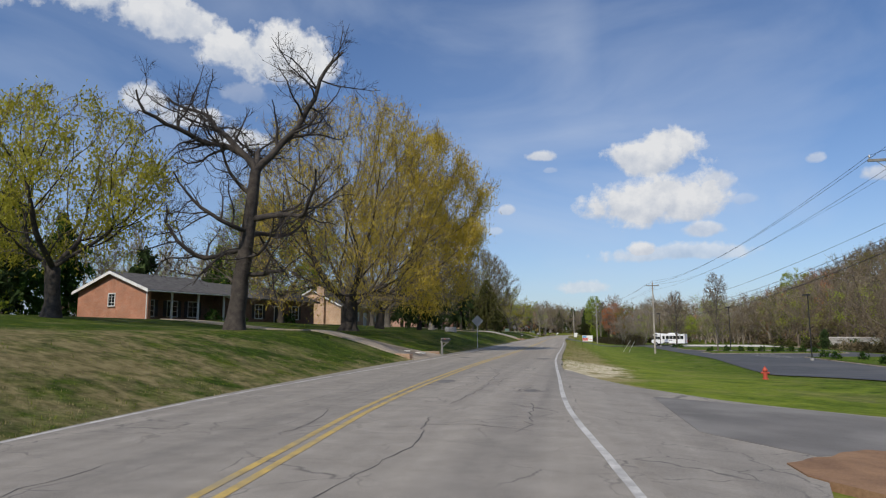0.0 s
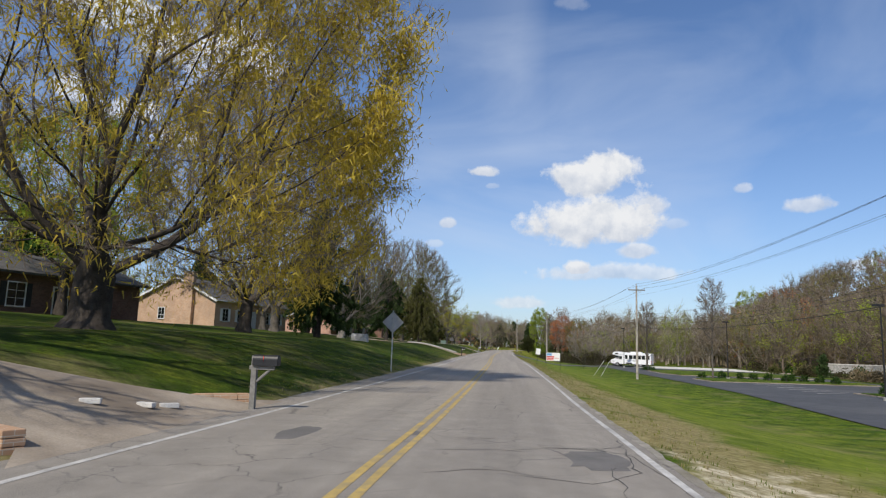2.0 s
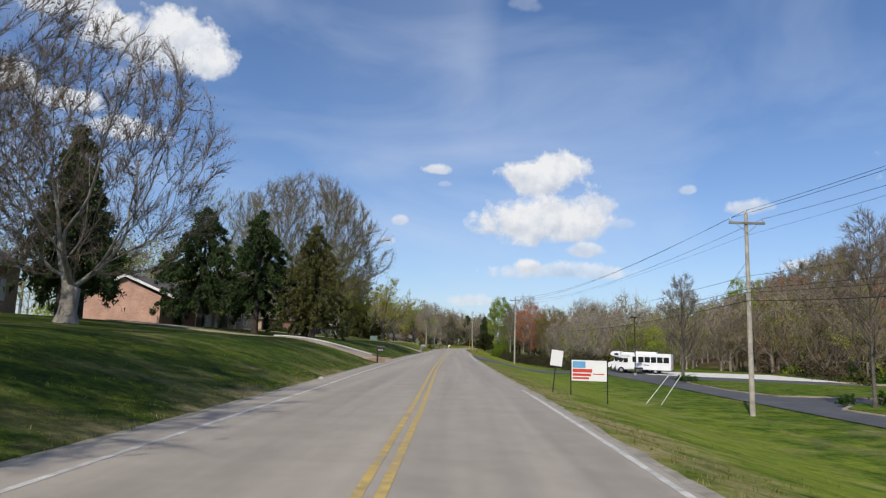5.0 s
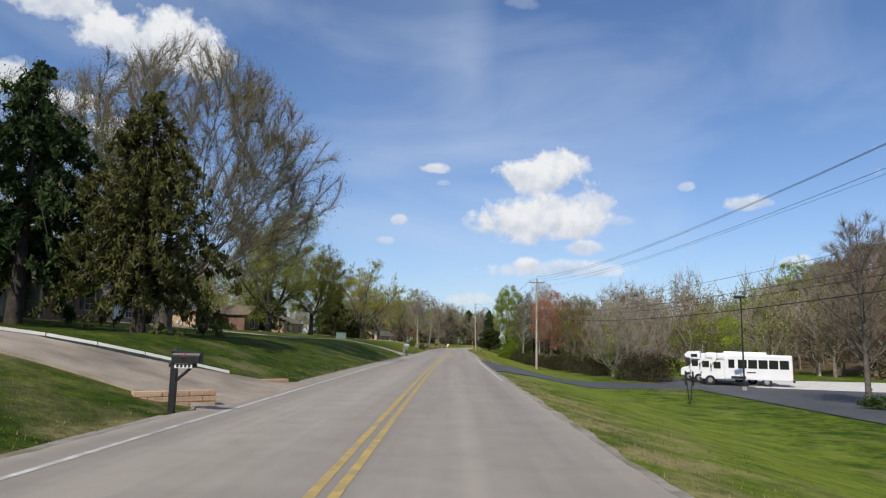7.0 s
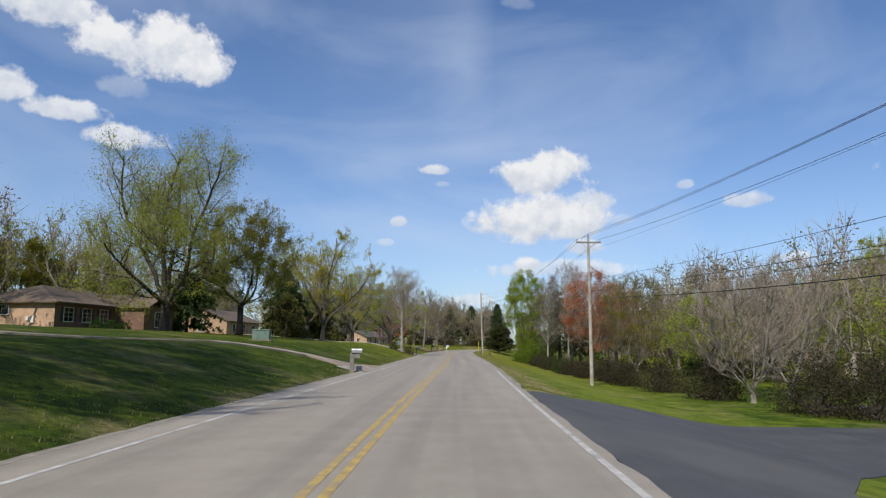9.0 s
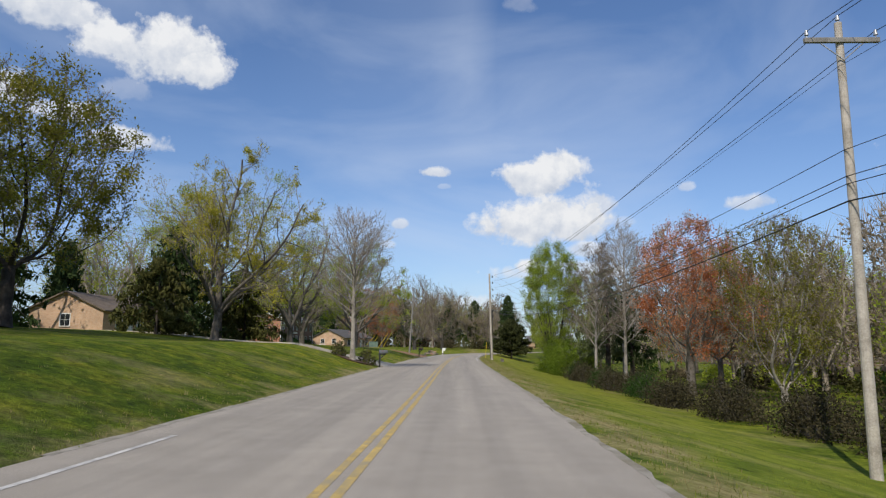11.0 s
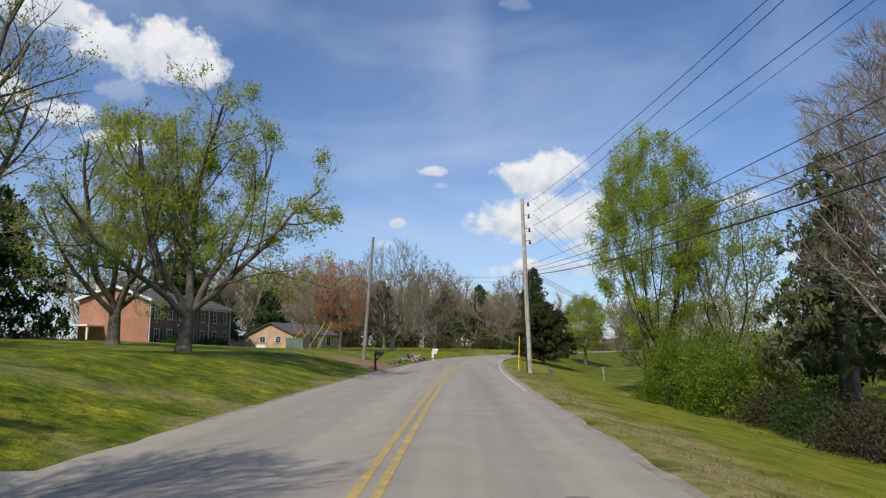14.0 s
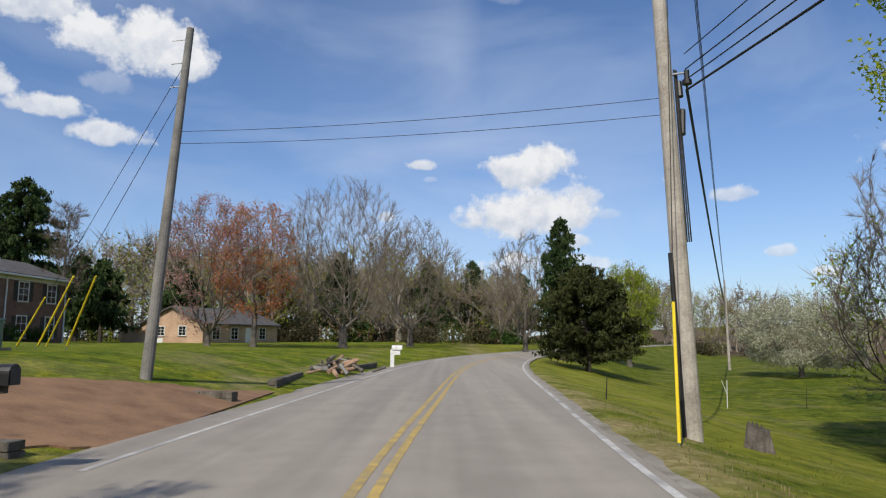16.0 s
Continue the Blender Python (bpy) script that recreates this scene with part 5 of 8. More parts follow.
low_wall((-4.9, 138.2, 0.0), 185, 1.4, 0.28, STONE, "low grey stone wall beside a driveway", 2)


# ---------------------------------------------------------------- utility poles and wires
def utility_pole(place, top, label, wood=POLE_WOOD, arm=True, lean=(0, 0), r=0.15):
    ob = thing("utility_pole", label, "utility pole", place, 0, "utility poles")
    part("pole", rod((0, 0, -0.4), (lean[0], lean[1], top), r, r * 0.62, 14), wood, ob)
    if arm:
        part("crossarm", box(-0.98, 0.98, -0.15, -0.05, top - 0.60, top - 0.47, 0.01), GREY_WOOD, ob)
        for x in (-0.9, 0.9, 0.0):
            z = top - 0.47 if x else top
            part("insulator", joined(rod((x, -0.1 if x else 0, z), (x, -0.1 if x else 0, z + 0.1), 0.02, 0.02, 8), rod((x, -0.1 if x else 0, z + 0.08), (x, -0.1 if x else 0, z + 0.22), 0.055, 0.035, 10)), GREY_METAL, ob)
        for s in (-1, 1):
            part("brace", rod((s * 0.6, -0.1, top - 0.58), (0, -0.14, top - 1.1), 0.018, 0.018, 6), GREY_METAL, ob)
    return ob


def hang(a, b, sag, r, name="overhead_wire", label="thin black overhead wire between the poles"):
    c = bpy.data.curves.new(name, "CURVE")
    c.dimensions, c.bevel_depth, c.bevel_resolution = "3D", r, 1
    s = c.splines.new("POLY")
    n = 24
    s.points.add(n)
    for i in range(n + 1):
        t = i / n
        s.points[i].co = (a[0] + (b[0] - a[0]) * t, a[1] + (b[1] - a[1]) * t, a[2] + (b[2] - a[2]) * t - sag * 4 * t * (1 - t), 1)
    c.materials.append(WIRE)
    return tagged(new(name, c), label, "power line", "overhead wires")


POLES = [(25.0, -72.0, 9.6), (18.6, 1.5, 10.2), (15.9, 73.9, 9.1), (10.35, 156.2, 10.0), (4.5, 226.2, 11.0)]
for x, y, top in POLES[:4]:
    utility_pole((x, y, land(x, y)), top - land(x, y), "tall pale wooden utility pole with a crossarm on the verge")
PC = utility_pole((4.5, 226.2, land(4.5, 226.2)), 11.2, "tall weathered wooden utility pole with stacked insulators", arm=False, lean=(-0.3, 0), r=0.17)
for z in (10.9, 10.1, 9.2, 8.4, 6.5):
    part("bracket", rod((0.08 - 0.027 * z, 0, z), (0.42 - 0.027 * z, -0.05, z + 0.03), 0.025, 0.02, 6), GREY_METAL, PC)
    part("insulator", joined(rod((0.38 - 0.027 * z, -0.05, z - 0.14), (0.38 - 0.027 * z, -0.05, z + 0.06), 0.05, 0.05, 8), rod((0.38 - 0.027 * z, -0.05, z - 0.2), (0.38 - 0.027 * z, -0.05, z - 0.12), 0.085, 0.085, 10)), BLACK_METAL, PC)
part("cable_run", joined(*[rod((0.07 + 0.03 * k, -0.02 * k, 3.4), (-0.01 + 0.03 * k, 0.02 * k, 6.6), 0.014, 0.014, 6) for k in range(3)]), WIRE, PC)
part("riser", rod((-0.17, -0.06, 0.0), (-0.26, -0.06, 3.2), 0.045, 0.045, 8), BLACK_METAL, PC, "dark cable riser up the pole")
part("splice_case", joined(rod((0.12, 0.1, 5.4), (0.18, 0.2, 5.9), 0.06, 0.06, 10), rod((0.1, 0.05, 6.1), (0.1, 0.1, 6.4), 0.06, 0.06, 10)), BLACK_METAL, PC)
PD = utility_pole((-6.55, 229.8, land(-6.55, 229.8)), 8.5, "leaning grey wooden utility pole on the lawn", GREY_WOOD, False, (0.55, 0.2), 0.14)
for z in (8.2, 7.6, 7.0):
    part("bracket", rod((0.1, 0.25, z), (0.55, 0.25, z + 0.05), 0.015, 0.015, 6), GREY_METAL, PD)
utility_pole((30.0, 285.0, land(30, 285)), 9.5, "tall wooden utility pole in the field beyond", arm=False)
for i in range(len(POLES) - 1):
    (x0, y0, z0), (x1, y1, z1) = POLES[i], POLES[i + 1]
    last = i == 3
    for k, off in enumerate((-0.9, 0.0, 0.9)):
        za, zb = z0 + (0.2 if off == 0 else -0.27), z1 + (0.2 if off == 0 else -0.27)
        tip = (x1 + 0.4, y1, (10.0, 10.8, 9.1)[k]) if last else (x1 + off, y1, zb)
        hang((x0 + off, y0, za), tip, 1.4, 0.010)
    for k, dz in enumerate((1.25, 3.5, 4.2, 4.4, 4.85)):
        hang((x0 - 0.12, y0, z0 - dz), (x1 + (0.2 if last else -0.12), y1, (7.7, 6.6, 6.3, 6.1, 5.9)[k] if last else z1 - dz), 0.9 + 0.12 * k, (0.006, 0.010, 0.012, 0.012, 0.020)[k])
for k in range(3):
    hang((4.9, 226.2, 10.7 - 0.85 * k), (30, 285, 7.5 - 0.3 * k), 1.0, 0.009)
    hang((4.7, 226.2, 6.2 - 0.15 * k), (30, 285, 5.2 - 0.25 * k), 0.9, 0.014)
for k in range(2):
    hang((4.4, 226.2, 5.45 + 0.32 * k), (-6.15, 230.0, 6.1 + 0.3 * k), 0.12, 0.006, "service_wire", "thin service wire across the road")
hang((-6.0, 230.0, 8.3), (-13.5, 236, land(-13.5, 236) + 0.1), 0.0, 0.008, "guy_wire", "thin steel guy wire down to the lawn")
hang((-6.0, 230.0, 7.6), (-11.0, 233, land(-11, 233) + 0.1), 0.0, 0.008, "guy_wire", "thin steel guy wire down to the lawn")


def guy_guard(foot, head, label):
    ob = thing("guy_guard", label, "guy guard", foot, 0, "guy wire guards")
    d = Vector(head) - Vector(foot)
    part("sleeve", rod(d * 0.06, d, 0.026, 0.024, 8), CLOTH if "pale" in label else YELLOW_PLASTIC, ob)
    part("anchor_rod", rod(-0.05 * d, d * 0.1, 0.012, 0.012, 6), GREY_METAL, ob)
    return ob


for fx, fy in ((-13.6, 236.0), (-13.0, 236.6), (-11.2, 233.2), (-10.6, 233.6)):
    z = land(fx, fy)
    top = Vector((-6.0, 230.0, 8.4))
    foot = Vector((fx, fy, z))
    guy_guard(foot, foot + (top - foot).normalized() * 2.6, "yellow plastic guard on a slanting guy wire")
z = land(4.05, 225.3)
guy_guard((3.6, 224.3, z), (3.72, 224.6, z + 2.15), "bright yellow plastic guard on a guy wire beside the pole")
hang((3.72, 224.6, z + 2.15), (4.45, 226.1, 9.2), 0.0, 0.008, "guy_wire", "thin steel guy wire up to the pole")
for fx in (11.4, 12.3):
    z = land(fx, 78.2)
    guy_guard((fx, 78.2, z), (fx + (15.9 - fx) * 0.25, 77.1, z + 1.9), "pale plastic guard on a guy wire beside the verge")
    hang((fx, 78.2, z), (15.9, 73.9, 6.5), 0.0, 0.005, "guy_wire", "pale guy wire from the pole to the verge")


# ---------------------------------------------------------------- mailboxes, signs and small street things
def mailbox(place, turn, label, post, body, style=0):
    """A post with a horizontal arm and a round-topped box; the box points at the road along its own +x."""
    ob = thing("mailbox", label, "mailbox", place, turn, "mailboxes")
    part("post", box(-0.055, 0.055, -0.055, 0.055, -0.3, 1.12 if style != 2 else 0.95, 0.008), post, ob)
    if style == 1:
        part("finial", joined(box(-0.07, 0.07, -0.07, 0.07, 1.12, 1.15, 0.006), rod((0, 0, 1.15), (0, 0, 1.24), 0.045, 0.015, 10)), body, ob)
    if style == 2:
        part("post_casing", box(-0.10, 0.10, -0.085, 0.085, -0.3, 0.84, 0.012), post, ob)
        part("support_panel", box(-0.08, 0.40, -0.06, 0.06, 0.66, 0.845, 0.01), post, ob)
    part("arm", box(-0.1, 0.42, -0.04, 0.04, 0.84, 0.92, 0.008), post, ob)
    part("brace", rod((0.05, 0, 0.6), (0.32, 0, 0.84), 0.03, 0.03, 6), post, ob)
    bm = bmesh.new()
    ring = [(-0.1, 0.0), (0.1, 0.0), (0.1, 0.12)] + [(0.1 * math.cos(a), 0.12 + 0.1 * math.sin(a)) for a in np.linspace(0.3, 2.84, 7)] + [(-0.1, 0.12)]
    ends = []
    for x in (-0.02, 0.50):
        ends.append([bm.verts.new((x, yy_, 0.925 + zz_)) for yy_, zz_ in ring])
    k = len(ring)
    for i in range(k):
        bm.faces.new((ends[0][i], ends[0][(i + 1) % k], ends[1][(i + 1) % k], ends[1][i]))
    bm.faces.new(ends[0][::-1])
    bm.faces.new(ends[1])
    bmesh.ops.recalc_face_normals(bm, faces=bm.faces[:])
    b = part("box", bm, body, ob)
    part("door", box(0.50, 0.512, -0.08, 0.08, 0.935, 1.09, 0.004), body, b)
    part("flag", box(0.2, 0.215, -0.10, -0.088, 1.0, 1.12, 0.002), RED_PAINT, b)
    return ob


def ground(x, y):
    return (x, y, land(x, y))


mailbox(ground(-4.6, 6.9), 0, "dark metal mailbox on a pale wooden post", GREY_WOOD, BLACK_METAL)
m1 = mailbox(ground(-5.35, 82.6), 0, "black mailbox on a stout black post with a finial", BLACK_METAL, BLACK_METAL, 1)
part("number_plate", box(0.02, 0.36, -0.062, -0.056, 0.83, 0.92), WHITE, m1, "white plate with dark bars")
for k in range(4):
    part("bar", box(0.06 + k * 0.075, 0.10 + k * 0.075, -0.067, -0.063, 0.845, 0.905), BLACK_METAL, m1)
mailbox(ground(-5.3, 137.4), 0, "grey metal mailbox on a thick grey post", GREY_WOOD, GREY_METAL, 2)
mailbox(ground(-5.0, 183.6), 0, "grey mailbox on a dark post", BLACK_METAL, DULL_METAL, 1)
mailbox(ground(-4.7, 221.6), 0, "dark mailbox on a dark post", DARK_BARK, BLACK_METAL)
mailbox(ground(-2.5, 249.0), 0, "white mailbox on a white post", WHITE, WHITE, 2)

sg = thing("road_sign", "diamond road sign seen from its bare grey metal back", "road sign", ground(-5.05, 25.9))
part("post", box(-0.03, 0.03, -0.012, 0.012, -0.4, 2.95, 0.004), GREY_METAL, sg)
bm = box(-0.375, 0.375, 0.018, 0.023, -0.375, 0.375, 0.0)
bmesh.ops.rotate(bm, verts=bm.verts[:], matrix=Matrix.Rotation(radians(45), 3, "Y"))
bmesh.ops.translate(bm, verts=bm.verts[:], vec=(0, 0, 2.38))
part("plate", bm, SIGN_BACK, sg, "grey metal sign back")

bn = thing("banner", "white vinyl banner with blue and red print on posts", "banner", ground(5.55, 65.6), -6)
part("sheet", box(-0.72, 0.72, -0.006, 0.006, 0.75, 1.6, 0.0), CLOTH, bn)
for i, (m, z0, z1, x1) in enumerate(((BLUE_PAINT, 1.28, 1.55, -0.15), (RED_PAINT, 1.1, 1.24, 0.12), (RED_PAINT, 0.95, 1.05, 0.08), (RED_PAINT, 0.82, 0.90, 0.0))):
    part("print", box(-0.68, x1, -0.011, -0.008, z0, z1), m, bn)
part("print", box(0.16, 0.62, -0.011, -0.008, 1.02, 1.06), RED_PAINT, bn)
for x in (-0.75, 0.75):
    part("post", rod((x, 0, -0.3), (x, 0, 1.65), 0.025, 0.025, 8), BLACK_METAL, bn)
ss = thing("small_sign", "small white sign on a dark post at the verge", "sign", ground(3.8, 63.4), 4)
part("post", rod((-0.12, 0, -0.3), (0.08, 0, 1.55), 0.022, 0.022, 8), BLACK_METAL, ss)
pl = box(-0.23, 0.23, -0.045, -0.03, -0.3, 0.3, 0.004)
bmesh.ops.rotate(pl, verts=pl.verts[:], matrix=Matrix.Rotation(radians(7), 3, "Y"))
bmesh.ops.translate(pl, verts=pl.verts[:], vec=(0.06, 0, 1.33))
part("plate", pl, CLOTH, ss)
sp = thing("folding_sign", "thin dark double sign on two spread posts beside the drive", "sign", ground(13.9, 110.2), 80)
for s in (-1, 1):
    part("post", rod((0, 0, -0.3), (0, s * 0.22, 1.95), 0.03, 0.03, 8), BLACK_METAL, sp)
    part("plate", box(-0.3, 0.3, s * 0.2 - 0.012, s * 0.2 + 0.012, 1.1, 1.9, 0.004), BLACK_METAL, sp)

hy = thing("fire_hydrant", "red iron fire hydrant standing on the grass verge", "fire hydrant", ground(11.8, -0.7))
hy.scale = (0.78, 0.78, 0.78)
part("barrel", joined(rod((0, 0, -0.05), (0, 0, 0.06), 0.17, 0.17, 14), rod((0, 0, 0.05), (0, 0, 0.52), 0.12, 0.11, 14), rod((0, 0, 0.50), (0, 0, 0.56), 0.16, 0.16, 14)), RED_IRON, hy)
part("bonnet", joined(rod((0, 0, 0.56), (0, 0, 0.70), 0.13, 0.06, 14), rod((0, 0, 0.70), (0, 0, 0.77), 0.03, 0.03, 5)), RED_IRON, hy)
for a in (0, 90, 180):
    c, s = math.cos(radians(a)), math.sin(radians(a))
    part("nozzle_cap", joined(rod((0, 0, 0.38), (0.19 * c, 0.19 * s, 0.38), 0.06, 0.06, 10), rod((0.18 * c, 0.18 * s, 0.38), (0.22 * c, 0.22 * s, 0.38), 0.075, 0.07, 8)), RED_IRON, hy)

for x, y in ((-14.4, 152.5), (-11.6, 231.0)):
    gbx = thing("utility_cabinet", "squat green steel utility cabinet on the lawn", "utility cabinet", ground(x, y), 8, "utility cabinets")
    part("pad", box(-0.75, 0.75, -0.7, 0.7, -0.15, 0.06, 0.01), CONCRETE, gbx)
    part("body", box(-0.6, 0.6, -0.55, 0.55, 0.06, 0.72, 0.03), GREEN_BOX, gbx)
    part("lid", box(-0.63, 0.63, -0.58, 0.58, 0.72, 0.80, 0.03), GREEN_BOX, gbx)


def lamp_post(x, y, high, label):
    ob = thing("car_park_lamp", label, "lamp post", (x, y, land(x, y) + 0.05), 0, "car park lamps")
    part("footing", rod((0, 0, -0.3), (0, 0, 0.3), 0.2, 0.2, 14), STONE, ob)
    part("pole", rod((0, 0, 0.25), (0, 0, high), 0.07, 0.055, 10), BLACK_METAL, ob)
    part("head", box(-0.55, 0.25, -0.16, 0.16, high - 0.06, high + 0.12, 0.02), BLACK_METAL, ob)
    return ob


lamp_post(23.1, 124.2, 7.4, "dark square-headed lamp post at the car park")
lamp_post(30.0, 49.0, 7.4, "dark square-headed lamp post at the car park")
lamp_post(28.5, 81.2, 7.2, "dark square-headed lamp post at the car park")

# kerbed islands of the car park
for pts_, nm in ((((24, 73), (44, 76), (45, 82), (27, 84), (23.5, 79)), "island"), (((25, 90), (44, 92), (45, 112), (27, 114), (24, 108), (23.5, 96)), "island"), (((31, 30), (46, 30), (46, 60), (32, 58)), "island")):
    ob = thing("kerb_island", "grassy island with a pale concrete kerb in the car park", "kerb island", (0, 0, 0), 0, "car park islands")
    zz = land(35, pts_[0][1] + 4)
    part("kerb", prism(pts_, zz - 0.2, zz + 0.13), CONCRETE, ob)
    cxx, cyy = sum(p[0] for p in pts_) / len(pts_), sum(p[1] for p in pts_) / len(pts_)
    part("turf", prism([(cxx + (px_ - cxx) * 0.96, cyy + (py_ - cyy) * 0.94) for px_, py_ in pts_], zz, zz + 0.19), GRASS, ob)

rk = bmesh.new()
bmesh.ops.create_icosphere(rk, subdivisions=3, radius=1)
for v in rk.verts:
    k = 1 + 0.25 * noise.noise(v.co * 1.7)
    v.co = Vector((max(-0.75, min(0.8, v.co.x * k)) * 0.9, v.co.y * k * 0.55, max(-0.3, min(0.75, v.co.z * k)) * 0.75))
rk_ob = thing("boulder", "pale grey squared boulder on the lawn", "rock", ground(-11.1, 45.7), 15)
part("stone", rk, STONE, rk_ob)
sm = bmesh.new()
bmesh.ops.create_icosphere(sm, subdivisions=2, radius=0.14)
part("stone", sm, STONE, thing("small_stone", "small pale stone at the edge of the road", "rock", ground(-4.95, 62.0)))

stp = thing("tree_stump", "grey split tree stump with a slanting top", "tree stump", ground(5.85, 226.8), 20)
bm = rod((0, 0, -0.06), (0.07, 0.03, 0.40), 0.25, 0.18, 16)
bmesh.ops.subdivide_edges(bm, edges=bm.edges[:], cuts=3)
for v in bm.verts:
    turn_ = math.atan2(v.co.y, v.co.x)
    k = 1 + 0.12 * math.sin(5 * turn_) + 0.06 * math.sin(11 * turn_ + 6 * v.co.z) + 0.25 * max(0.0, 0.12 - v.co.z)
    v.co = Vector((v.co.x * k, v.co.y * k, v.co.z - (0.55 * v.co.x + 0.04 * math.sin(9 * turn_)) * smooth(0.2, 0.4, v.co.z)))
part("wood", bm, BARK, stp)


# ---------------------------------------------------------------- buses
def bus(place, turn, label):
    """A white cutaway shuttle bus, nose along its own -x."""
    ob = thing("shuttle_bus", label, "bus", place, turn, "parked buses")
    part("body", box(-1.9, 3.6, -1.15, 1.15, 0.55, 2.75, 0.12), WHITE_BODY, ob)
    cab = bmesh.new()
    prof = [(-1.9, 0.5), (-1.9, 2.35), (-2.45, 2.25), (-3.0, 1.45), (-3.75, 1.25), (-3.85, 0.5)]
    e = [[cab.verts.new((x, y, z)) for x, z in prof] for y in (-1.0, 1.0)]
    k = len(prof)
    for i in range(k):
        cab.faces.new((e[0][i], e[0][(i + 1) % k], e[1][(i + 1) % k], e[1][i]))
    cab.faces.new(e[0])
    cab.faces.new(e[1][::-1])
    bmesh.ops.recalc_face_normals(cab, faces=cab.faces[:])
    bmesh.ops.bevel(cab, geom=cab.edges[:], offset=0.06, segments=2, affect="EDGES")
    part("cab", cab, WHITE_BODY, ob)
    part("roof_unit", box(0.2, 1.6, -0.6, 0.6, 2.74, 2.98, 0.06), WHITE_BODY, ob, "white air-conditioning unit")
    part("roof_cap", box(-2.5, -1.5, -1.1, 1.1, 2.30, 2.85, 0.15), WHITE_BODY, ob)
    ws = bmesh.new()
    ws.faces.new([ws.verts.new(p) for p in ((-2.52, -0.88, 2.17), (-2.98, -0.88, 1.52), (-2.98, 0.88, 1.52), (-2.52, 0.88, 2.17))])
    bmesh.ops.solidify(ws, geom=ws.faces[:], thickness=0.03)
    bmesh.ops.translate(ws, verts=ws.verts[:], vec=(-0.03, 0, 0.03))
    part("windscreen", ws, GLASS, ob)
    for s in (-1, 1):
        for i in range(6):
            x0 = -1.55 + i * 0.83
            if i == 0:
                x0, wd = -1.5, 0.5
            else:
                wd = 0.72
            part("window", box(x0, x0 + wd, s * 1.155 - 0.012, s * 1.155 + 0.012, 1.55, 2.3, 0.01), GLASS, ob)
        part("cab_window", box(-2.75, -2.15, s * 1.005 - 0.012, s * 1.005 + 0.012, 1.45, 2.05, 0.01), GLASS, ob)
        part("mirror", box(-3.0, -2.9, s * 1.25 - 0.1, s * 1.25 + 0.1, 1.5, 1.9, 0.03), BLACK_METAL, ob)
        part("skirt_vent", box(-1.3, -0.1, s * 1.155 - 0.01, s * 1.155 + 0.01, 0.62, 0.85, 0.005), BLACK_METAL, ob)
        part("lettering", box(0.0, 0.7, s * 1.155 - 0.008, s * 1.155 + 0.008, 1.15, 1.25), BLACK_METAL, ob)
        for x in (-3.05, 1.55):
            wh = part("wheel", joined(rod((x, s * 0.82, 0.42), (x, s * 1.1, 0.42), 0.42, 0.42, 20)), RUBBER, ob)
            part("rim", rod((x, s * 1.09, 0.42), (x, s * 1.12, 0.42), 0.22, 0.2, 14), GREY_METAL, wh)
        part("headlight", box(-3.9, -3.84, s * 0.75 - 0.15, s * 0.75 + 0.15, 0.85, 1.08, 0.02), GREY_METAL, ob)
        part("tail_light", box(3.59, 3.63, s * 1.0 - 0.06, s * 1.0 + 0.06, 0.9, 1.3, 0.01), RED_PAINT, ob)
    part("grille", box(-3.90, -3.83, -0.62, 0.62, 0.66, 1.14, 0.02), BLACK_METAL, ob)
    part("bumper", box(-3.98, -3.8, -1.0, 1.0, 0.42, 0.62, 0.03), BLACK_METAL, ob)
    part("rear_bumper", box(3.58, 3.75, -1.05, 1.05, 0.45, 0.62, 0.03), BLACK_METAL, ob)
    return ob


def camper(place, turn, label):
    """A white camper van with a sleeping berth that overhangs the cab, nose along its own -x."""
    ob = bus(place, turn, label)
    ob.name = "camper_van"
    for kid in list(ob.children):
        if kid.name.split(".")[0] in ("roof_cap", "window", "lettering"):
            for grandkid in kid.children:
                bpy.data.objects.remove(grandkid)
            bpy.data.objects.remove(kid)
    berth = bmesh.new()
    prof = [(-1.95, 2.1), (-1.95, 2.95), (-3.1, 2.9), (-3.45, 2.55), (-3.35, 2.3), (-2.6, 2.12)]
    e = [[berth.verts.new((x, y, z)) for x, z in prof] for y in (-1.14, 1.14)]
    k = len(prof)
    for i in range(k):
        berth.faces.new((e[0][i], e[0][(i + 1) % k], e[1][(i + 1) % k], e[1][i]))
    berth.faces.new(e[0])
    berth.faces.new(e[1][::-1])
    bmesh.ops.recalc_face_normals(berth, faces=berth.faces[:])
    bmesh.ops.bevel(berth, geom=berth.edges[:], offset=0.07, segments=2, affect="EDGES")
    b = part("overcab_berth", berth, WHITE_BODY, ob)
    part("berth_window", box(-3.44, -3.36, -0.75, 0.75, 2.40, 2.62, 0.01), GLASS, b)
    for s in (-1, 1):
        part("berth_window", box(-2.8, -2.2, s * 1.145 - 0.012, s * 1.145 + 0.012, 2.35, 2.65, 0.01), GLASS, b)
        part("window", box(-1.2, -0.3, s * 1.155 - 0.012, s * 1.155 + 0.012, 1.5, 2.1, 0.01), GLASS, ob)
        part("window", box(1.2, 2.2, s * 1.155 - 0.012, s * 1.155 + 0.012, 1.5, 2.1, 0.01), GLASS, ob)
        part("stripe", box(-1.8, 3.5, s * 1.155 - 0.008, s * 1.155 + 0.008, 1.12, 1.22), GREY_METAL, ob)
    return ob


bus((26.2, 130.7, land(26, 130.7) + 0.075), -25, "white shuttle bus with dark side windows parked on the lot")
bus((26.4, 134.0, land(26, 134) + 0.075), -25, "white shuttle bus parked beside another bus")
camper((26.6, 137.4, land(26, 137.4) + 0.075), -25, "white camper-style bus parked behind the others")


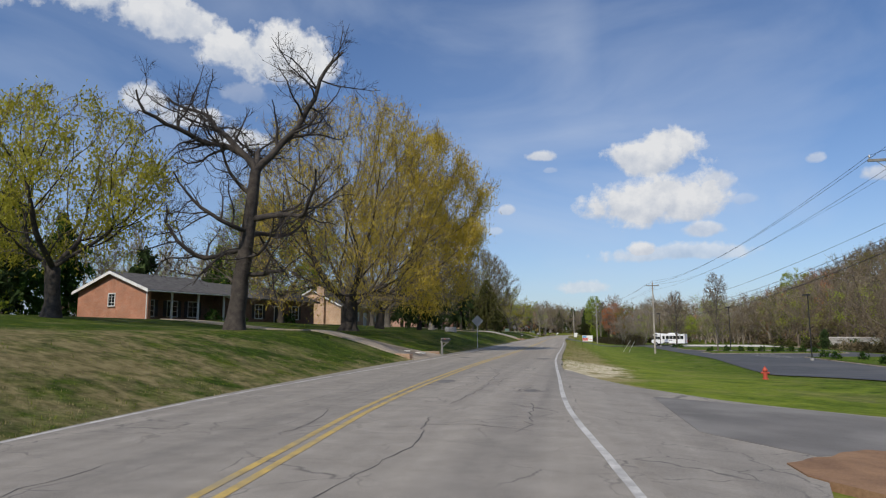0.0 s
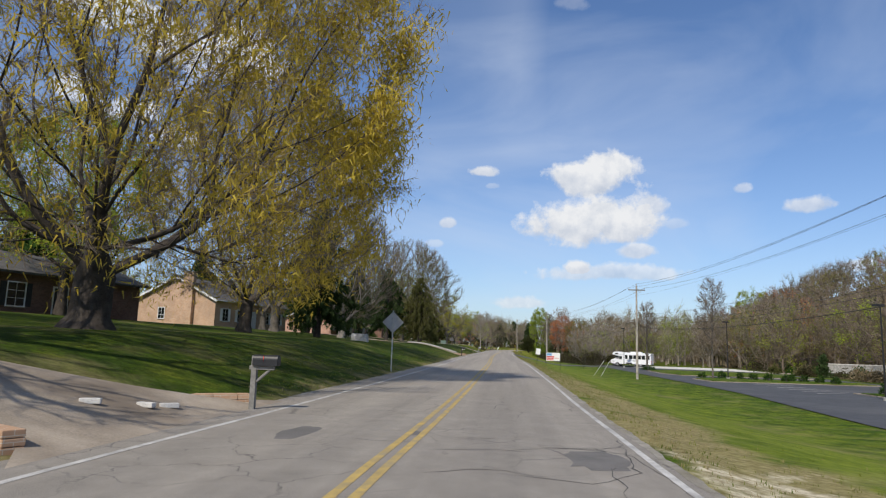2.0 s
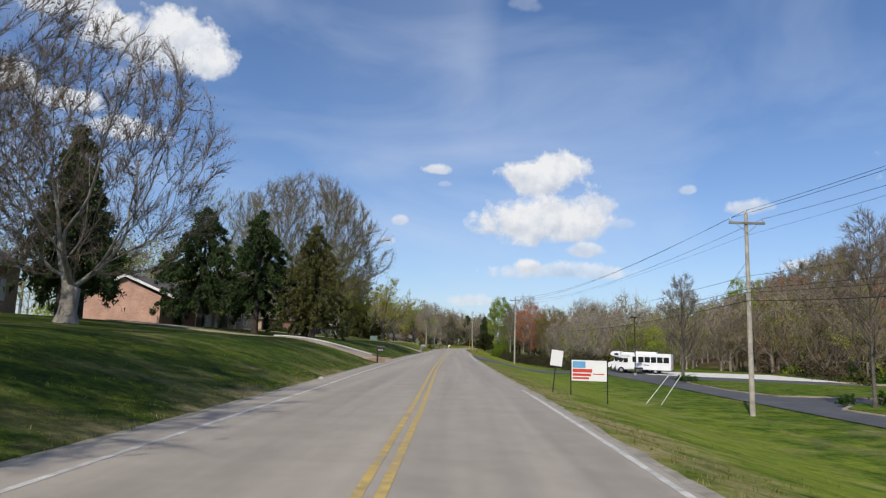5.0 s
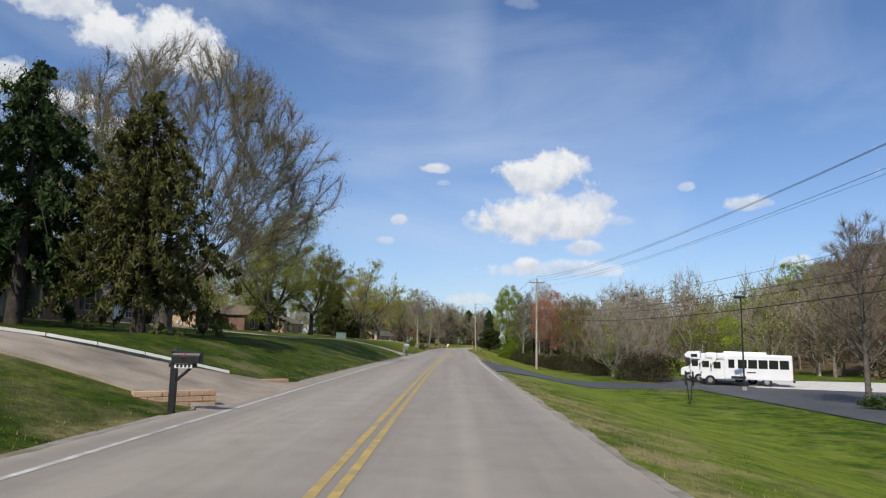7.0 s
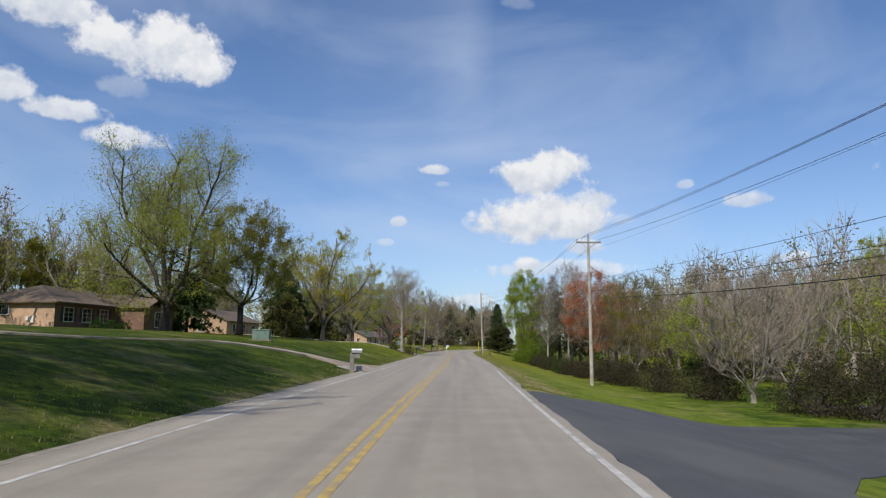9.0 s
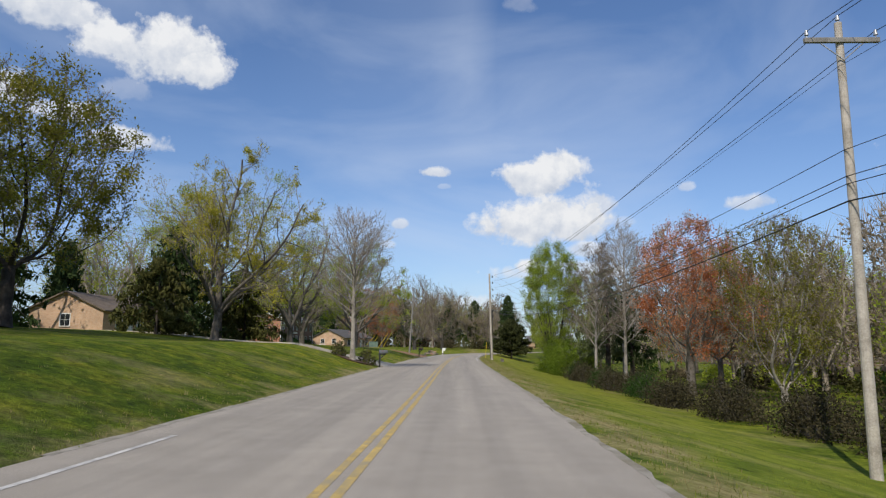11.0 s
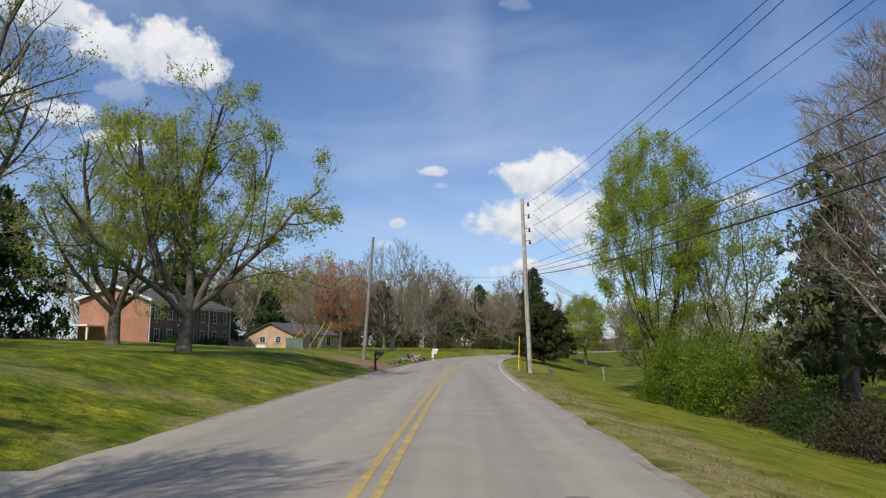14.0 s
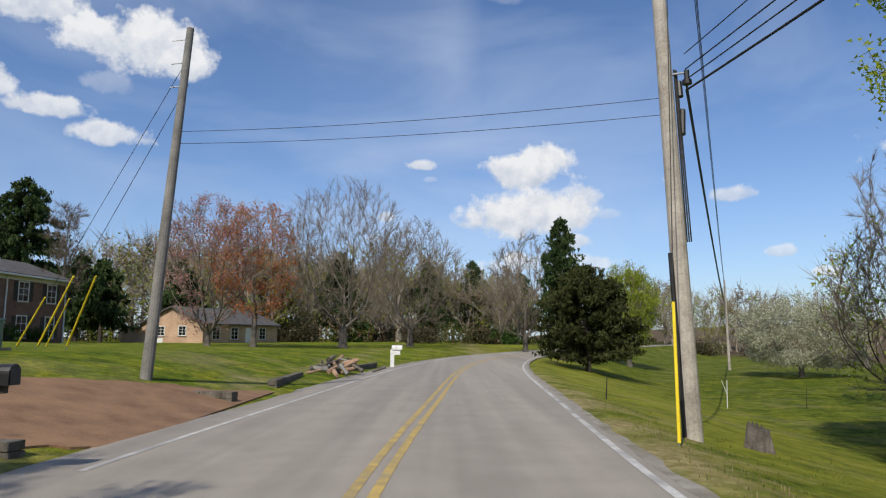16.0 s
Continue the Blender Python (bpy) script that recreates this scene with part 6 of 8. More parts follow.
# low concrete wall far across the car park
cw = thing("concrete_wall", "long low grey concrete wall beyond the car park", "wall", (51.5, 106.0, land(51.5, 106)), -22)
part("panel", box(0, 24, -0.2, 0.2, 0.75, 2.1, 0.03), STONE, cw)
part("coping", box(-0.1, 24.1, -0.28, 0.28, 2.1, 2.25, 0.02), PALE_CONCRETE, cw)
for k in range(7):
    part("pier", box(k * 3.9, k * 3.9 + 0.5, -0.25, 0.25, -1.0, 0.75, 0.02), PALE_CONCRETE, cw)
# painted parking bays
for k in range(6):
    by = 56.0 + k * 2.9
    bl = thing("bay_line", "faded white line of a parking bay", "parking line", (28.0, by, land(30.5, by + 1.9) + 0.062), 37, "parking bay lines")
    part("paint", box(0, 5.0, -0.05, 0.05, -0.008, 0.0), WHITE_PAINT, bl)

# stakes and sticks in the grass at the bend
for x, y, h_, m_, lb in ((13.4, 246.2, 1.3, WHITE, "pale forked stick standing in the grass"), (17.2, 246.4, 0.95, BLACK_METAL, "thin dark stake standing in the grass"), (4.7, 233.3, 0.6, BLACK_METAL, "short dark stake beside the road")):
    sk = thing("stake", lb, "stake", ground(x, y), 0, "stakes in the grass")
    part("shaft", rod((0, 0, -0.2), (0.06, 0, h_), 0.02, 0.014, 6), m_, sk)
    if m_ is WHITE:
        part("fork", rod((0.03, 0, h_ * 0.5), (-0.2, 0, h_), 0.016, 0.01, 6), m_, sk)
# pale concrete edging along a driveway
ke = thing("driveway_kerb", "pale concrete edging along a driveway", "kerb", (0, 0, 0))
for k in range(7):
    x0, x1 = -6.6 - k * 0.9, -7.48 - k * 0.9
    y0, y1 = (89.3, 86.2)[0] + (x0 + 6.6) * 0.85, 89.3 + (x1 + 6.6) * 0.85
    a_, b_ = Vector((x0, y0, land(x0, y0) + 0.08)), Vector((x1, y1, land(x1, y1) + 0.08))
    part("slab", rod(a_, b_, 0.08, 0.08, 4), PALE_CONCRETE, ke)

for x, y, a in ((-6.0, 3.7, 20), (-5.56, 4.58, -10), (-5.38, 5.02, 35)):
    st = thing("pale_stone", "small pale broken block lying on a driveway", "rock", (x, y, land(x, y) + 0.06), a, "blocks on the driveway")
    part("stone", box(-0.16, 0.16, -0.06, 0.06, 0.0, 0.09, 0.02), PALE_CONCRETE, st)


# ---------------------------------------------------------------- houses
def gable_roof(x0, x1, y0, y1, eave, ridge, over=0.35, thick=0.14, hip=0.0):
    """Roof slabs with their thickness; the ridge runs along x. hip: how far the ridge ends are drawn in."""
    ym = (y0 + y1) / 2
    a, b, c, d = x0 - over, x1 + over, y0 - over, y1 + over
    slope = (ridge - eave) / (ym - y0)
    low = eave - over * slope
    r0, r1 = (a + hip, b - hip)
    bm = bmesh.new()
    for dz in (0.0, thick):
        vs = [bm.verts.new(p) for p in ((a, c, low + dz), (b, c, low + dz), (b, d, low + dz), (a, d, low + dz), (r0, ym, ridge + dz), (r1, ym, ridge + dz))]
        q = [(0, 1, 5, 4), (2, 3, 4, 5)] + ([(1, 2, 5), (3, 0, 4)] if hip else [])
        for f in q:
            bm.faces.new([vs[i] for i in (f if dz else f[::-1])])
        if dz == 0:
            first = vs
    rim = [0, 1, 5, 2, 3, 4] if not hip else [0, 1, 2, 3]
    for i in range(len(rim)):
        p, q_ = rim[i], rim[(i + 1) % len(rim)]
        bm.faces.new((first[p], first[q_], vs[q_], vs[p]))
    bmesh.ops.recalc_face_normals(bm, faces=bm.faces[:])
    return bm


def wall_shell(x0, x1, y0, y1, z0, eave, ridge=None):
    """Closed wall body, with gables up to the ridge where one is given."""
    bm = bmesh.new()
    ym = (y0 + y1) / 2
    prof = [(y0, z0), (y1, z0), (y1, eave)] + ([(ym, ridge)] if ridge else []) + [(y0, eave)]
    e = [[bm.verts.new((x, y, z)) for y, z in prof] for x in (x0, x1)]
    k = len(prof)
    for i in range(k):
        bm.faces.new((e[0][i], e[0][(i + 1) % k], e[1][(i + 1) % k], e[1][i]))
    bm.faces.new(e[0][::-1])
    bm.faces.new(e[1])
    bmesh.ops.recalc_face_normals(bm, faces=bm.faces[:])
    return bm


def window(parent, side, at, z, wide, high, plane, shutters=None, panes=(2, 3), sill=True):
    """A sash window on a wall: side is the axis the wall faces (-x, +x, -y, +y)."""
    sgn = -1 if side[0] == "-" else 1
    ax = side[1]

    def slab(u0, u1, z0, z1, out0, out1):
        lo, hi = sorted((plane + sgn * out0, plane + sgn * out1))
        return box(lo, hi, u0, u1, z0, z1) if ax == "x" else box(u0, u1, lo, hi, z0, z1)
    fr = 0.07
    wob = part("window", joined(slab(at - wide / 2 - fr, at + wide / 2 + fr, z + high, z + high + fr, 0.0, 0.05), slab(at - wide / 2 - fr, at + wide / 2 + fr, z - fr, z, 0.0, 0.05),
                                slab(at - wide / 2 - fr, at - wide / 2, z, z + high, 0.0, 0.05), slab(at + wide / 2, at + wide / 2 + fr, z, z + high, 0.0, 0.05)), WHITE, parent)
    part("pane", slab(at - wide / 2, at + wide / 2, z, z + high, 0.0, 0.015), GLASS, wob)
    bars = [slab(at - wide / 2 + wide * (i + 1) / panes[0] - 0.012, at - wide / 2 + wide * (i + 1) / panes[0] + 0.012, z, z + high, 0.015, 0.035) for i in range(panes[0] - 1)]
    bars += [slab(at - wide / 2, at + wide / 2, z + high * (i + 1) / panes[1] - 0.012, z + high * (i + 1) / panes[1] + 0.012, 0.016, 0.034) for i in range(panes[1] - 1)]
    if bars:
        part("glazing_bars", joined(*bars), WHITE, wob)
    if sill:
        part("sill", slab(at - wide / 2 - 0.1, at + wide / 2 + 0.1, z - fr - 0.05, z - fr, 0.0, 0.10), CONCRETE, wob)
    if shutters:
        for s in (-1, 1):
            u = at + s * (wide / 2 + fr + 0.2)
            part("shutter", slab(u - 0.18, u + 0.18, z - 0.03, z + high + 0.03, 0.0, 0.04), shutters, parent)
    return wob


def door(parent, side, at, z, plane, material, wide=0.95, high=2.05):
    sgn = -1 if side[0] == "-" else 1
    lo, hi = sorted((plane, plane + sgn * 0.05))
    args = (lo, hi, at - wide / 2, at + wide / 2, z, z + high) if side[1] == "x" else (at - wide / 2, at + wide / 2, lo, hi, z, z + high)
    d = part("door", box(*args, 0.008), material, parent)
    lo, hi = sorted((plane + sgn * 0.05, plane + sgn * 0.10))
    k = (lo, hi, at + wide * 0.35, at + wide * 0.35 + 0.05, z + 0.95, z + 1.0) if side[1] == "x" else (at + wide * 0.35, at + wide * 0.35 + 0.05, lo, hi, z + 0.95, z + 1.0)
    part("door_handle", box(*k), GREY_METAL, d)
    lo, hi = sorted((plane, plane + sgn * 0.03))
    sur = []
    for u0, u1, z0, z1 in ((at - wide / 2 - 0.1, at - wide / 2, z, z + high + 0.1), (at + wide / 2, at + wide / 2 + 0.1, z, z + high + 0.1), (at - wide / 2, at + wide / 2, z + high, z + high + 0.1)):
        sur.append(box(lo, hi, u0, u1, z0, z1) if side[1] == "x" else box(u0, u1, lo, hi, z0, z1))
    part("door_frame", joined(*sur), WHITE, parent)
    return d


def rake(parent, x, y0, y1, eave, ridge, over=0.35):
    """White barge boards up one gable."""
    ym = (y0 + y1) / 2
    slope = (ridge - eave) / (ym - y0)
    low = eave - over * slope
    for c, s in ((y0 - over, 1), (y1 + over, -1)):
        bm = bmesh.new()
        q = [(c, low - 0.10), (ym, ridge - 0.10), (ym, ridge + 0.15), (c, low + 0.15)]
        e = [[bm.verts.new((xx, y, z)) for y, z in q] for xx in (x - 0.02, x + 0.02)]
        for i in range(4):
            bm.faces.new((e[0][i], e[0][(i + 1) % 4], e[1][(i + 1) % 4], e[1][i]))
        bm.faces.new(e[0][::-1])
        bm.faces.new(e[1])
        bmesh.ops.recalc_face_normals(bm, faces=bm.faces[:])
        part("barge_board", bm, WHITE, parent)


def gutter(parent, x0, x1, y, z):
    part("gutter", box(x0 - 0.3, x1 + 0.3, y - 0.07, y + 0.07, z - 0.14, z - 0.02, 0.02), WHITE, parent)


def chimney(parent, x, y, z0, z1, material, wx=0.9, wy=0.6):
    c = part("chimney", box(x - wx / 2, x + wx / 2, y - wy / 2, y + wy / 2, z0, z1), material, parent)
    part("chimney_cap", box(x - wx / 2 - 0.06, x + wx / 2 + 0.06, y - wy / 2 - 0.06, y + wy / 2 + 0.06, z1, z1 + 0.12, 0.02), CONCRETE, c)


# In each house's own frame x runs along the ridge, away from the driver; the front, facing the road, is -y... so turn = 90 - bearing
def house(label, corner, bearing, deep=0):
    """corner: the near front corner at ground level; bearing of the ridge, degrees clockwise from +y. Local x along the ridge, local +y away from the road."""
    return thing("house", label, "house", corner, 90 - bearing, "houses by the road")


# house with a lit brick gable, behind the great bare tree
h = house("long single-storey red brick house with a grey roof and white trim", (-31.0, 15.6, 2.0), 14)
part("gable_wall", wall_shell(0, 0.3, 0, 8.6, -0.6, 3.0, 4.55), BRICK_RED, h)
# porch wall and wing take darker brick: shade put into their colour
part("wall", wall_shell(0.3, 9.5, 2.0, 8.6, -0.6, 3.0), BRICK_BROWN_AND_SHADED, h)
part("porch_floor", box(0.3, 9.5, 0.0, 2.0, -0.6, 0.05, 0.01), CONCRETE, h)
part("roof", gable_roof(0, 9.5, 0, 8.6, 3.0, 4.55), ROOF_GREY, h)
rake(h, -0.37, 0, 8.6, 3.0, 4.55)
gutter(h, 0, 9.5, -0.36, 2.98)
part("downpipe", rod((-0.04, 0.1, 0), (-0.04, 0.1, 2.8), 0.05, 0.05, 8), WHITE, h)
window(h, "-x", 4.3, 1.75, 0.75, 1.0, 0.0, panes=(2, 4))
part("wing_wall", wall_shell(9.5, 24, 0.8, 8.6, -0.6, 2.9, 4.4), BRICK_BROWN_AND_SHADED, h)
part("wing_roof", gable_roof(9.9, 24, 0.4, 9.0, 2.85, 4.35, 0.3), ROOF_GREY, h)
rake(h, 9.56, 0.4, 9.0, 2.85, 4.35)
for x in (1.8, 4.4, 6.8):
    window(h, "-y", x, 0.9, 1.1, 1.35, 2.0, BLACK_METAL)
for x in (11.2, 14.5, 20.5):
    window(h, "-y", x, 0.9, 1.1, 1.35, 0.8, BLACK_METAL)
door(h, "-y", 17.5, 0.1, 0.8, BLACK_METAL)
part("step", box(16.3, 18.7, -0.6, 0.8, -0.4, 0.1, 0.01), CONCRETE, h)
for x in (2.6, 5.6, 8.8):
    part("porch_post", box(x - 0.07, x + 0.07, 0.05, 0.19, 0.05, 2.95), WHITE, h)

# brick gable with a chimney behind the great yellow tree
h = house("single-storey tan brick house with an outside chimney and white eaves", (-31.8, 64.5, 2.4), 10)
part("wall", wall_shell(0, 16, 0, 10.4, -0.6, 3.2, 5.7), BRICK_TAN, h)
part("roof", gable_roof(0, 16, 0, 10.4, 3.2, 5.7), ROOF_GREY, h)
rake(h, -0.37, 0, 10.4, 3.2, 5.7)
gutter(h, 0, 16, -0.36, 3.18)
chimney(h, -0.25, 3.4, -0.6, 6.2, BRICK_TAN, 0.5, 1.3)
for x in (2, 5, 11, 14):
    window(h, "-y", x, 0.9, 1.1, 1.35, 0.0, WHITE)
door(h, "-y", 8, 0.1, 0.0, WHITE)
window(h, "-x", 7, 1.0, 0.8, 1.2, 0.0)
part("condenser", box(-1.6, -0.7, 7.2, 8.1, -0.6, 0.35, 0.03), GREY_METAL, h, "grey air-conditioning unit")

# long house with white porch posts under the conifers
h = house("long pinkish brick house with a porch of white posts", (-27.5, 98.0, 2.3), 4)
part("wall", wall_shell(0, 20, 0, 8.5, -0.6, 2.7, 4.5), BRICK_PINK, h)
part("roof", gable_roof(0, 20, -1.6, 8.5, 2.5, 4.5), ROOF_GREY, h)
rake(h, -0.37, -1.6, 8.5, 2.5, 4.5)
gutter(h, 0, 20, -1.95, 2.4)
for x in (6.5, 9.0, 11.5, 14.0):
    part("porch_post", box(x - 0.1, x + 0.1, -1.5, -1.3, -0.5, 2.6, 0.01), WHITE, h)
part("porch_floor", box(6, 14.5, -1.7, 0, -0.5, 0.05, 0.01), CONCRETE, h)
for x in (1.5, 4, 8, 13, 16, 18.5):
    window(h, "-y", x, 0.9, 1.1, 1.35, 0.0, BLACK_METAL)
door(h, "-y", 10.3, 0.1, 0.0, WHITE)

# hipped ranch house
h = house("low tan brick ranch house with a brown hipped roof", (-38.0, 165.5, 2.5), 6)
part("wall", wall_shell(0, 15, 0, 9.7, -0.6, 2.75), BRICK_TAN, h)
part("roof", gable_roof(0, 15, 0, 9.7, 2.75, 4.5, 0.5, hip=4.6), ROOF_BROWN, h)
# thin darker sheet and wing: the shade under the eaves, painted as brick
part("shaded_front_skin", box(0.02, 9.2, -0.012, 0.1, -0.6, 2.7), BRICK_BROWN_AND_SHADED, h, "dark brick front with shade put into its colour")
part("front_wing", wall_shell(9.2, 15, -3.4, 0.2, -0.6, 2.75), BRICK_BROWN_AND_SHADED, h)
bm = gable_roof(-3.4 - 0.4, 4.0, -15, -9.2, 2.75, 4.1, 0.4)
bmesh.ops.rotate(bm, verts=bm.verts[:], matrix=Matrix.Rotation(radians(90), 3, "Z"))
part("wing_roof", bm, ROOF_BROWN, h)
window(h, "-x", 5.5, 1.5, 1.4, 0.9, 0.0, panes=(2, 1))
part("meter_box", box(-0.18, 0.0, 2.0, 2.4, 0.7, 1.4, 0.02), WHITE, h)
part("meter_box", box(-0.14, 0.0, 2.6, 2.85, 0.9, 1.3, 0.02), WHITE, h)
for x in (1.9, 4.6, 7.3):
    window(h, "-y", x, 0.9, 1.3, 1.3, 0.0, BLACK_METAL)
window(h, "-y", 12.1, 0.6, 1.6, 1.6, -3.4, panes=(3, 2))
# flat black sheet on the wall stands for the unlit inside of an opening
part("garage_opening_dark", box(-0.02, 0.01, 7.4, 9.0, -0.5, 0.4), BLACK_METAL, h)

# two-storey brick house
h = house("two-storey red brick house with dark shutters and a grey roof", (-27.9, 243.0, 0.9), 3)
part("wall", wall_shell(0, 18.6, 0, 6.6, -0.6, 4.75, 5.95), BRICK_RED, h)
part("roof", gable_roof(0, 18.6, 0, 6.6, 4.75, 5.95), ROOF_GREY, h)
rake(h, -0.37, 0, 6.6, 4.75, 5.95)
gutter(h, 0, 18.6, -0.36, 4.72)
# darker brick sheet over the front; part of its dark is painted shade
part("shaded_front_skin", box(0.02, 18.58, -0.012, 0.1, -0.6, 4.7), BRICK_BROWN_AND_SHADED, h, "dark brick front with shade put into its colour")
part("frieze", box(0.0, 18.6, -0.03, 0.0, 4.35, 4.6), WHITE, h)
for x in (0.1, 12.6, 18.5):
    part("downpipe", rod((x, -0.06, 0), (x, -0.06, 4.6), 0.05, 0.05, 8), WHITE, h)
for x in (1.5, 3.9, 6.3, 8.7, 11.1, 14.2, 17.0):
    window(h, "-y", x, 3.05, 0.9, 1.2, 0.0, BLACK_METAL)
    if abs(x - 6.3) > 0.1:
        window(h, "-y", x, 0.7, 0.9, 1.35, 0.0, BLACK_METAL)
door(h, "-y", 6.3, 0.1, 0.0, WHITE)
part("door_hood", box(5.4, 7.2, -0.6, 0, 2.4, 2.65, 0.03), WHITE, h, "white painted hood over the door")
part("door_step", box(5.5, 7.1, -0.9, 0, -0.5, 0.08, 0.01), CONCRETE, h)
chimney(h, 1.0, 5.2, 4.6, 6.6, WHITE)
part("side_porch_roof", box(-2.4, 0.0, 4.2, 6.9, 2.25, 2.4, 0.02), WHITE, h)
for y in (4.3, 6.7):
    part("porch_post", box(-2.3, -2.16, y - 0.07, y + 0.07, -0.6, 2.25), WHITE, h)

# small tan house at the bend
h = house("small single-storey tan brick house with a dark roof", (-24.5, 282.0, 0.6), 20)
part("wall", wall_shell(0, 13, 0, 8.0, -0.6, 2.5, 4.2), BRICK_TAN, h)
part("roof", gable_roof(0, 13, 0, 8.0, 2.5, 4.2), ROOF_GREY, h)
part("annex_wall", wall_shell(2, 9, 8.0, 13, -0.6, 2.1), BRICK_TAN, h)
part("annex_roof", box(1.7, 9.3, 7.9, 13.4, 2.1, 2.35, 0.03), ROOF_GREY, h)
window(h, "-x", 5.4, 1.3, 0.9, 0.9, 0.0)
window(h, "-x", 2.6, 1.3, 0.9, 0.9, 0.0)
part("stair_rail", box(-1.2, -1.12, 4.0, 5.6, 0.0, 1.0), WHITE, h)
part("landing", box(-1.3, 0.0, 3.8, 5.8, -0.6, 0.1, 0.02), CONCRETE, h)
for x in (2, 5, 10):
    window(h, "-y", x, 0.9, 1.1, 1.2, 0.0)
door(h, "-y", 7.5, 0.0, 0.0, WHITE)


def far_house(place, bearing, wide, deep, wall, roof, label):
    h = house(label, place, bearing)
    part("wall", wall_shell(0, wide, 0, deep, -0.6, 2.6, 4.4), wall, h)
    part("roof", gable_roof(0, wide, 0, deep, 2.6, 4.4), roof, h)
    for k in range(3):
        window(h, "-y", wide * (0.2 + 0.3 * k), 0.9, 1.1, 1.2, 0.0, panes=(2, 2))
    window(h, "-x", deep / 2, 1.0, 1.0, 1.2, 0.0, panes=(2, 2))
    door(h, "-y", wide * 0.35, 0.0, 0.0, WHITE)


far_house((-11.5, 325, 0.6), 60, 12, 8, BRICK_BROWN_AND_SHADED, ROOF_BROWN, "far single-storey brown brick house among trees")
far_house((22.0, 352, 0.4), 95, 14, 8, BRICK_TAN, ROOF_GREY, "far low tan house beyond the bend")
far_house((-34, 130, 2.4), 3, 14, 8, BRICK_TAN, ROOF_BROWN, "single-storey tan brick house behind trees")
far_house((-35.5, 205, 2.2), 3, 14, 8, BRICK_TAN, ROOF_BROWN, "single-storey tan brick house behind dark trees")

wp = thing("woodpile", "heap of split firewood and roots beside the road", "woodpile", ground(-4.1, 241.0))
rng = random.Random(5)
for i in range(44):
    a, l = rng.uniform(0, 3.14), rng.uniform(0.2, 0.65)
    x, y = rng.gauss(0, 0.5), rng.gauss(0, 0.85)
    z = rng.uniform(0.05, max(0.1, 0.62 - 0.35 * math.hypot(x, y * 0.6)))
    c, s = math.cos(a) * l / 2, math.sin(a) * l / 2
    part("log", rod((x - c, y - s, z - rng.uniform(0, 0.16)), (x + c, y + s, z + rng.uniform(0, 0.2)), rng.uniform(0.03, 0.12), rng.uniform(0.03, 0.09), 7), (WOOD_CUT, DARK_BARK, BARK, GREY_WOOD)[i % 4], wp)
for i in range(7):
    a = i * 0.9
    part("root", rod((0.1, 0.9, 0.2), (0.1 + 0.55 * math.cos(a), 0.9 + 0.55 * math.sin(a), 0.35 + 0.25 * math.sin(i * 2.3)), 0.10, 0.02, 7), DARK_BARK, wp)



# ---------------------------------------------------------------- trees beside the road
def at(x, y, dz=-0.05):
    return (x, y, land(x, y) + dz)


tree("willow_tree", "broad tree with drooping yellow-green spring leaves", at(-23.6, -3), 13.0, 12.5, "round", 11, DARK_BARK, L_WILLOW, 20000, 0.09, 0.35, r=0.36, fine=5000, long=2.4)
tree("bare_tree", "great gnarled bare dark tree on the lawn", at(-13.6, -1.9), 16.2, 13.4, "gnarly", 5, DARK_BARK, twig=DARK_BARK, r=0.46, fine=3000, reach=0.45)
tree("yellow_tree", "huge spreading tree with golden spring catkins", at(-13.0, 14.0), 19.0, 19.6, "stems", 21, DARK_BARK, L_YELLOW, 64000, 0.054, 0.4, r=0.60, fine=24000, reach=0.9, push=(0.3, 0.8), long=5.6, n=1500, even=1.6, outer=2.0, clump=0.0, side=(0.09, 0.03))
tree("bare_tree", "tall spreading tree with sparse golden catkins", at(-18.2, 39.8), 19.5, 18.5, "fan", 24, DARK_BARK, L_YELLOW, 20000, 0.066, 0.4, r=0.45, fine=30000, reach=0.9, push=(1.6, -1.5), long=4.0, n=1200)
tree("leafy_tree", "low tree with yellow-green leaves behind the lawn", at(-26.5, 31.5), 14.0, 11.0, "round", 7, DARK_BARK, L_LIME, 30000, 0.10, r=0.28)
tree("bare_tree", "slim dark young tree beside the field", at(14.0, 234.3), 7.5, 5.5, "round", 8, DARK_BARK, L_GREEN, 1500, 0.07, r=0.1, fine=3000)
conifer("conifer", "dark pine standing among bare trees", at(21.5, 222.0), 11.0, 6.5, 152, L_DARK, clear=0.15, droop=0.1, point=1.7, dense=0.7)
tree("bare_tree", "slim pale-barked tree beside a brick house", at(-23.2, 16.9), 12.0, 8.0, "egg", 6, PALE_BARK, L_LIME, 2875, 0.10, r=0.22)
tree("bare_tree", "tall bare tree on the lawn", at(-22.2, 57.0), 20.5, 17.0, "fan", 28, BARK, L_TAN, 8000, 0.075, r=0.42, fine=20000, reach=0.9, push=(1.2, 0), n=1100)
conifer("conifer", "dark dense conifer on the lawn", at(-16.4, 52.0), 12.5, 6.4, 31, L_DARK, clear=0.10, droop=0.4, point=1.5, spray=0.13, lush=9)
tree("bare_tree", "round-crowned bare tree with a boulder near its foot", at(-18.1, 67.8), 15.5, 12.0, "fan", 32, PALE_BARK, L_TAN, 5000, 0.075, r=0.38, fine=14000, reach=0.85, push=(0.7, 0), n=1000)
conifer("conifer", "dark drooping conifer on the lawn", at(-23.4, 97.0), 11.0, 7.0, 33, L_DARK, droop=0.6, clear=0.20, point=2.6, spray=0.12, lush=12)
conifer("conifer", "dark drooping conifer before a brick house", at(-18.2, 96.8), 11.2, 6.6, 34, L_DARK, droop=0.6, clear=0.20, point=2.2, spray=0.12, lush=12)
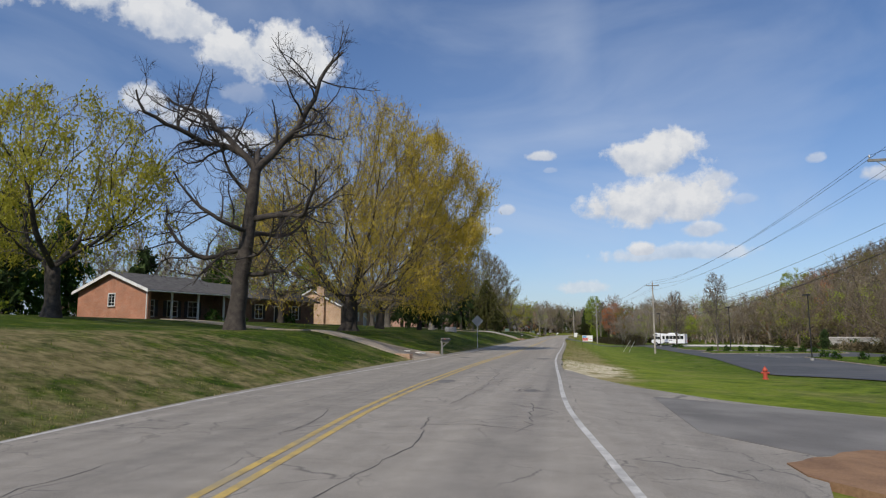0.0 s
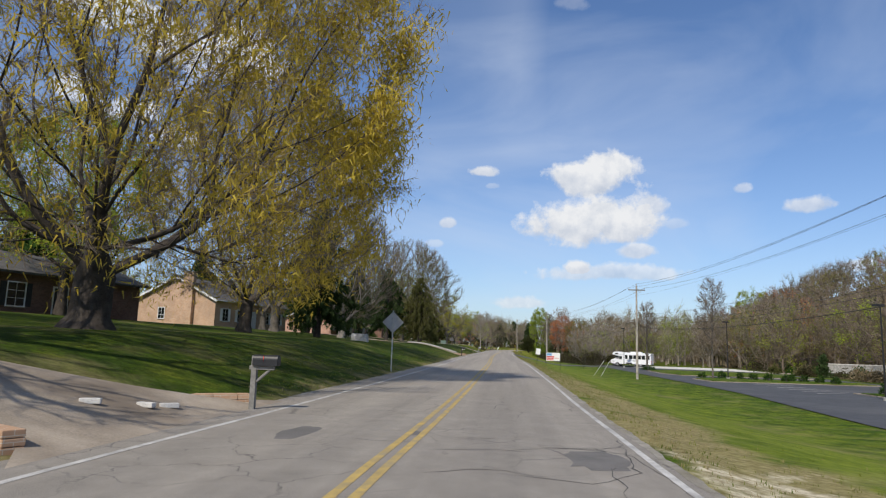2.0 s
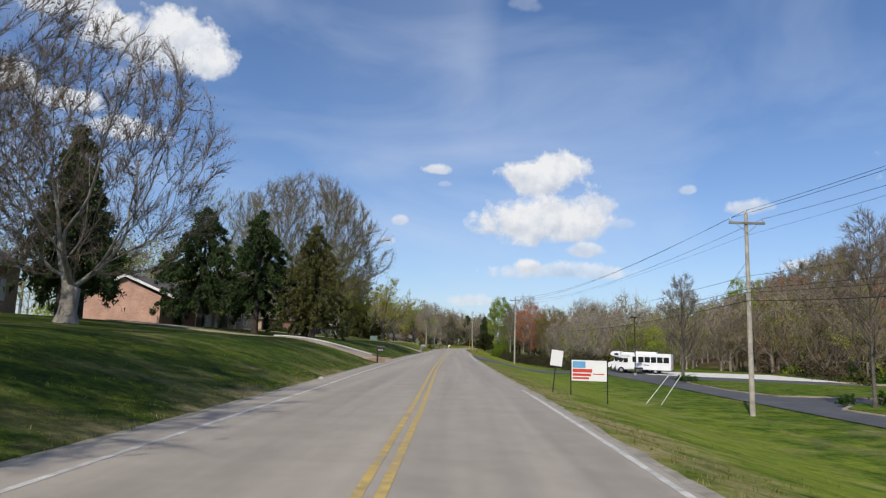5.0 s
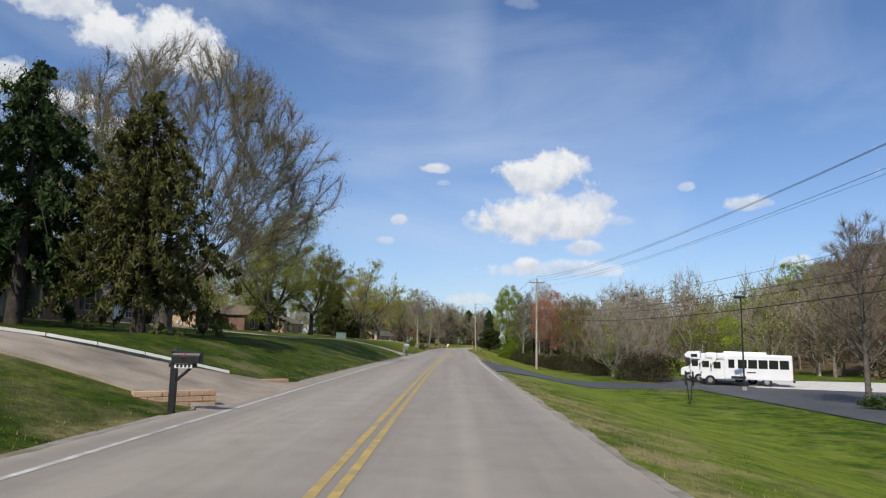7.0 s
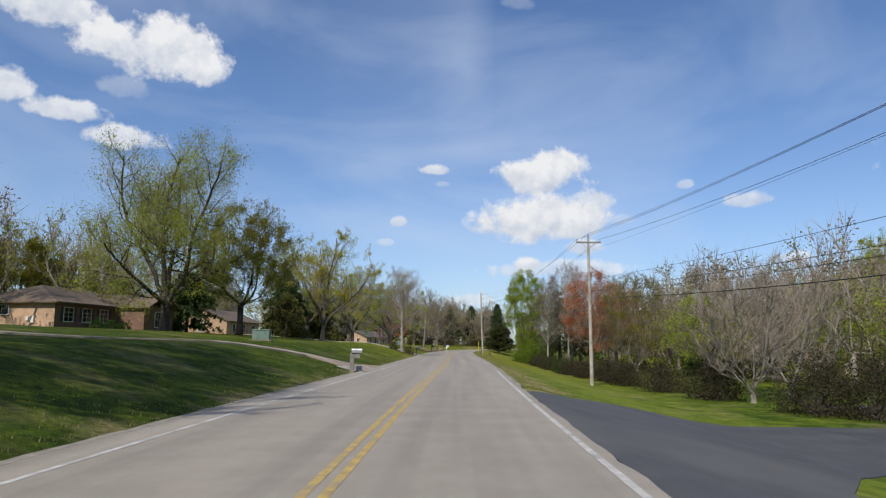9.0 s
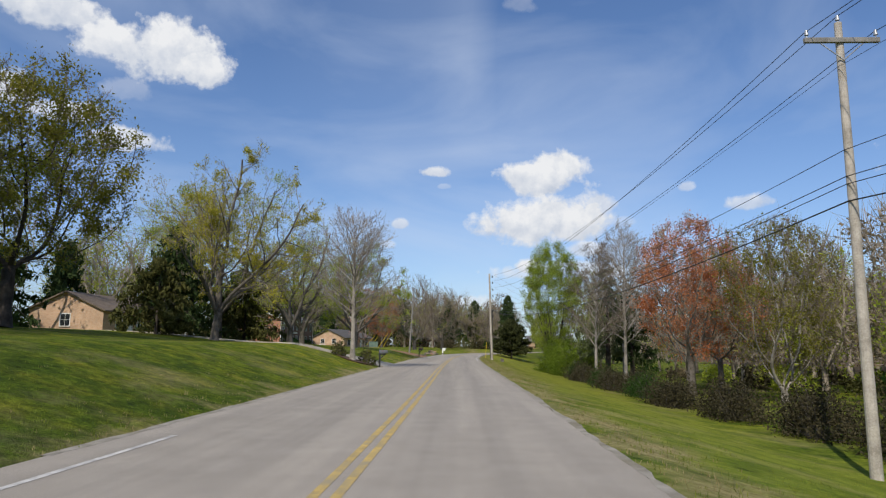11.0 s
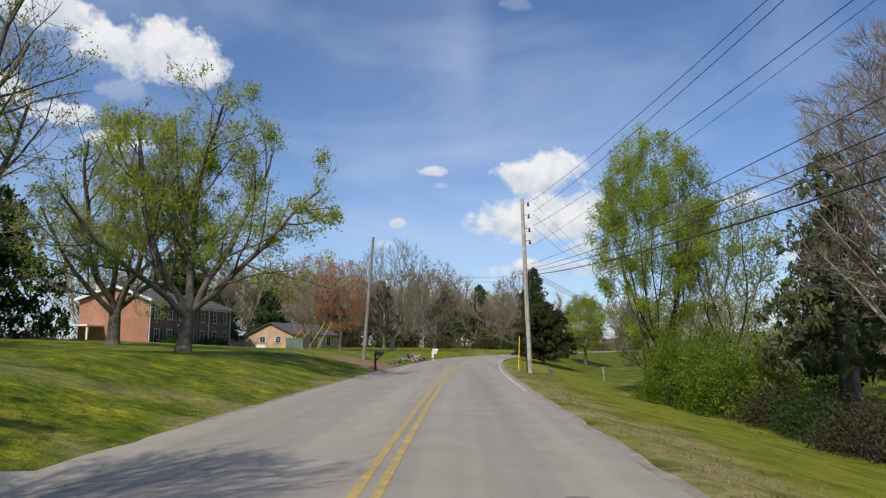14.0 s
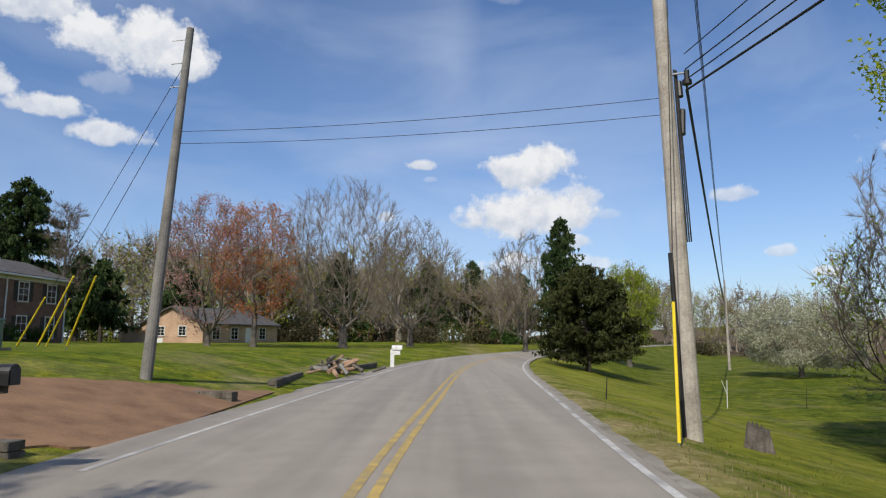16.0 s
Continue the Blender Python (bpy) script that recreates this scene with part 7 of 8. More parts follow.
conifer("conifer", "olive-green hemlock with hanging boughs", at(-13.0, 96.8), 10.2, 5.8, 35, L_OLIVE, droop=0.8, clear=0.14, dense=1.5, point=2.7, spray=0.10, lush=13)
tree("bare_tree", "large round bare tree with a stout grey trunk", at(-18.0, 110.3), 19.0, 18.2, "fan", 36, BARK, L_MOSS, 52000, 0.062, r=0.5, fine=40000, reach=1.0, push=(0.9, 0.0), n=1700, clump=0.0)
conifer("conifer", "dark conifer behind the lawn", at(-24, 77.0), 12.0, 6.0, 37, L_DARK, droop=0.6, clear=0.2)
conifer("conifer", "dark conifer behind the lawn", at(-27, 84.0), 11.0, 6.0, 39, L_DARK, droop=0.6, clear=0.2)
tree("bare_tree", "tall bare tree behind the conifers", at(-29, 72.0), 17.0, 13.0, "dome", 38, BARK, L_TAN, 6000, 0.075, r=0.36, fine=10000, reach=0.8)
tree("bare_tree", "tall bare tree behind the evergreens", at(-25, 108.0), 16.0, 13.0, "dome", 138, BARK, L_LIME, 6000, 0.085, r=0.36, fine=8000, reach=0.8)
tree("maple_tree", "broad maple with pale green spring leaves", at(-26.8, 164.0), 17.3, 14.0, "forked", 42, DARK_BARK, L_SPRING, 56000, 0.085, spread=0.3, r=0.45, fine=6000, clump=1.6)
tree("maple_tree", "bushy maple with olive leaves", at(-22.5, 172.0), 15.0, 11.6, "round", 43, DARK_BARK, L_MOSS, 36000, 0.10, r=0.30, fine=5000)
tree("bare_tree", "forked tree with fresh yellow leaves on its boughs", at(-16.5, 184.6), 13.2, 9.8, "forked", 44, BARK, L_WILLOW, 26000, 0.075, twig=PALE_TWIG, r=0.30, fine=3000, reach=0.4, spread=0.03, push=(0.6, 0), clump=3.0)
tree("plane_tree", "shapely bare pale tree in a mulch bed", at(-6.65, 182.6), 10.3, 6.8, "plane", 45, PALE_BARK, twig=PALE_TWIG, r=0.17, fine=3000, reach=0.4)
tree("leafy_tree", "pale-barked tree with yellow-green leaves", at(-21.9, 200.0), 15.0, 11.5, "forked", 46, BARK, L_LIME, 28000, 0.08, twig=PALE_TWIG, r=0.36, fine=4000, reach=0.4)
tree("bare_tree", "forked grey tree with a stout dark trunk", at(-15.4, 200.6), 11.0, 8.2, "forked", 158, BARK, L_LIME, 8000, 0.065, twig=PALE_TWIG, r=0.33, fine=4000, reach=0.4)
tree("leafy_tree", "leaning forked tree with light green leaves", at(-18.9, 220.0), 12.0, 10.0, "forked", 47, BARK, L_LIME, 18000, 0.07, twig=PALE_TWIG, r=0.36, spread=0.05, fine=5000, reach=0.5, clump=1.5)
tree("leafy_tree", "spreading tree with yellow-green leaves and long low boughs", at(-10.9, 210.2), 10.0, 10.6, "forked", 48, BARK, L_LIME, 34000, 0.07, twig=PALE_TWIG, r=0.32, push=(0.4, 0), spread=0.05, fine=5000, reach=0.5, clump=1.5)
conifer("conifer", "dark rounded evergreen behind the lawn", at(-23.2, 193.0), 8.8, 6.0, 49, L_DARK, droop=0.3, point=2.4)
conifer("conifer", "dark rounded evergreen behind the lawn", at(-33.0, 184.0), 7.5, 7.5, 50, L_DARK, droop=0.3, point=2.4)
for i, (x, y) in enumerate(((-41, 6), (-45, 13), (-49, 20), (-38, -2), (-52, 30), (-46, 36), (-44, 50), (-47, 92), (-44, 122), (-46, 140), (-50, 182), (-44, 212))):
    conifer("conifer", "dark evergreen tree behind the houses", at(x, y), 8.5 + (i * 7 % 5), 6.5, 400 + i, L_DARK if i % 2 else L_DEEP, point=1.8, dense=0.55, spray=0.26, group="evergreens behind the houses")
conifer("conifer", "dark rounded evergreen behind the lawn", at(-21.5, 186.5), 5.5, 5.0, 149, L_OLIVE, droop=0.3, point=2.4)
conifer("conifer", "dark olive evergreen behind the lawn", at(-20.5, 203.0), 6.5, 6.8, 153, L_OLIVE, clear=0.06, droop=0.3, point=2.4, dense=0.8)
conifer("conifer", "dark rounded evergreen behind the lawn", at(-25.0, 201.0), 8.0, 7.5, 154, L_DARK, clear=0.06, droop=0.3, point=2.4, dense=0.8)
conifer("conifer", "dark spreading evergreen beside the lawn", at(-27.4, 222.0), 9.0, 8.0, 151, L_DARK, clear=0.08, droop=0.3, point=2.4, dense=0.8)
conifer("conifer", "tall dark pine behind a house", at(-37.0, 272.0), 14.5, 8.5, 51, L_DARK, clear=0.3, point=2.2, droop=0.1)
tree("bare_tree", "round-crowned bare tree at the bend", at(-8.7, 272.3), 15.8, 12.8, "fan", 52, BARK, twig=TWIG, r=0.34, fine=12000, reach=0.8)
tree("bare_tree", "bare tree behind another at the bend", at(-3.5, 284.0), 14.5, 11.0, "dome", 56, BARK, L_TAN, 5000, 0.075, r=0.3, fine=8000, reach=0.8)
tree("pink_tree", "tree with pink spring buds on many stems", at(-18.2, 266.0), 12.5, 9.0, "clump", 53, BARK, L_PINK, 8000, 0.10, twig=PALE_TWIG, r=0.22)
tree("red_tree", "tree with rust-red spring buds", at(-14.5, 265.5), 12.0, 8.0, "round", 54, BARK, L_RED, 9000, 0.10, twig=PALE_TWIG, r=0.2)
tree("bare_tree", "small slim bare tree on the far lawn", at(-27.5, 262.0), 11.0, 3.4, "slim", 55, BARK, r=0.12, fine=3375)

for i, (x, y, h_) in enumerate(((-14, 303, 12.0), (-2.5, 312, 11.5), (4.5, 318, 12.5), (-24, 308, 10.5), (13.5, 330, 12.0), (-31, 292, 9.5), (-36, 284, 8.5), (-42, 290, 10.0))):
    conifer("conifer", "dark pine among the far trees at the bend", at(x, y), h_, 6.5, 420 + i, L_DARK, clear=0.2, droop=0.2, point=2.0, dense=0.5, spray=0.26, group="pines at the bend")
conifer("conifer", "tall dark pine behind a pale bare tree", at(16.6, 213.2), 12.0, 6.4, 430, L_PINE, clear=0.2, droop=0.3, point=2.0, dense=0.6, spray=0.14)
conifer("cedar_tree", "broad dark rounded red cedar beside the road", at(9.5, 258.2), 6.9, 6.2, 61, L_CEDAR, clear=0.10, droop=-0.15, dense=3.0, point=2.6, spray=0.12, lush=9)
conifer("conifer", "slim dark pine behind a cedar at the bend", at(9.6, 268.0), 11.4, 3.6, 161, L_DARK, clear=0.3, droop=0.1, dense=1.2, point=1.9, spray=0.16)
tree("bare_tree", "grey bare tree behind the cedar at the bend", at(9.0, 288.0), 14.0, 10.5, "dome", 162, BARK, L_TAN, 3000, 0.075, r=0.28, fine=9000, reach=0.8, n=500)
tree("willow_tree", "small tree with hanging pale green leaves", at(18.3, 280.5), 11.0, 6.5, "round", 62, BARK, L_LIME, 14000, 0.10, 0.4, r=0.2, long=2.4)
tree("flowering_tree", "low spreading tree in white blossom", at(30.6, 272.0), 7.6, 10.8, "dome", 63, BARK, L_WHITE, 38000, 0.095, r=0.2, fine=3000)
tree("bare_tree", "leaning bare tree beside the field", at(22.0, 243.0), 13.0, 8.0, "clump", 64, BARK, r=0.2, fine=8000)
tree("green_tree", "tall tree with bright fresh green leaves", at(12.2, 225.0), 17.6, 8.2, "vase", 65, DARK_BARK, L_GREEN, 78000, 0.072, spread=0.08, r=0.24, fine=4000, clump=1.9, n=900)
tree("green_tree", "tree with thin fresh green leaves", at(16.2, 224.0), 14.0, 6.4, "vase", 66, DARK_BARK, L_GREEN, 11000, 0.085, r=0.16, fine=4000, n=420)
tree("red_tree", "tall maple covered in red spring buds", at(16.6, 187.0), 13.6, 8.0, "round", 67, BARK, L_RED, 20000, 0.085, twig=PALE_TWIG, r=0.24, fine=9000, outer=0.6)
tree("red_tree", "maple with rust-red and tan buds", at(21.0, 193.0), 12.0, 8.5, "round", 68, BARK, L_RED, 7000, 0.10, r=0.2, fine=8000)
tree("budding_tree", "pale budding tree with tan and olive leaves", at(20.6, 182.0), 12.5, 8.5, "clump", 168, PALE_BARK, L_MOSS, 14000, 0.085, r=0.2, fine=8000)
tree("bare_tree", "tall pale bare tree in the hedgerow", at(13.4, 204.0), 14.5, 7.0, "slim", 69, PALE_BARK, twig=TWIG, r=0.16, fine=4500, reach=0.7)
tree("bare_tree", "tall bare tree in the hedgerow", at(17.0, 207.0), 17.0, 8.0, "slim", 71, PALE_BARK, twig=PALE_TWIG, r=0.18, fine=4000, reach=0.7)
tree("bare_tree", "tall pale-trunked bare tree in the hedgerow", at(19.3, 217.0), 18.0, 8.5, "slim", 78, PALE_BARK, twig=PALE_TWIG, r=0.18, fine=4000, reach=0.7)
tree("bare_tree", "bare many-stemmed tree in the hedgerow", at(23.5, 208.0), 15.0, 9.0, "clump", 79, BARK, L_TAN, 3000, 0.075, twig=PALE_TWIG, r=0.2, fine=5000, reach=0.8)
tree("bare_tree", "pale forked bare tree by the hedge", at(17.2, 143.7), 8.5, 7.5, "clump", 72, PALE_BARK, twig=PALE_TWIG, r=0.15, fine=10000)
tree("bare_tree", "pale bare tree behind the hedge", at(22.0, 149.0), 10.0, 8.0, "clump", 73, PALE_BARK, twig=PALE_TWIG, r=0.2, fine=9000)
tree("bare_tree", "bare tree on the edge of the car park", at(24.6, 110.6), 12.4, 6.8, "egg", 74, BARK, r=0.18, fine=6000)
shrub("low_juniper", "low spreading green juniper under a bare tree", (24.6, 109.2, land(24.6, 109.2) + 0.15), (2.6, 2.0, 0.7), 175, L_DEEP, 900, 0.10, 24)
tree("bare_tree", "tall thin bare tree on a car park island", at(26.4, 80.4), 13.6, 5.0, "slim", 75, BARK, r=0.13, fine=5400)
tree("leafy_tree", "yellow-green tree beyond the buses", at(25.0, 172.0), 9.0, 10.0, "round", 76, BARK, L_LIME, 9000, 0.11, r=0.22)
tree("leafy_tree", "yellow-green tree behind the hedge", at(33.0, 158.0), 9.0, 10.0, "round", 77, BARK, L_LIME, 12000, 0.11, r=0.22)
tree("leafy_tree", "tall bright yellow-green tree on the hillside", at(89.0, 242.0), 18.0, 15.0, "dome", 177, BARK, L_LIME, 16000, 0.17, r=0.3, fine=3000, n=420, clump=4.0)
tree("leafy_tree", "yellow-green tree on the hillside", at(72.0, 196.0), 14.0, 12.0, "round", 178, BARK, L_LIME, 9000, 0.17, r=0.3, fine=2000, n=360, clump=4.0)

for i, (x, y, h_) in enumerate(((-51, 178, 12.0), (-58, 168, 13.0), (-49, 190, 11.0), (-62, 186, 14.0))):
    tree("leafy_tree", "round tree with young olive leaves behind a ranch house", at(x, y), h_, 11.0, "round", 190 + i, BARK, L_MOSS, 20000, 0.14, r=0.26, fine=3000, n=360, group="trees behind the ranch house")

# hedges and bushes
for i, (x, y, sx, sy, sz) in enumerate(((13.6, 165, 3, 5, 2.0), (13.9, 160, 3, 5, 2.1), (14.9, 153.5, 3.4, 6.5, 2.3), (16.0, 146.3, 3.6, 4.8, 2.6), (17.7, 137.4, 4.4, 4.6, 3.2), (19.3, 135.4, 4.2, 4.0, 3.2), (13.0, 171, 3, 5, 1.9), (12.5, 178, 3, 6, 1.8))):
    shrub("hedge_bush", "dense brown leafless hedge bush", at(x, y), (sx, sy, sz), 80 + i, L_HEDGE, 6000, 0.075, 90, "hedge", "roadside hedge")
for i, y in enumerate(range(184, 216, 4)):
    shrub("hedge_bush", "low dark tangled hedge along the dip", at(12.6 + 0.6 * math.sin(i * 2.1), y), (3.0, 5.0, 1.7), 95 + i, L_HEDGE if i % 3 else L_DEEP, 4600, 0.07, 80, "hedge", "roadside hedge")
for i, (x, y, s, z) in enumerate(((11.4, 219.8, 3.9, 4.3), (12.6, 215.2, 4.2, 3.3), (14.2, 221.4, 4.8, 4.8), (12.6, 224.6, 3.4, 3.0), (14.8, 217.0, 4.2, 4.2), (12.0, 217.6, 3.2, 3.6), (12.2, 222.0, 3.2, 3.9))):
    shrub("leafy_bush", "overgrown bright green bush under the trees", at(x, y), (s, s, z), 110 + i, L_BUSH, 14000, 0.068, 60, "bush", "green roadside bushes")
for i, (x, y) in enumerate(((25.5, 82.0), (28.2, 82.6), (30.2, 82.0), (31.4, 80.8), (32.8, 79.6), (34.4, 78.4), (35.9, 80.6), (37.2, 80.2), (38.4, 78.8), (39.6, 77.4), (33.6, 55.6), (33.2, 50.8), (35.3, 49.0), (32.9, 38.1))):
    shrub("round_shrub", "clipped round dark evergreen shrub in the car park", (x, y, land(x, y) + 0.19), (1.2, 1.2, 0.9), 120 + i, L_DEEP, 500, 0.10, 16, "shrub", "clipped shrubs")
conifer("small_conifer", "small pointed dark evergreen beyond the car park", at(50.6, 104.6), 3.6, 1.5, 140, L_DARK, clear=0.02, droop=0.0, spray=0.2)
for i, (x, y) in enumerate(((-7.7, 183.2), (-5.85, 183.6))):
    shrub("foundation_shrub", "twiggy brown shrub at the foot of a tree", at(x, y), (1.25, 1.25, 1.1), 150 + i, L_OLIVE, 420, 0.10, 40, "shrub", "shrubs in the mulch bed")
for i, (x, y, w_) in enumerate(((-26.9, 244.6, 2.2), (-26.8, 246.6, 2.2), (-26.7, 248.6, 1.6), (-26.4, 252.5, 1.7), (-26.3, 254.6, 2.0), (-26.2, 257.4, 1.8), (-35.4, 168, 1.7), (-35.2, 170.4, 1.6), (-35.0, 172.8, 1.7), (-34.6, 175.4, 1.5), (-27.2, 101, 1.5), (-26.9, 106, 1.5), (-28.8, 22, 1.8), (-28.2, 25, 2.2), (-26.4, 33, 1.8))):
    shrub("foundation_shrub", "clipped dark green shrub against a house front", at(x, y), (w_, w_, 1.2), 160 + i, L_DEEP, 700, 0.10, 18, "shrub", "shrubs before the houses")
md = bmesh.new()
bmesh.ops.create_circle(md, cap_ends=True, radius=1.15, segments=40)
for v in md.verts:
    k = 1 + 0.15 * math.sin(3 * math.atan2(v.co.y, v.co.x)) + 0.06 * math.sin(11 * math.atan2(v.co.y, v.co.x))
    v.co = Vector((v.co.x * k, v.co.y * k, 0))
    v.co.z = land(-6.7 + v.co.x, 183 + v.co.y) - land(-6.7, 183) + 0.05
bmesh.ops.solidify(md, geom=md.faces[:], thickness=-0.03)
part("mulch", md, MULCH, thing("mulch_bed", "bed of brown mulch round a tree", "flower bed", (-6.7, 183, land(-6.7, 183))))


# ---------------------------------------------------------------- woods
def template(seed, habit, width, n, fine, leaf_count, leaf_size, reach=1.6, wide=0.036):
    """A light tree for the woods, ten metres high before it is scaled to one: twigs first, then leaves."""
    rng = np.random.default_rng(seed)
    br, tips = skeleton_of(rng, HABITS[habit], 9.6, width, 0.16, n=n)
    v, f_ = tubes([b for b in br if b[1][0] > 0.024], coarse=True)
    v2, f2 = slivers(rng, tips, fine, reach, wide, 0.45)
    lv, lf = leaves(rng, tips, leaf_count, leaf_size, 0.32, even=8.0, clump=3.0)
    n1 = len(v) + len(v2)
    return np.concatenate([v, v2, lv]) / 10.0, f_, np.concatenate([f2 + len(v), lf + n1]), np.concatenate([np.zeros(len(f2), int), np.ones(len(lf), int)])


TEMPLATES = [template(301, "egg", 6.0, 60, 440, 1200, 0.115), template(302, "round", 7.0, 60, 440, 1300, 0.115), template(303, "slim", 4.5, 50, 400, 940, 0.115),
             template(304, "dome", 7.5, 65, 480, 1350, 0.115), template(305, "clump", 6.0, 55, 440, 1150, 0.115), template(306, "dome", 6.5, 60, 440, 1450, 0.115)]
LIGHT_TEMPLATES = [template(311, "round", 7.0, 34, 380, 560, 0.16, 1.8, 0.045), template(312, "dome", 7.5, 36, 380, 600, 0.16, 1.8, 0.045), template(313, "clump", 6.0, 30, 400, 480, 0.16, 1.8, 0.045),
                   template(314, "round", 6.0, 32, 380, 560, 0.16, 1.8, 0.045)]


def woods(name, label, spots, seed, palette, twig=PALE_TWIG, kinds=TEMPLATES):
    """Many trees in one sheet of geometry. palette: leaf materials with their weights."""
    rng = np.random.default_rng(seed)
    mats = [twig] + [m for m, _ in palette]
    wts = np.array([w_ for _, w_ in palette])
    V, F, T, M, base = [], [], [], [], 0
    for x, y, hgt in spots:
        v, f_, t_, mi = kinds[rng.integers(len(kinds))]
        a = rng.uniform(0, 6.283)
        c, s = math.cos(a), math.sin(a)
        wide = hgt * rng.uniform(0.85, 1.2)
        p = np.stack([(v[:, 0] * c - v[:, 1] * s) * wide + x, (v[:, 0] * s + v[:, 1] * c) * wide + y, v[:, 2] * hgt + land(x, y) - 0.1], 1)
        V.append(p)
        F.append(f_ + base)
        T.append(t_ + base)
        M.append(np.where(mi == 0, 0, 1 + rng.choice(len(palette), p=wts / wts.sum())))
        base += len(p)
    return tagged(new(name, quads_mesh(name, np.concatenate(V), np.concatenate(F), mats, np.concatenate([np.zeros(sum(len(q) for q in F), int)] + M), tris=np.concatenate(T))), label, "woods", kind="stuff")


def thicket(name, label, spots, seed, palette, count):
    """Undergrowth: leafy and twiggy clumps along a wood's edge, as one sheet of geometry."""
    rng = np.random.default_rng(seed)
    V, F, M, base = [], [], [], 0
    wts = np.array([w_ for _, w_ in palette])
    for x, y, r_, h_ in spots:
        tips = []
        for _ in range(60):
            a, e = rng.uniform(0, 6.283), math.asin(rng.uniform(0, 1))
            d = np.array((math.cos(a) * math.cos(e) * r_, math.sin(a) * math.cos(e) * r_, math.sin(e) * h_)) * rng.uniform(0.5, 1)
            tips.append((d * 0.6, d))
        v, f_ = leaves(rng, tips, count, 0.22, r_ * 0.12)
        V.append(v + np.array((x, y, land(x, y))))
        F.append(f_ + base)
        M.append(np.full(len(f_), rng.choice(len(palette), p=wts / wts.sum())))
        base += len(v)
    return tagged(new(name, quads_mesh(name, np.concatenate(V), np.concatenate(F), [m for m, _ in palette], np.concatenate(M))), label, "undergrowth", kind="stuff")


rng = np.random.default_rng(77)
PAL = [(L_TAN, 6), (L_LIME, 1.6), (L_MOSS, 2.2), (L_RED, 0.6), (L_GREEN, 0.4)]
HILL = [(L_TAN, 6), (L_LIME, 0.8), (L_MOSS, 3.0), (L_RED, 0.4), (L_OLIVE, 1.2), (L_SPRING, 1.0)]
spots = [(rng.uniform(50, 66), rng.uniform(5, 165), rng.uniform(11, 15)) for _ in range(66)]
woods("hillside_woods", "brown and green spring woods at the foot of the hill", spots, 1, HILL, TWIG)
spots = [(rng.uniform(64, 100), rng.uniform(10, 250), rng.uniform(12, 16)) for _ in range(170)]
spots += [(rng.uniform(98, 150), rng.uniform(40, 330), rng.uniform(12, 16)) for _ in range(150)]
woods("hillside_woods", "brown and green spring woods covering the hillside", spots, 11, HILL, TWIG, LIGHT_TEMPLATES)
spots = [(rng.uniform(25, 60), rng.uniform(150, 235), rng.uniform(11, 16)) for _ in range(76)]
spots += [(rng.uniform(44, 100), rng.uniform(235, 330), rng.uniform(10, 15)) for _ in range(36)]
woods("field_woods", "bare brown and budding trees beyond the hedge", spots[:76], 2, PAL)
woods("field_woods", "bare brown and budding trees beyond the field", spots[76:], 12, PAL, kinds=LIGHT_TEMPLATES)
spots = [(rng.uniform(-75, -46), rng.uniform(-10, 330), rng.uniform(10, 16)) for _ in range(75)]
spots += [(rng.uniform(-58, -40), y_, rng.uniform(13, 18)) for y_ in range(130, 262, 5)]
GARDEN = [(L_LIME, 4), (L_SPRING, 4), (L_TAN, 2), (L_MOSS, 2)]
woods("garden_woods", "spring trees far behind the houses", spots[:75], 3, GARDEN, kinds=LIGHT_TEMPLATES)
woods("garden_woods", "spring trees behind the houses", spots[75:], 13, GARDEN)
spots = [(rng.uniform(-40, 75), rng.uniform(350, 392), rng.uniform(13, 18)) for _ in range(54)]
spots += [(rng.uniform(-50, 2), rng.uniform(300, 346), rng.uniform(13, 18)) for _ in range(64)]
spots += [(rng.uniform(-2, 12), rng.uniform(306, 344), rng.uniform(10, 14)) for _ in range(18)]
woods("far_woods", "bare and budding trees closing the far end of the road", spots, 4, [(L_TAN, 4), (L_LIME, 3), (L_SPRING, 4), (L_MOSS, 2)], kinds=LIGHT_TEMPLATES)
spots = [(rng.uniform(48, 56), rng.uniform(10, 165), rng.uniform(1.5, 3), rng.uniform(1.5, 3)) for _ in range(50)]
spots += [(rng.uniform(24, 45), rng.uniform(165, 240), rng.uniform(1.5, 3), rng.uniform(1.2, 2.5)) for _ in range(30)]
spots += [(rng.uniform(-52, -42), rng.uniform(0, 300), rng.uniform(2, 4), rng.uniform(2, 5)) for _ in range(50)]
spots += [(rng.uniform(-54, -44), y_, rng.uniform(2.5, 4), rng.uniform(2.5, 4.5)) for y_ in range(196, 300, 4)]
spots += [(rng.uniform(-50, 0), rng.uniform(298, 312), rng.uniform(2, 4), rng.uniform(2.5, 5)) for _ in range(34)]
spots += [(rng.uniform(-40, 70), rng.uniform(340, 352), rng.uniform(2, 4), rng.uniform(2, 5)) for _ in range(30)]
spots += [(rng.uniform(0, 11), rng.uniform(300, 320), rng.uniform(2, 3.5), rng.uniform(2, 4)) for _ in range(14)]
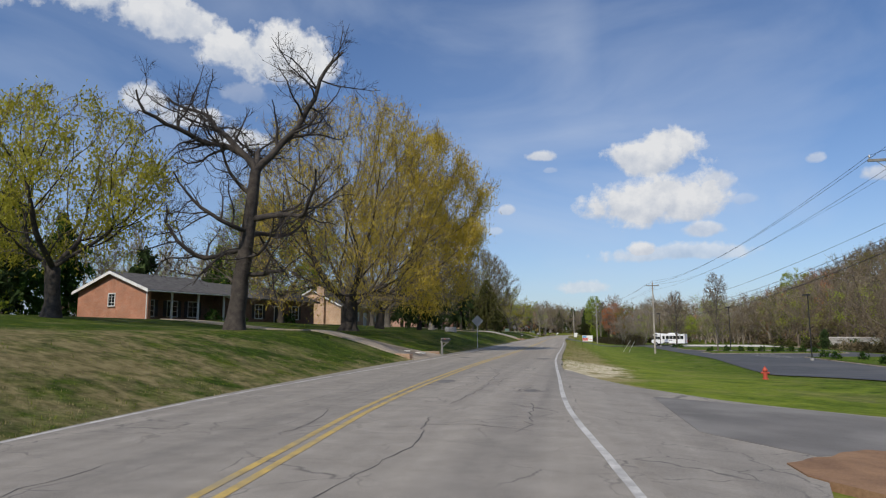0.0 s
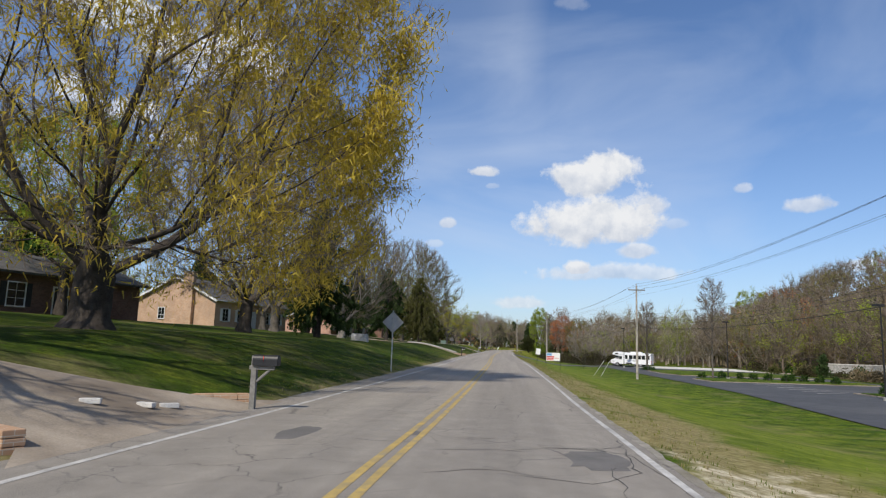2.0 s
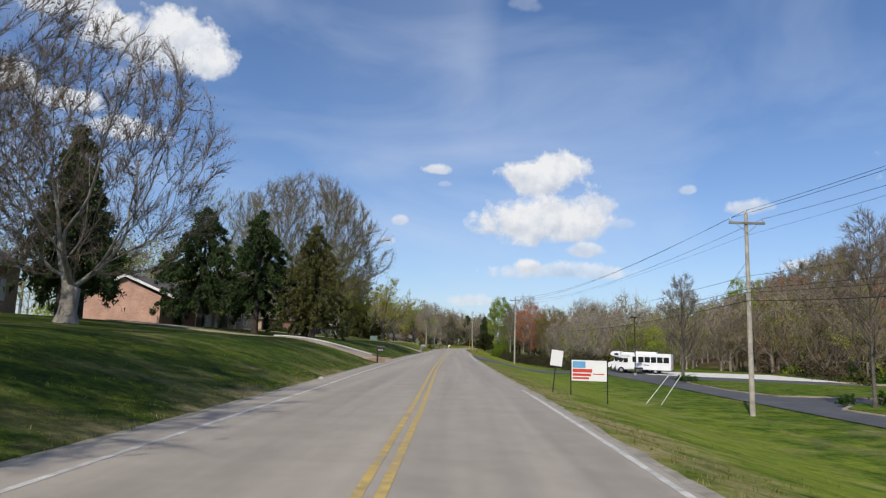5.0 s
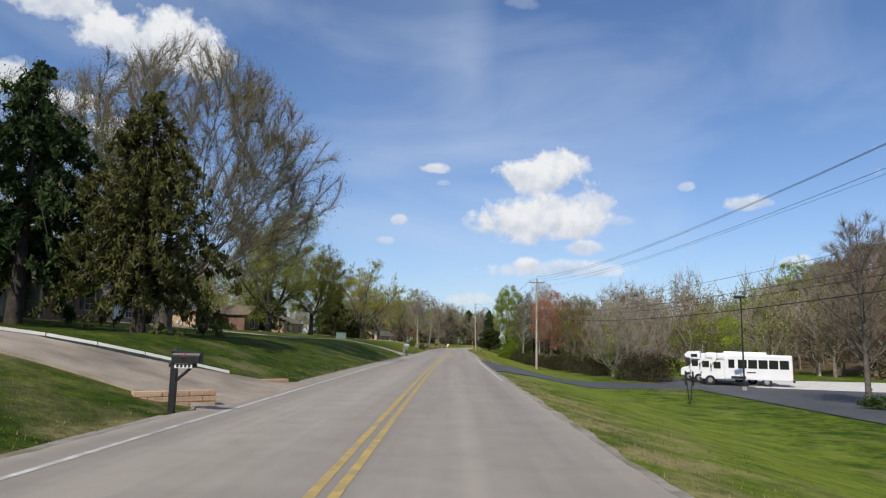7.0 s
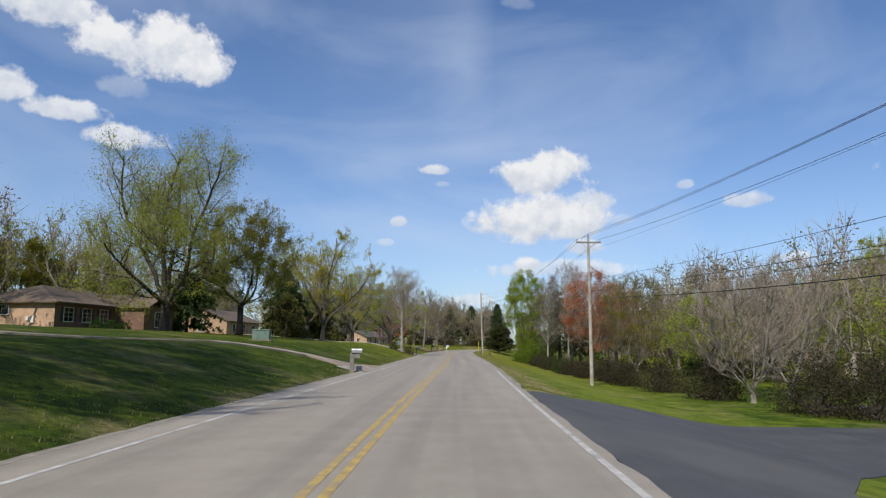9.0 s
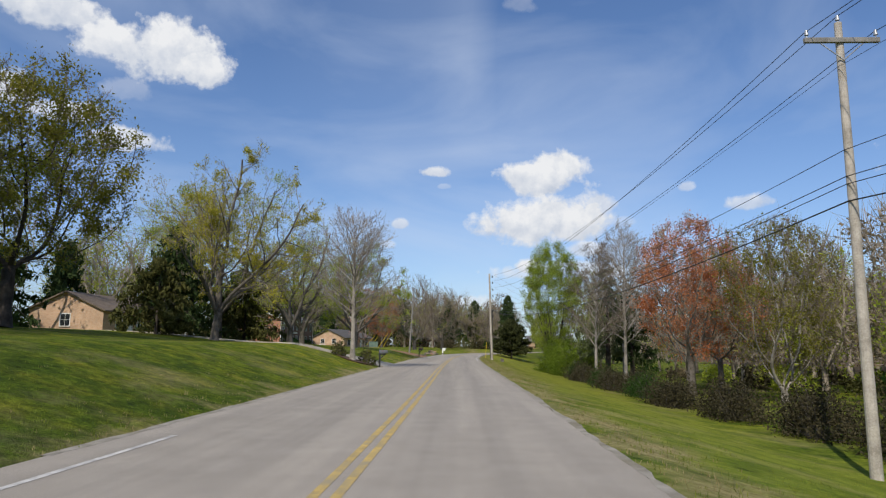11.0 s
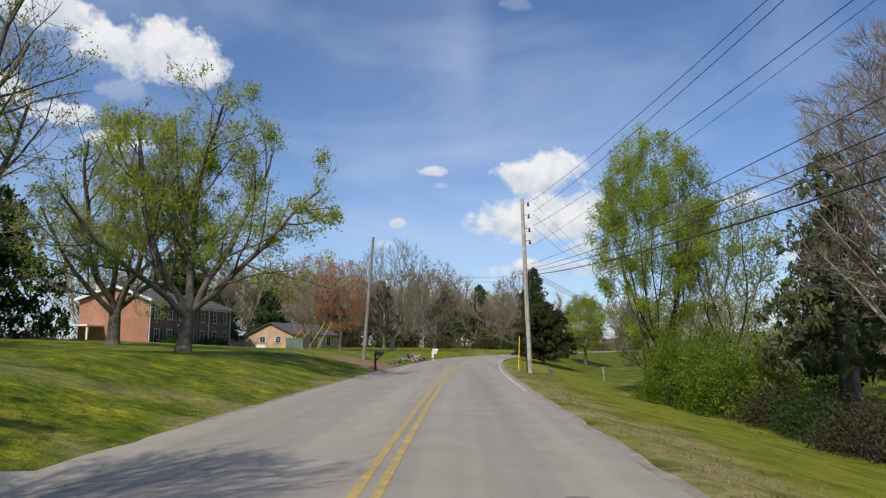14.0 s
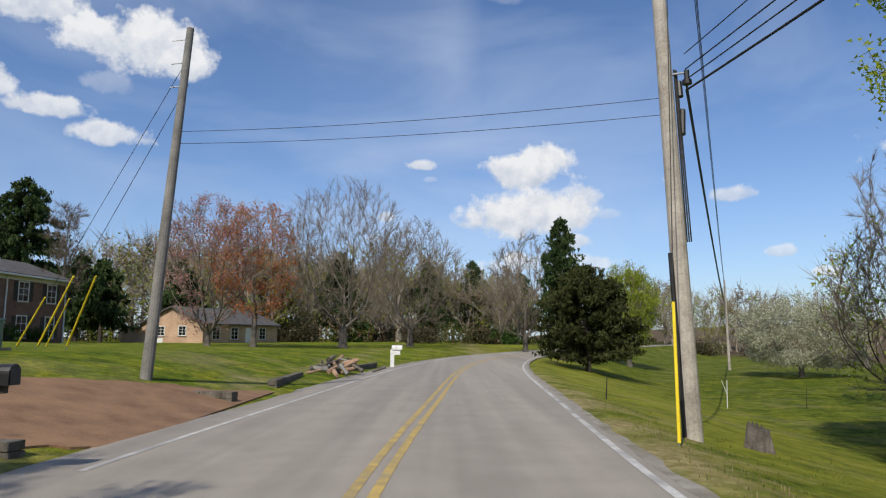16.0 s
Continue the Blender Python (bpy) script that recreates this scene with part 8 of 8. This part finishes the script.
thicket("undergrowth", "brown and dark green undergrowth along the wood's edge", spots, 9, [(L_HEDGE, 5), (L_OLIVE, 2), (L_DEEP, 2), (L_TAN, 2), (L_LIME, 1)], 420)


# ---------------------------------------------------------------- grass along the verges
def tufts(name, label, count, side, seed, leaf, reach, high, y0=-30, y1=232, dens=1.0):
    rng = np.random.default_rng(seed)
    n = count
    y = rng.uniform(y0, y1, n)
    u = (3.38 if side > 0 else 3.98) + np.abs(rng.gamma(1.3, reach, n)) + 0.02
    bare = ((-42, -4), (102, 127)) if side > 0 else ((-1, 9.5), (82, 93), (137, 148), (184, 197), (221.5, 234))
    keep = np.ones(n, bool)
    for a, b in bare:
        keep &= ~((y > a) & (y < b))
    y, u = y[keep], u[keep]
    n = len(y)
    P = []
    for i in range(n):
        x = centre(y[i]) + side * u[i]
        P.append((x, y[i], land(x, y[i])))
    P = np.repeat(np.array(P), 4, axis=0) + np.concatenate([rng.normal(0, 0.05, (n * 4, 2)), np.full((n * 4, 1), -0.01)], 1)
    h_ = high * rng.uniform(0.4, 1.3, (n * 4, 1))
    a = rng.uniform(0, 6.283, n * 4)
    d = np.stack([np.cos(a), np.sin(a), np.zeros(n * 4)], 1)
    lean = rng.normal(0, 0.5, (n * 4, 1)) * h_
    o = np.stack([-d[:, 1], d[:, 0], np.zeros(n * 4)], 1)
    w_ = 0.007
    v = np.stack([P - d * w_, P + d * w_, P + o * lean + UP * h_ + d * w_ * 0.3, P + o * lean + UP * h_ - d * w_ * 0.3], 1).reshape(-1, 3)
    return tagged(new(name, quads_mesh(name, v, np.arange(len(v)).reshape(-1, 4), leaf)), label, "grass", kind="stuff")


tufts("verge_grass", "green grass blades along the road's edge", 7000, 1, 1, L_GRASS, 1.6, 0.055)
tufts("verge_grass", "green grass blades along the road's edge", 7000, -1, 2, L_GRASS, 1.8, 0.055)
tufts("dry_grass", "straw-coloured dry grass along the road's edge", 4000, 1, 3, L_DRY, 0.7, 0.05)
tufts("dry_grass", "straw-coloured dry grass along the road's edge", 3000, -1, 4, L_DRY, 0.5, 0.05)
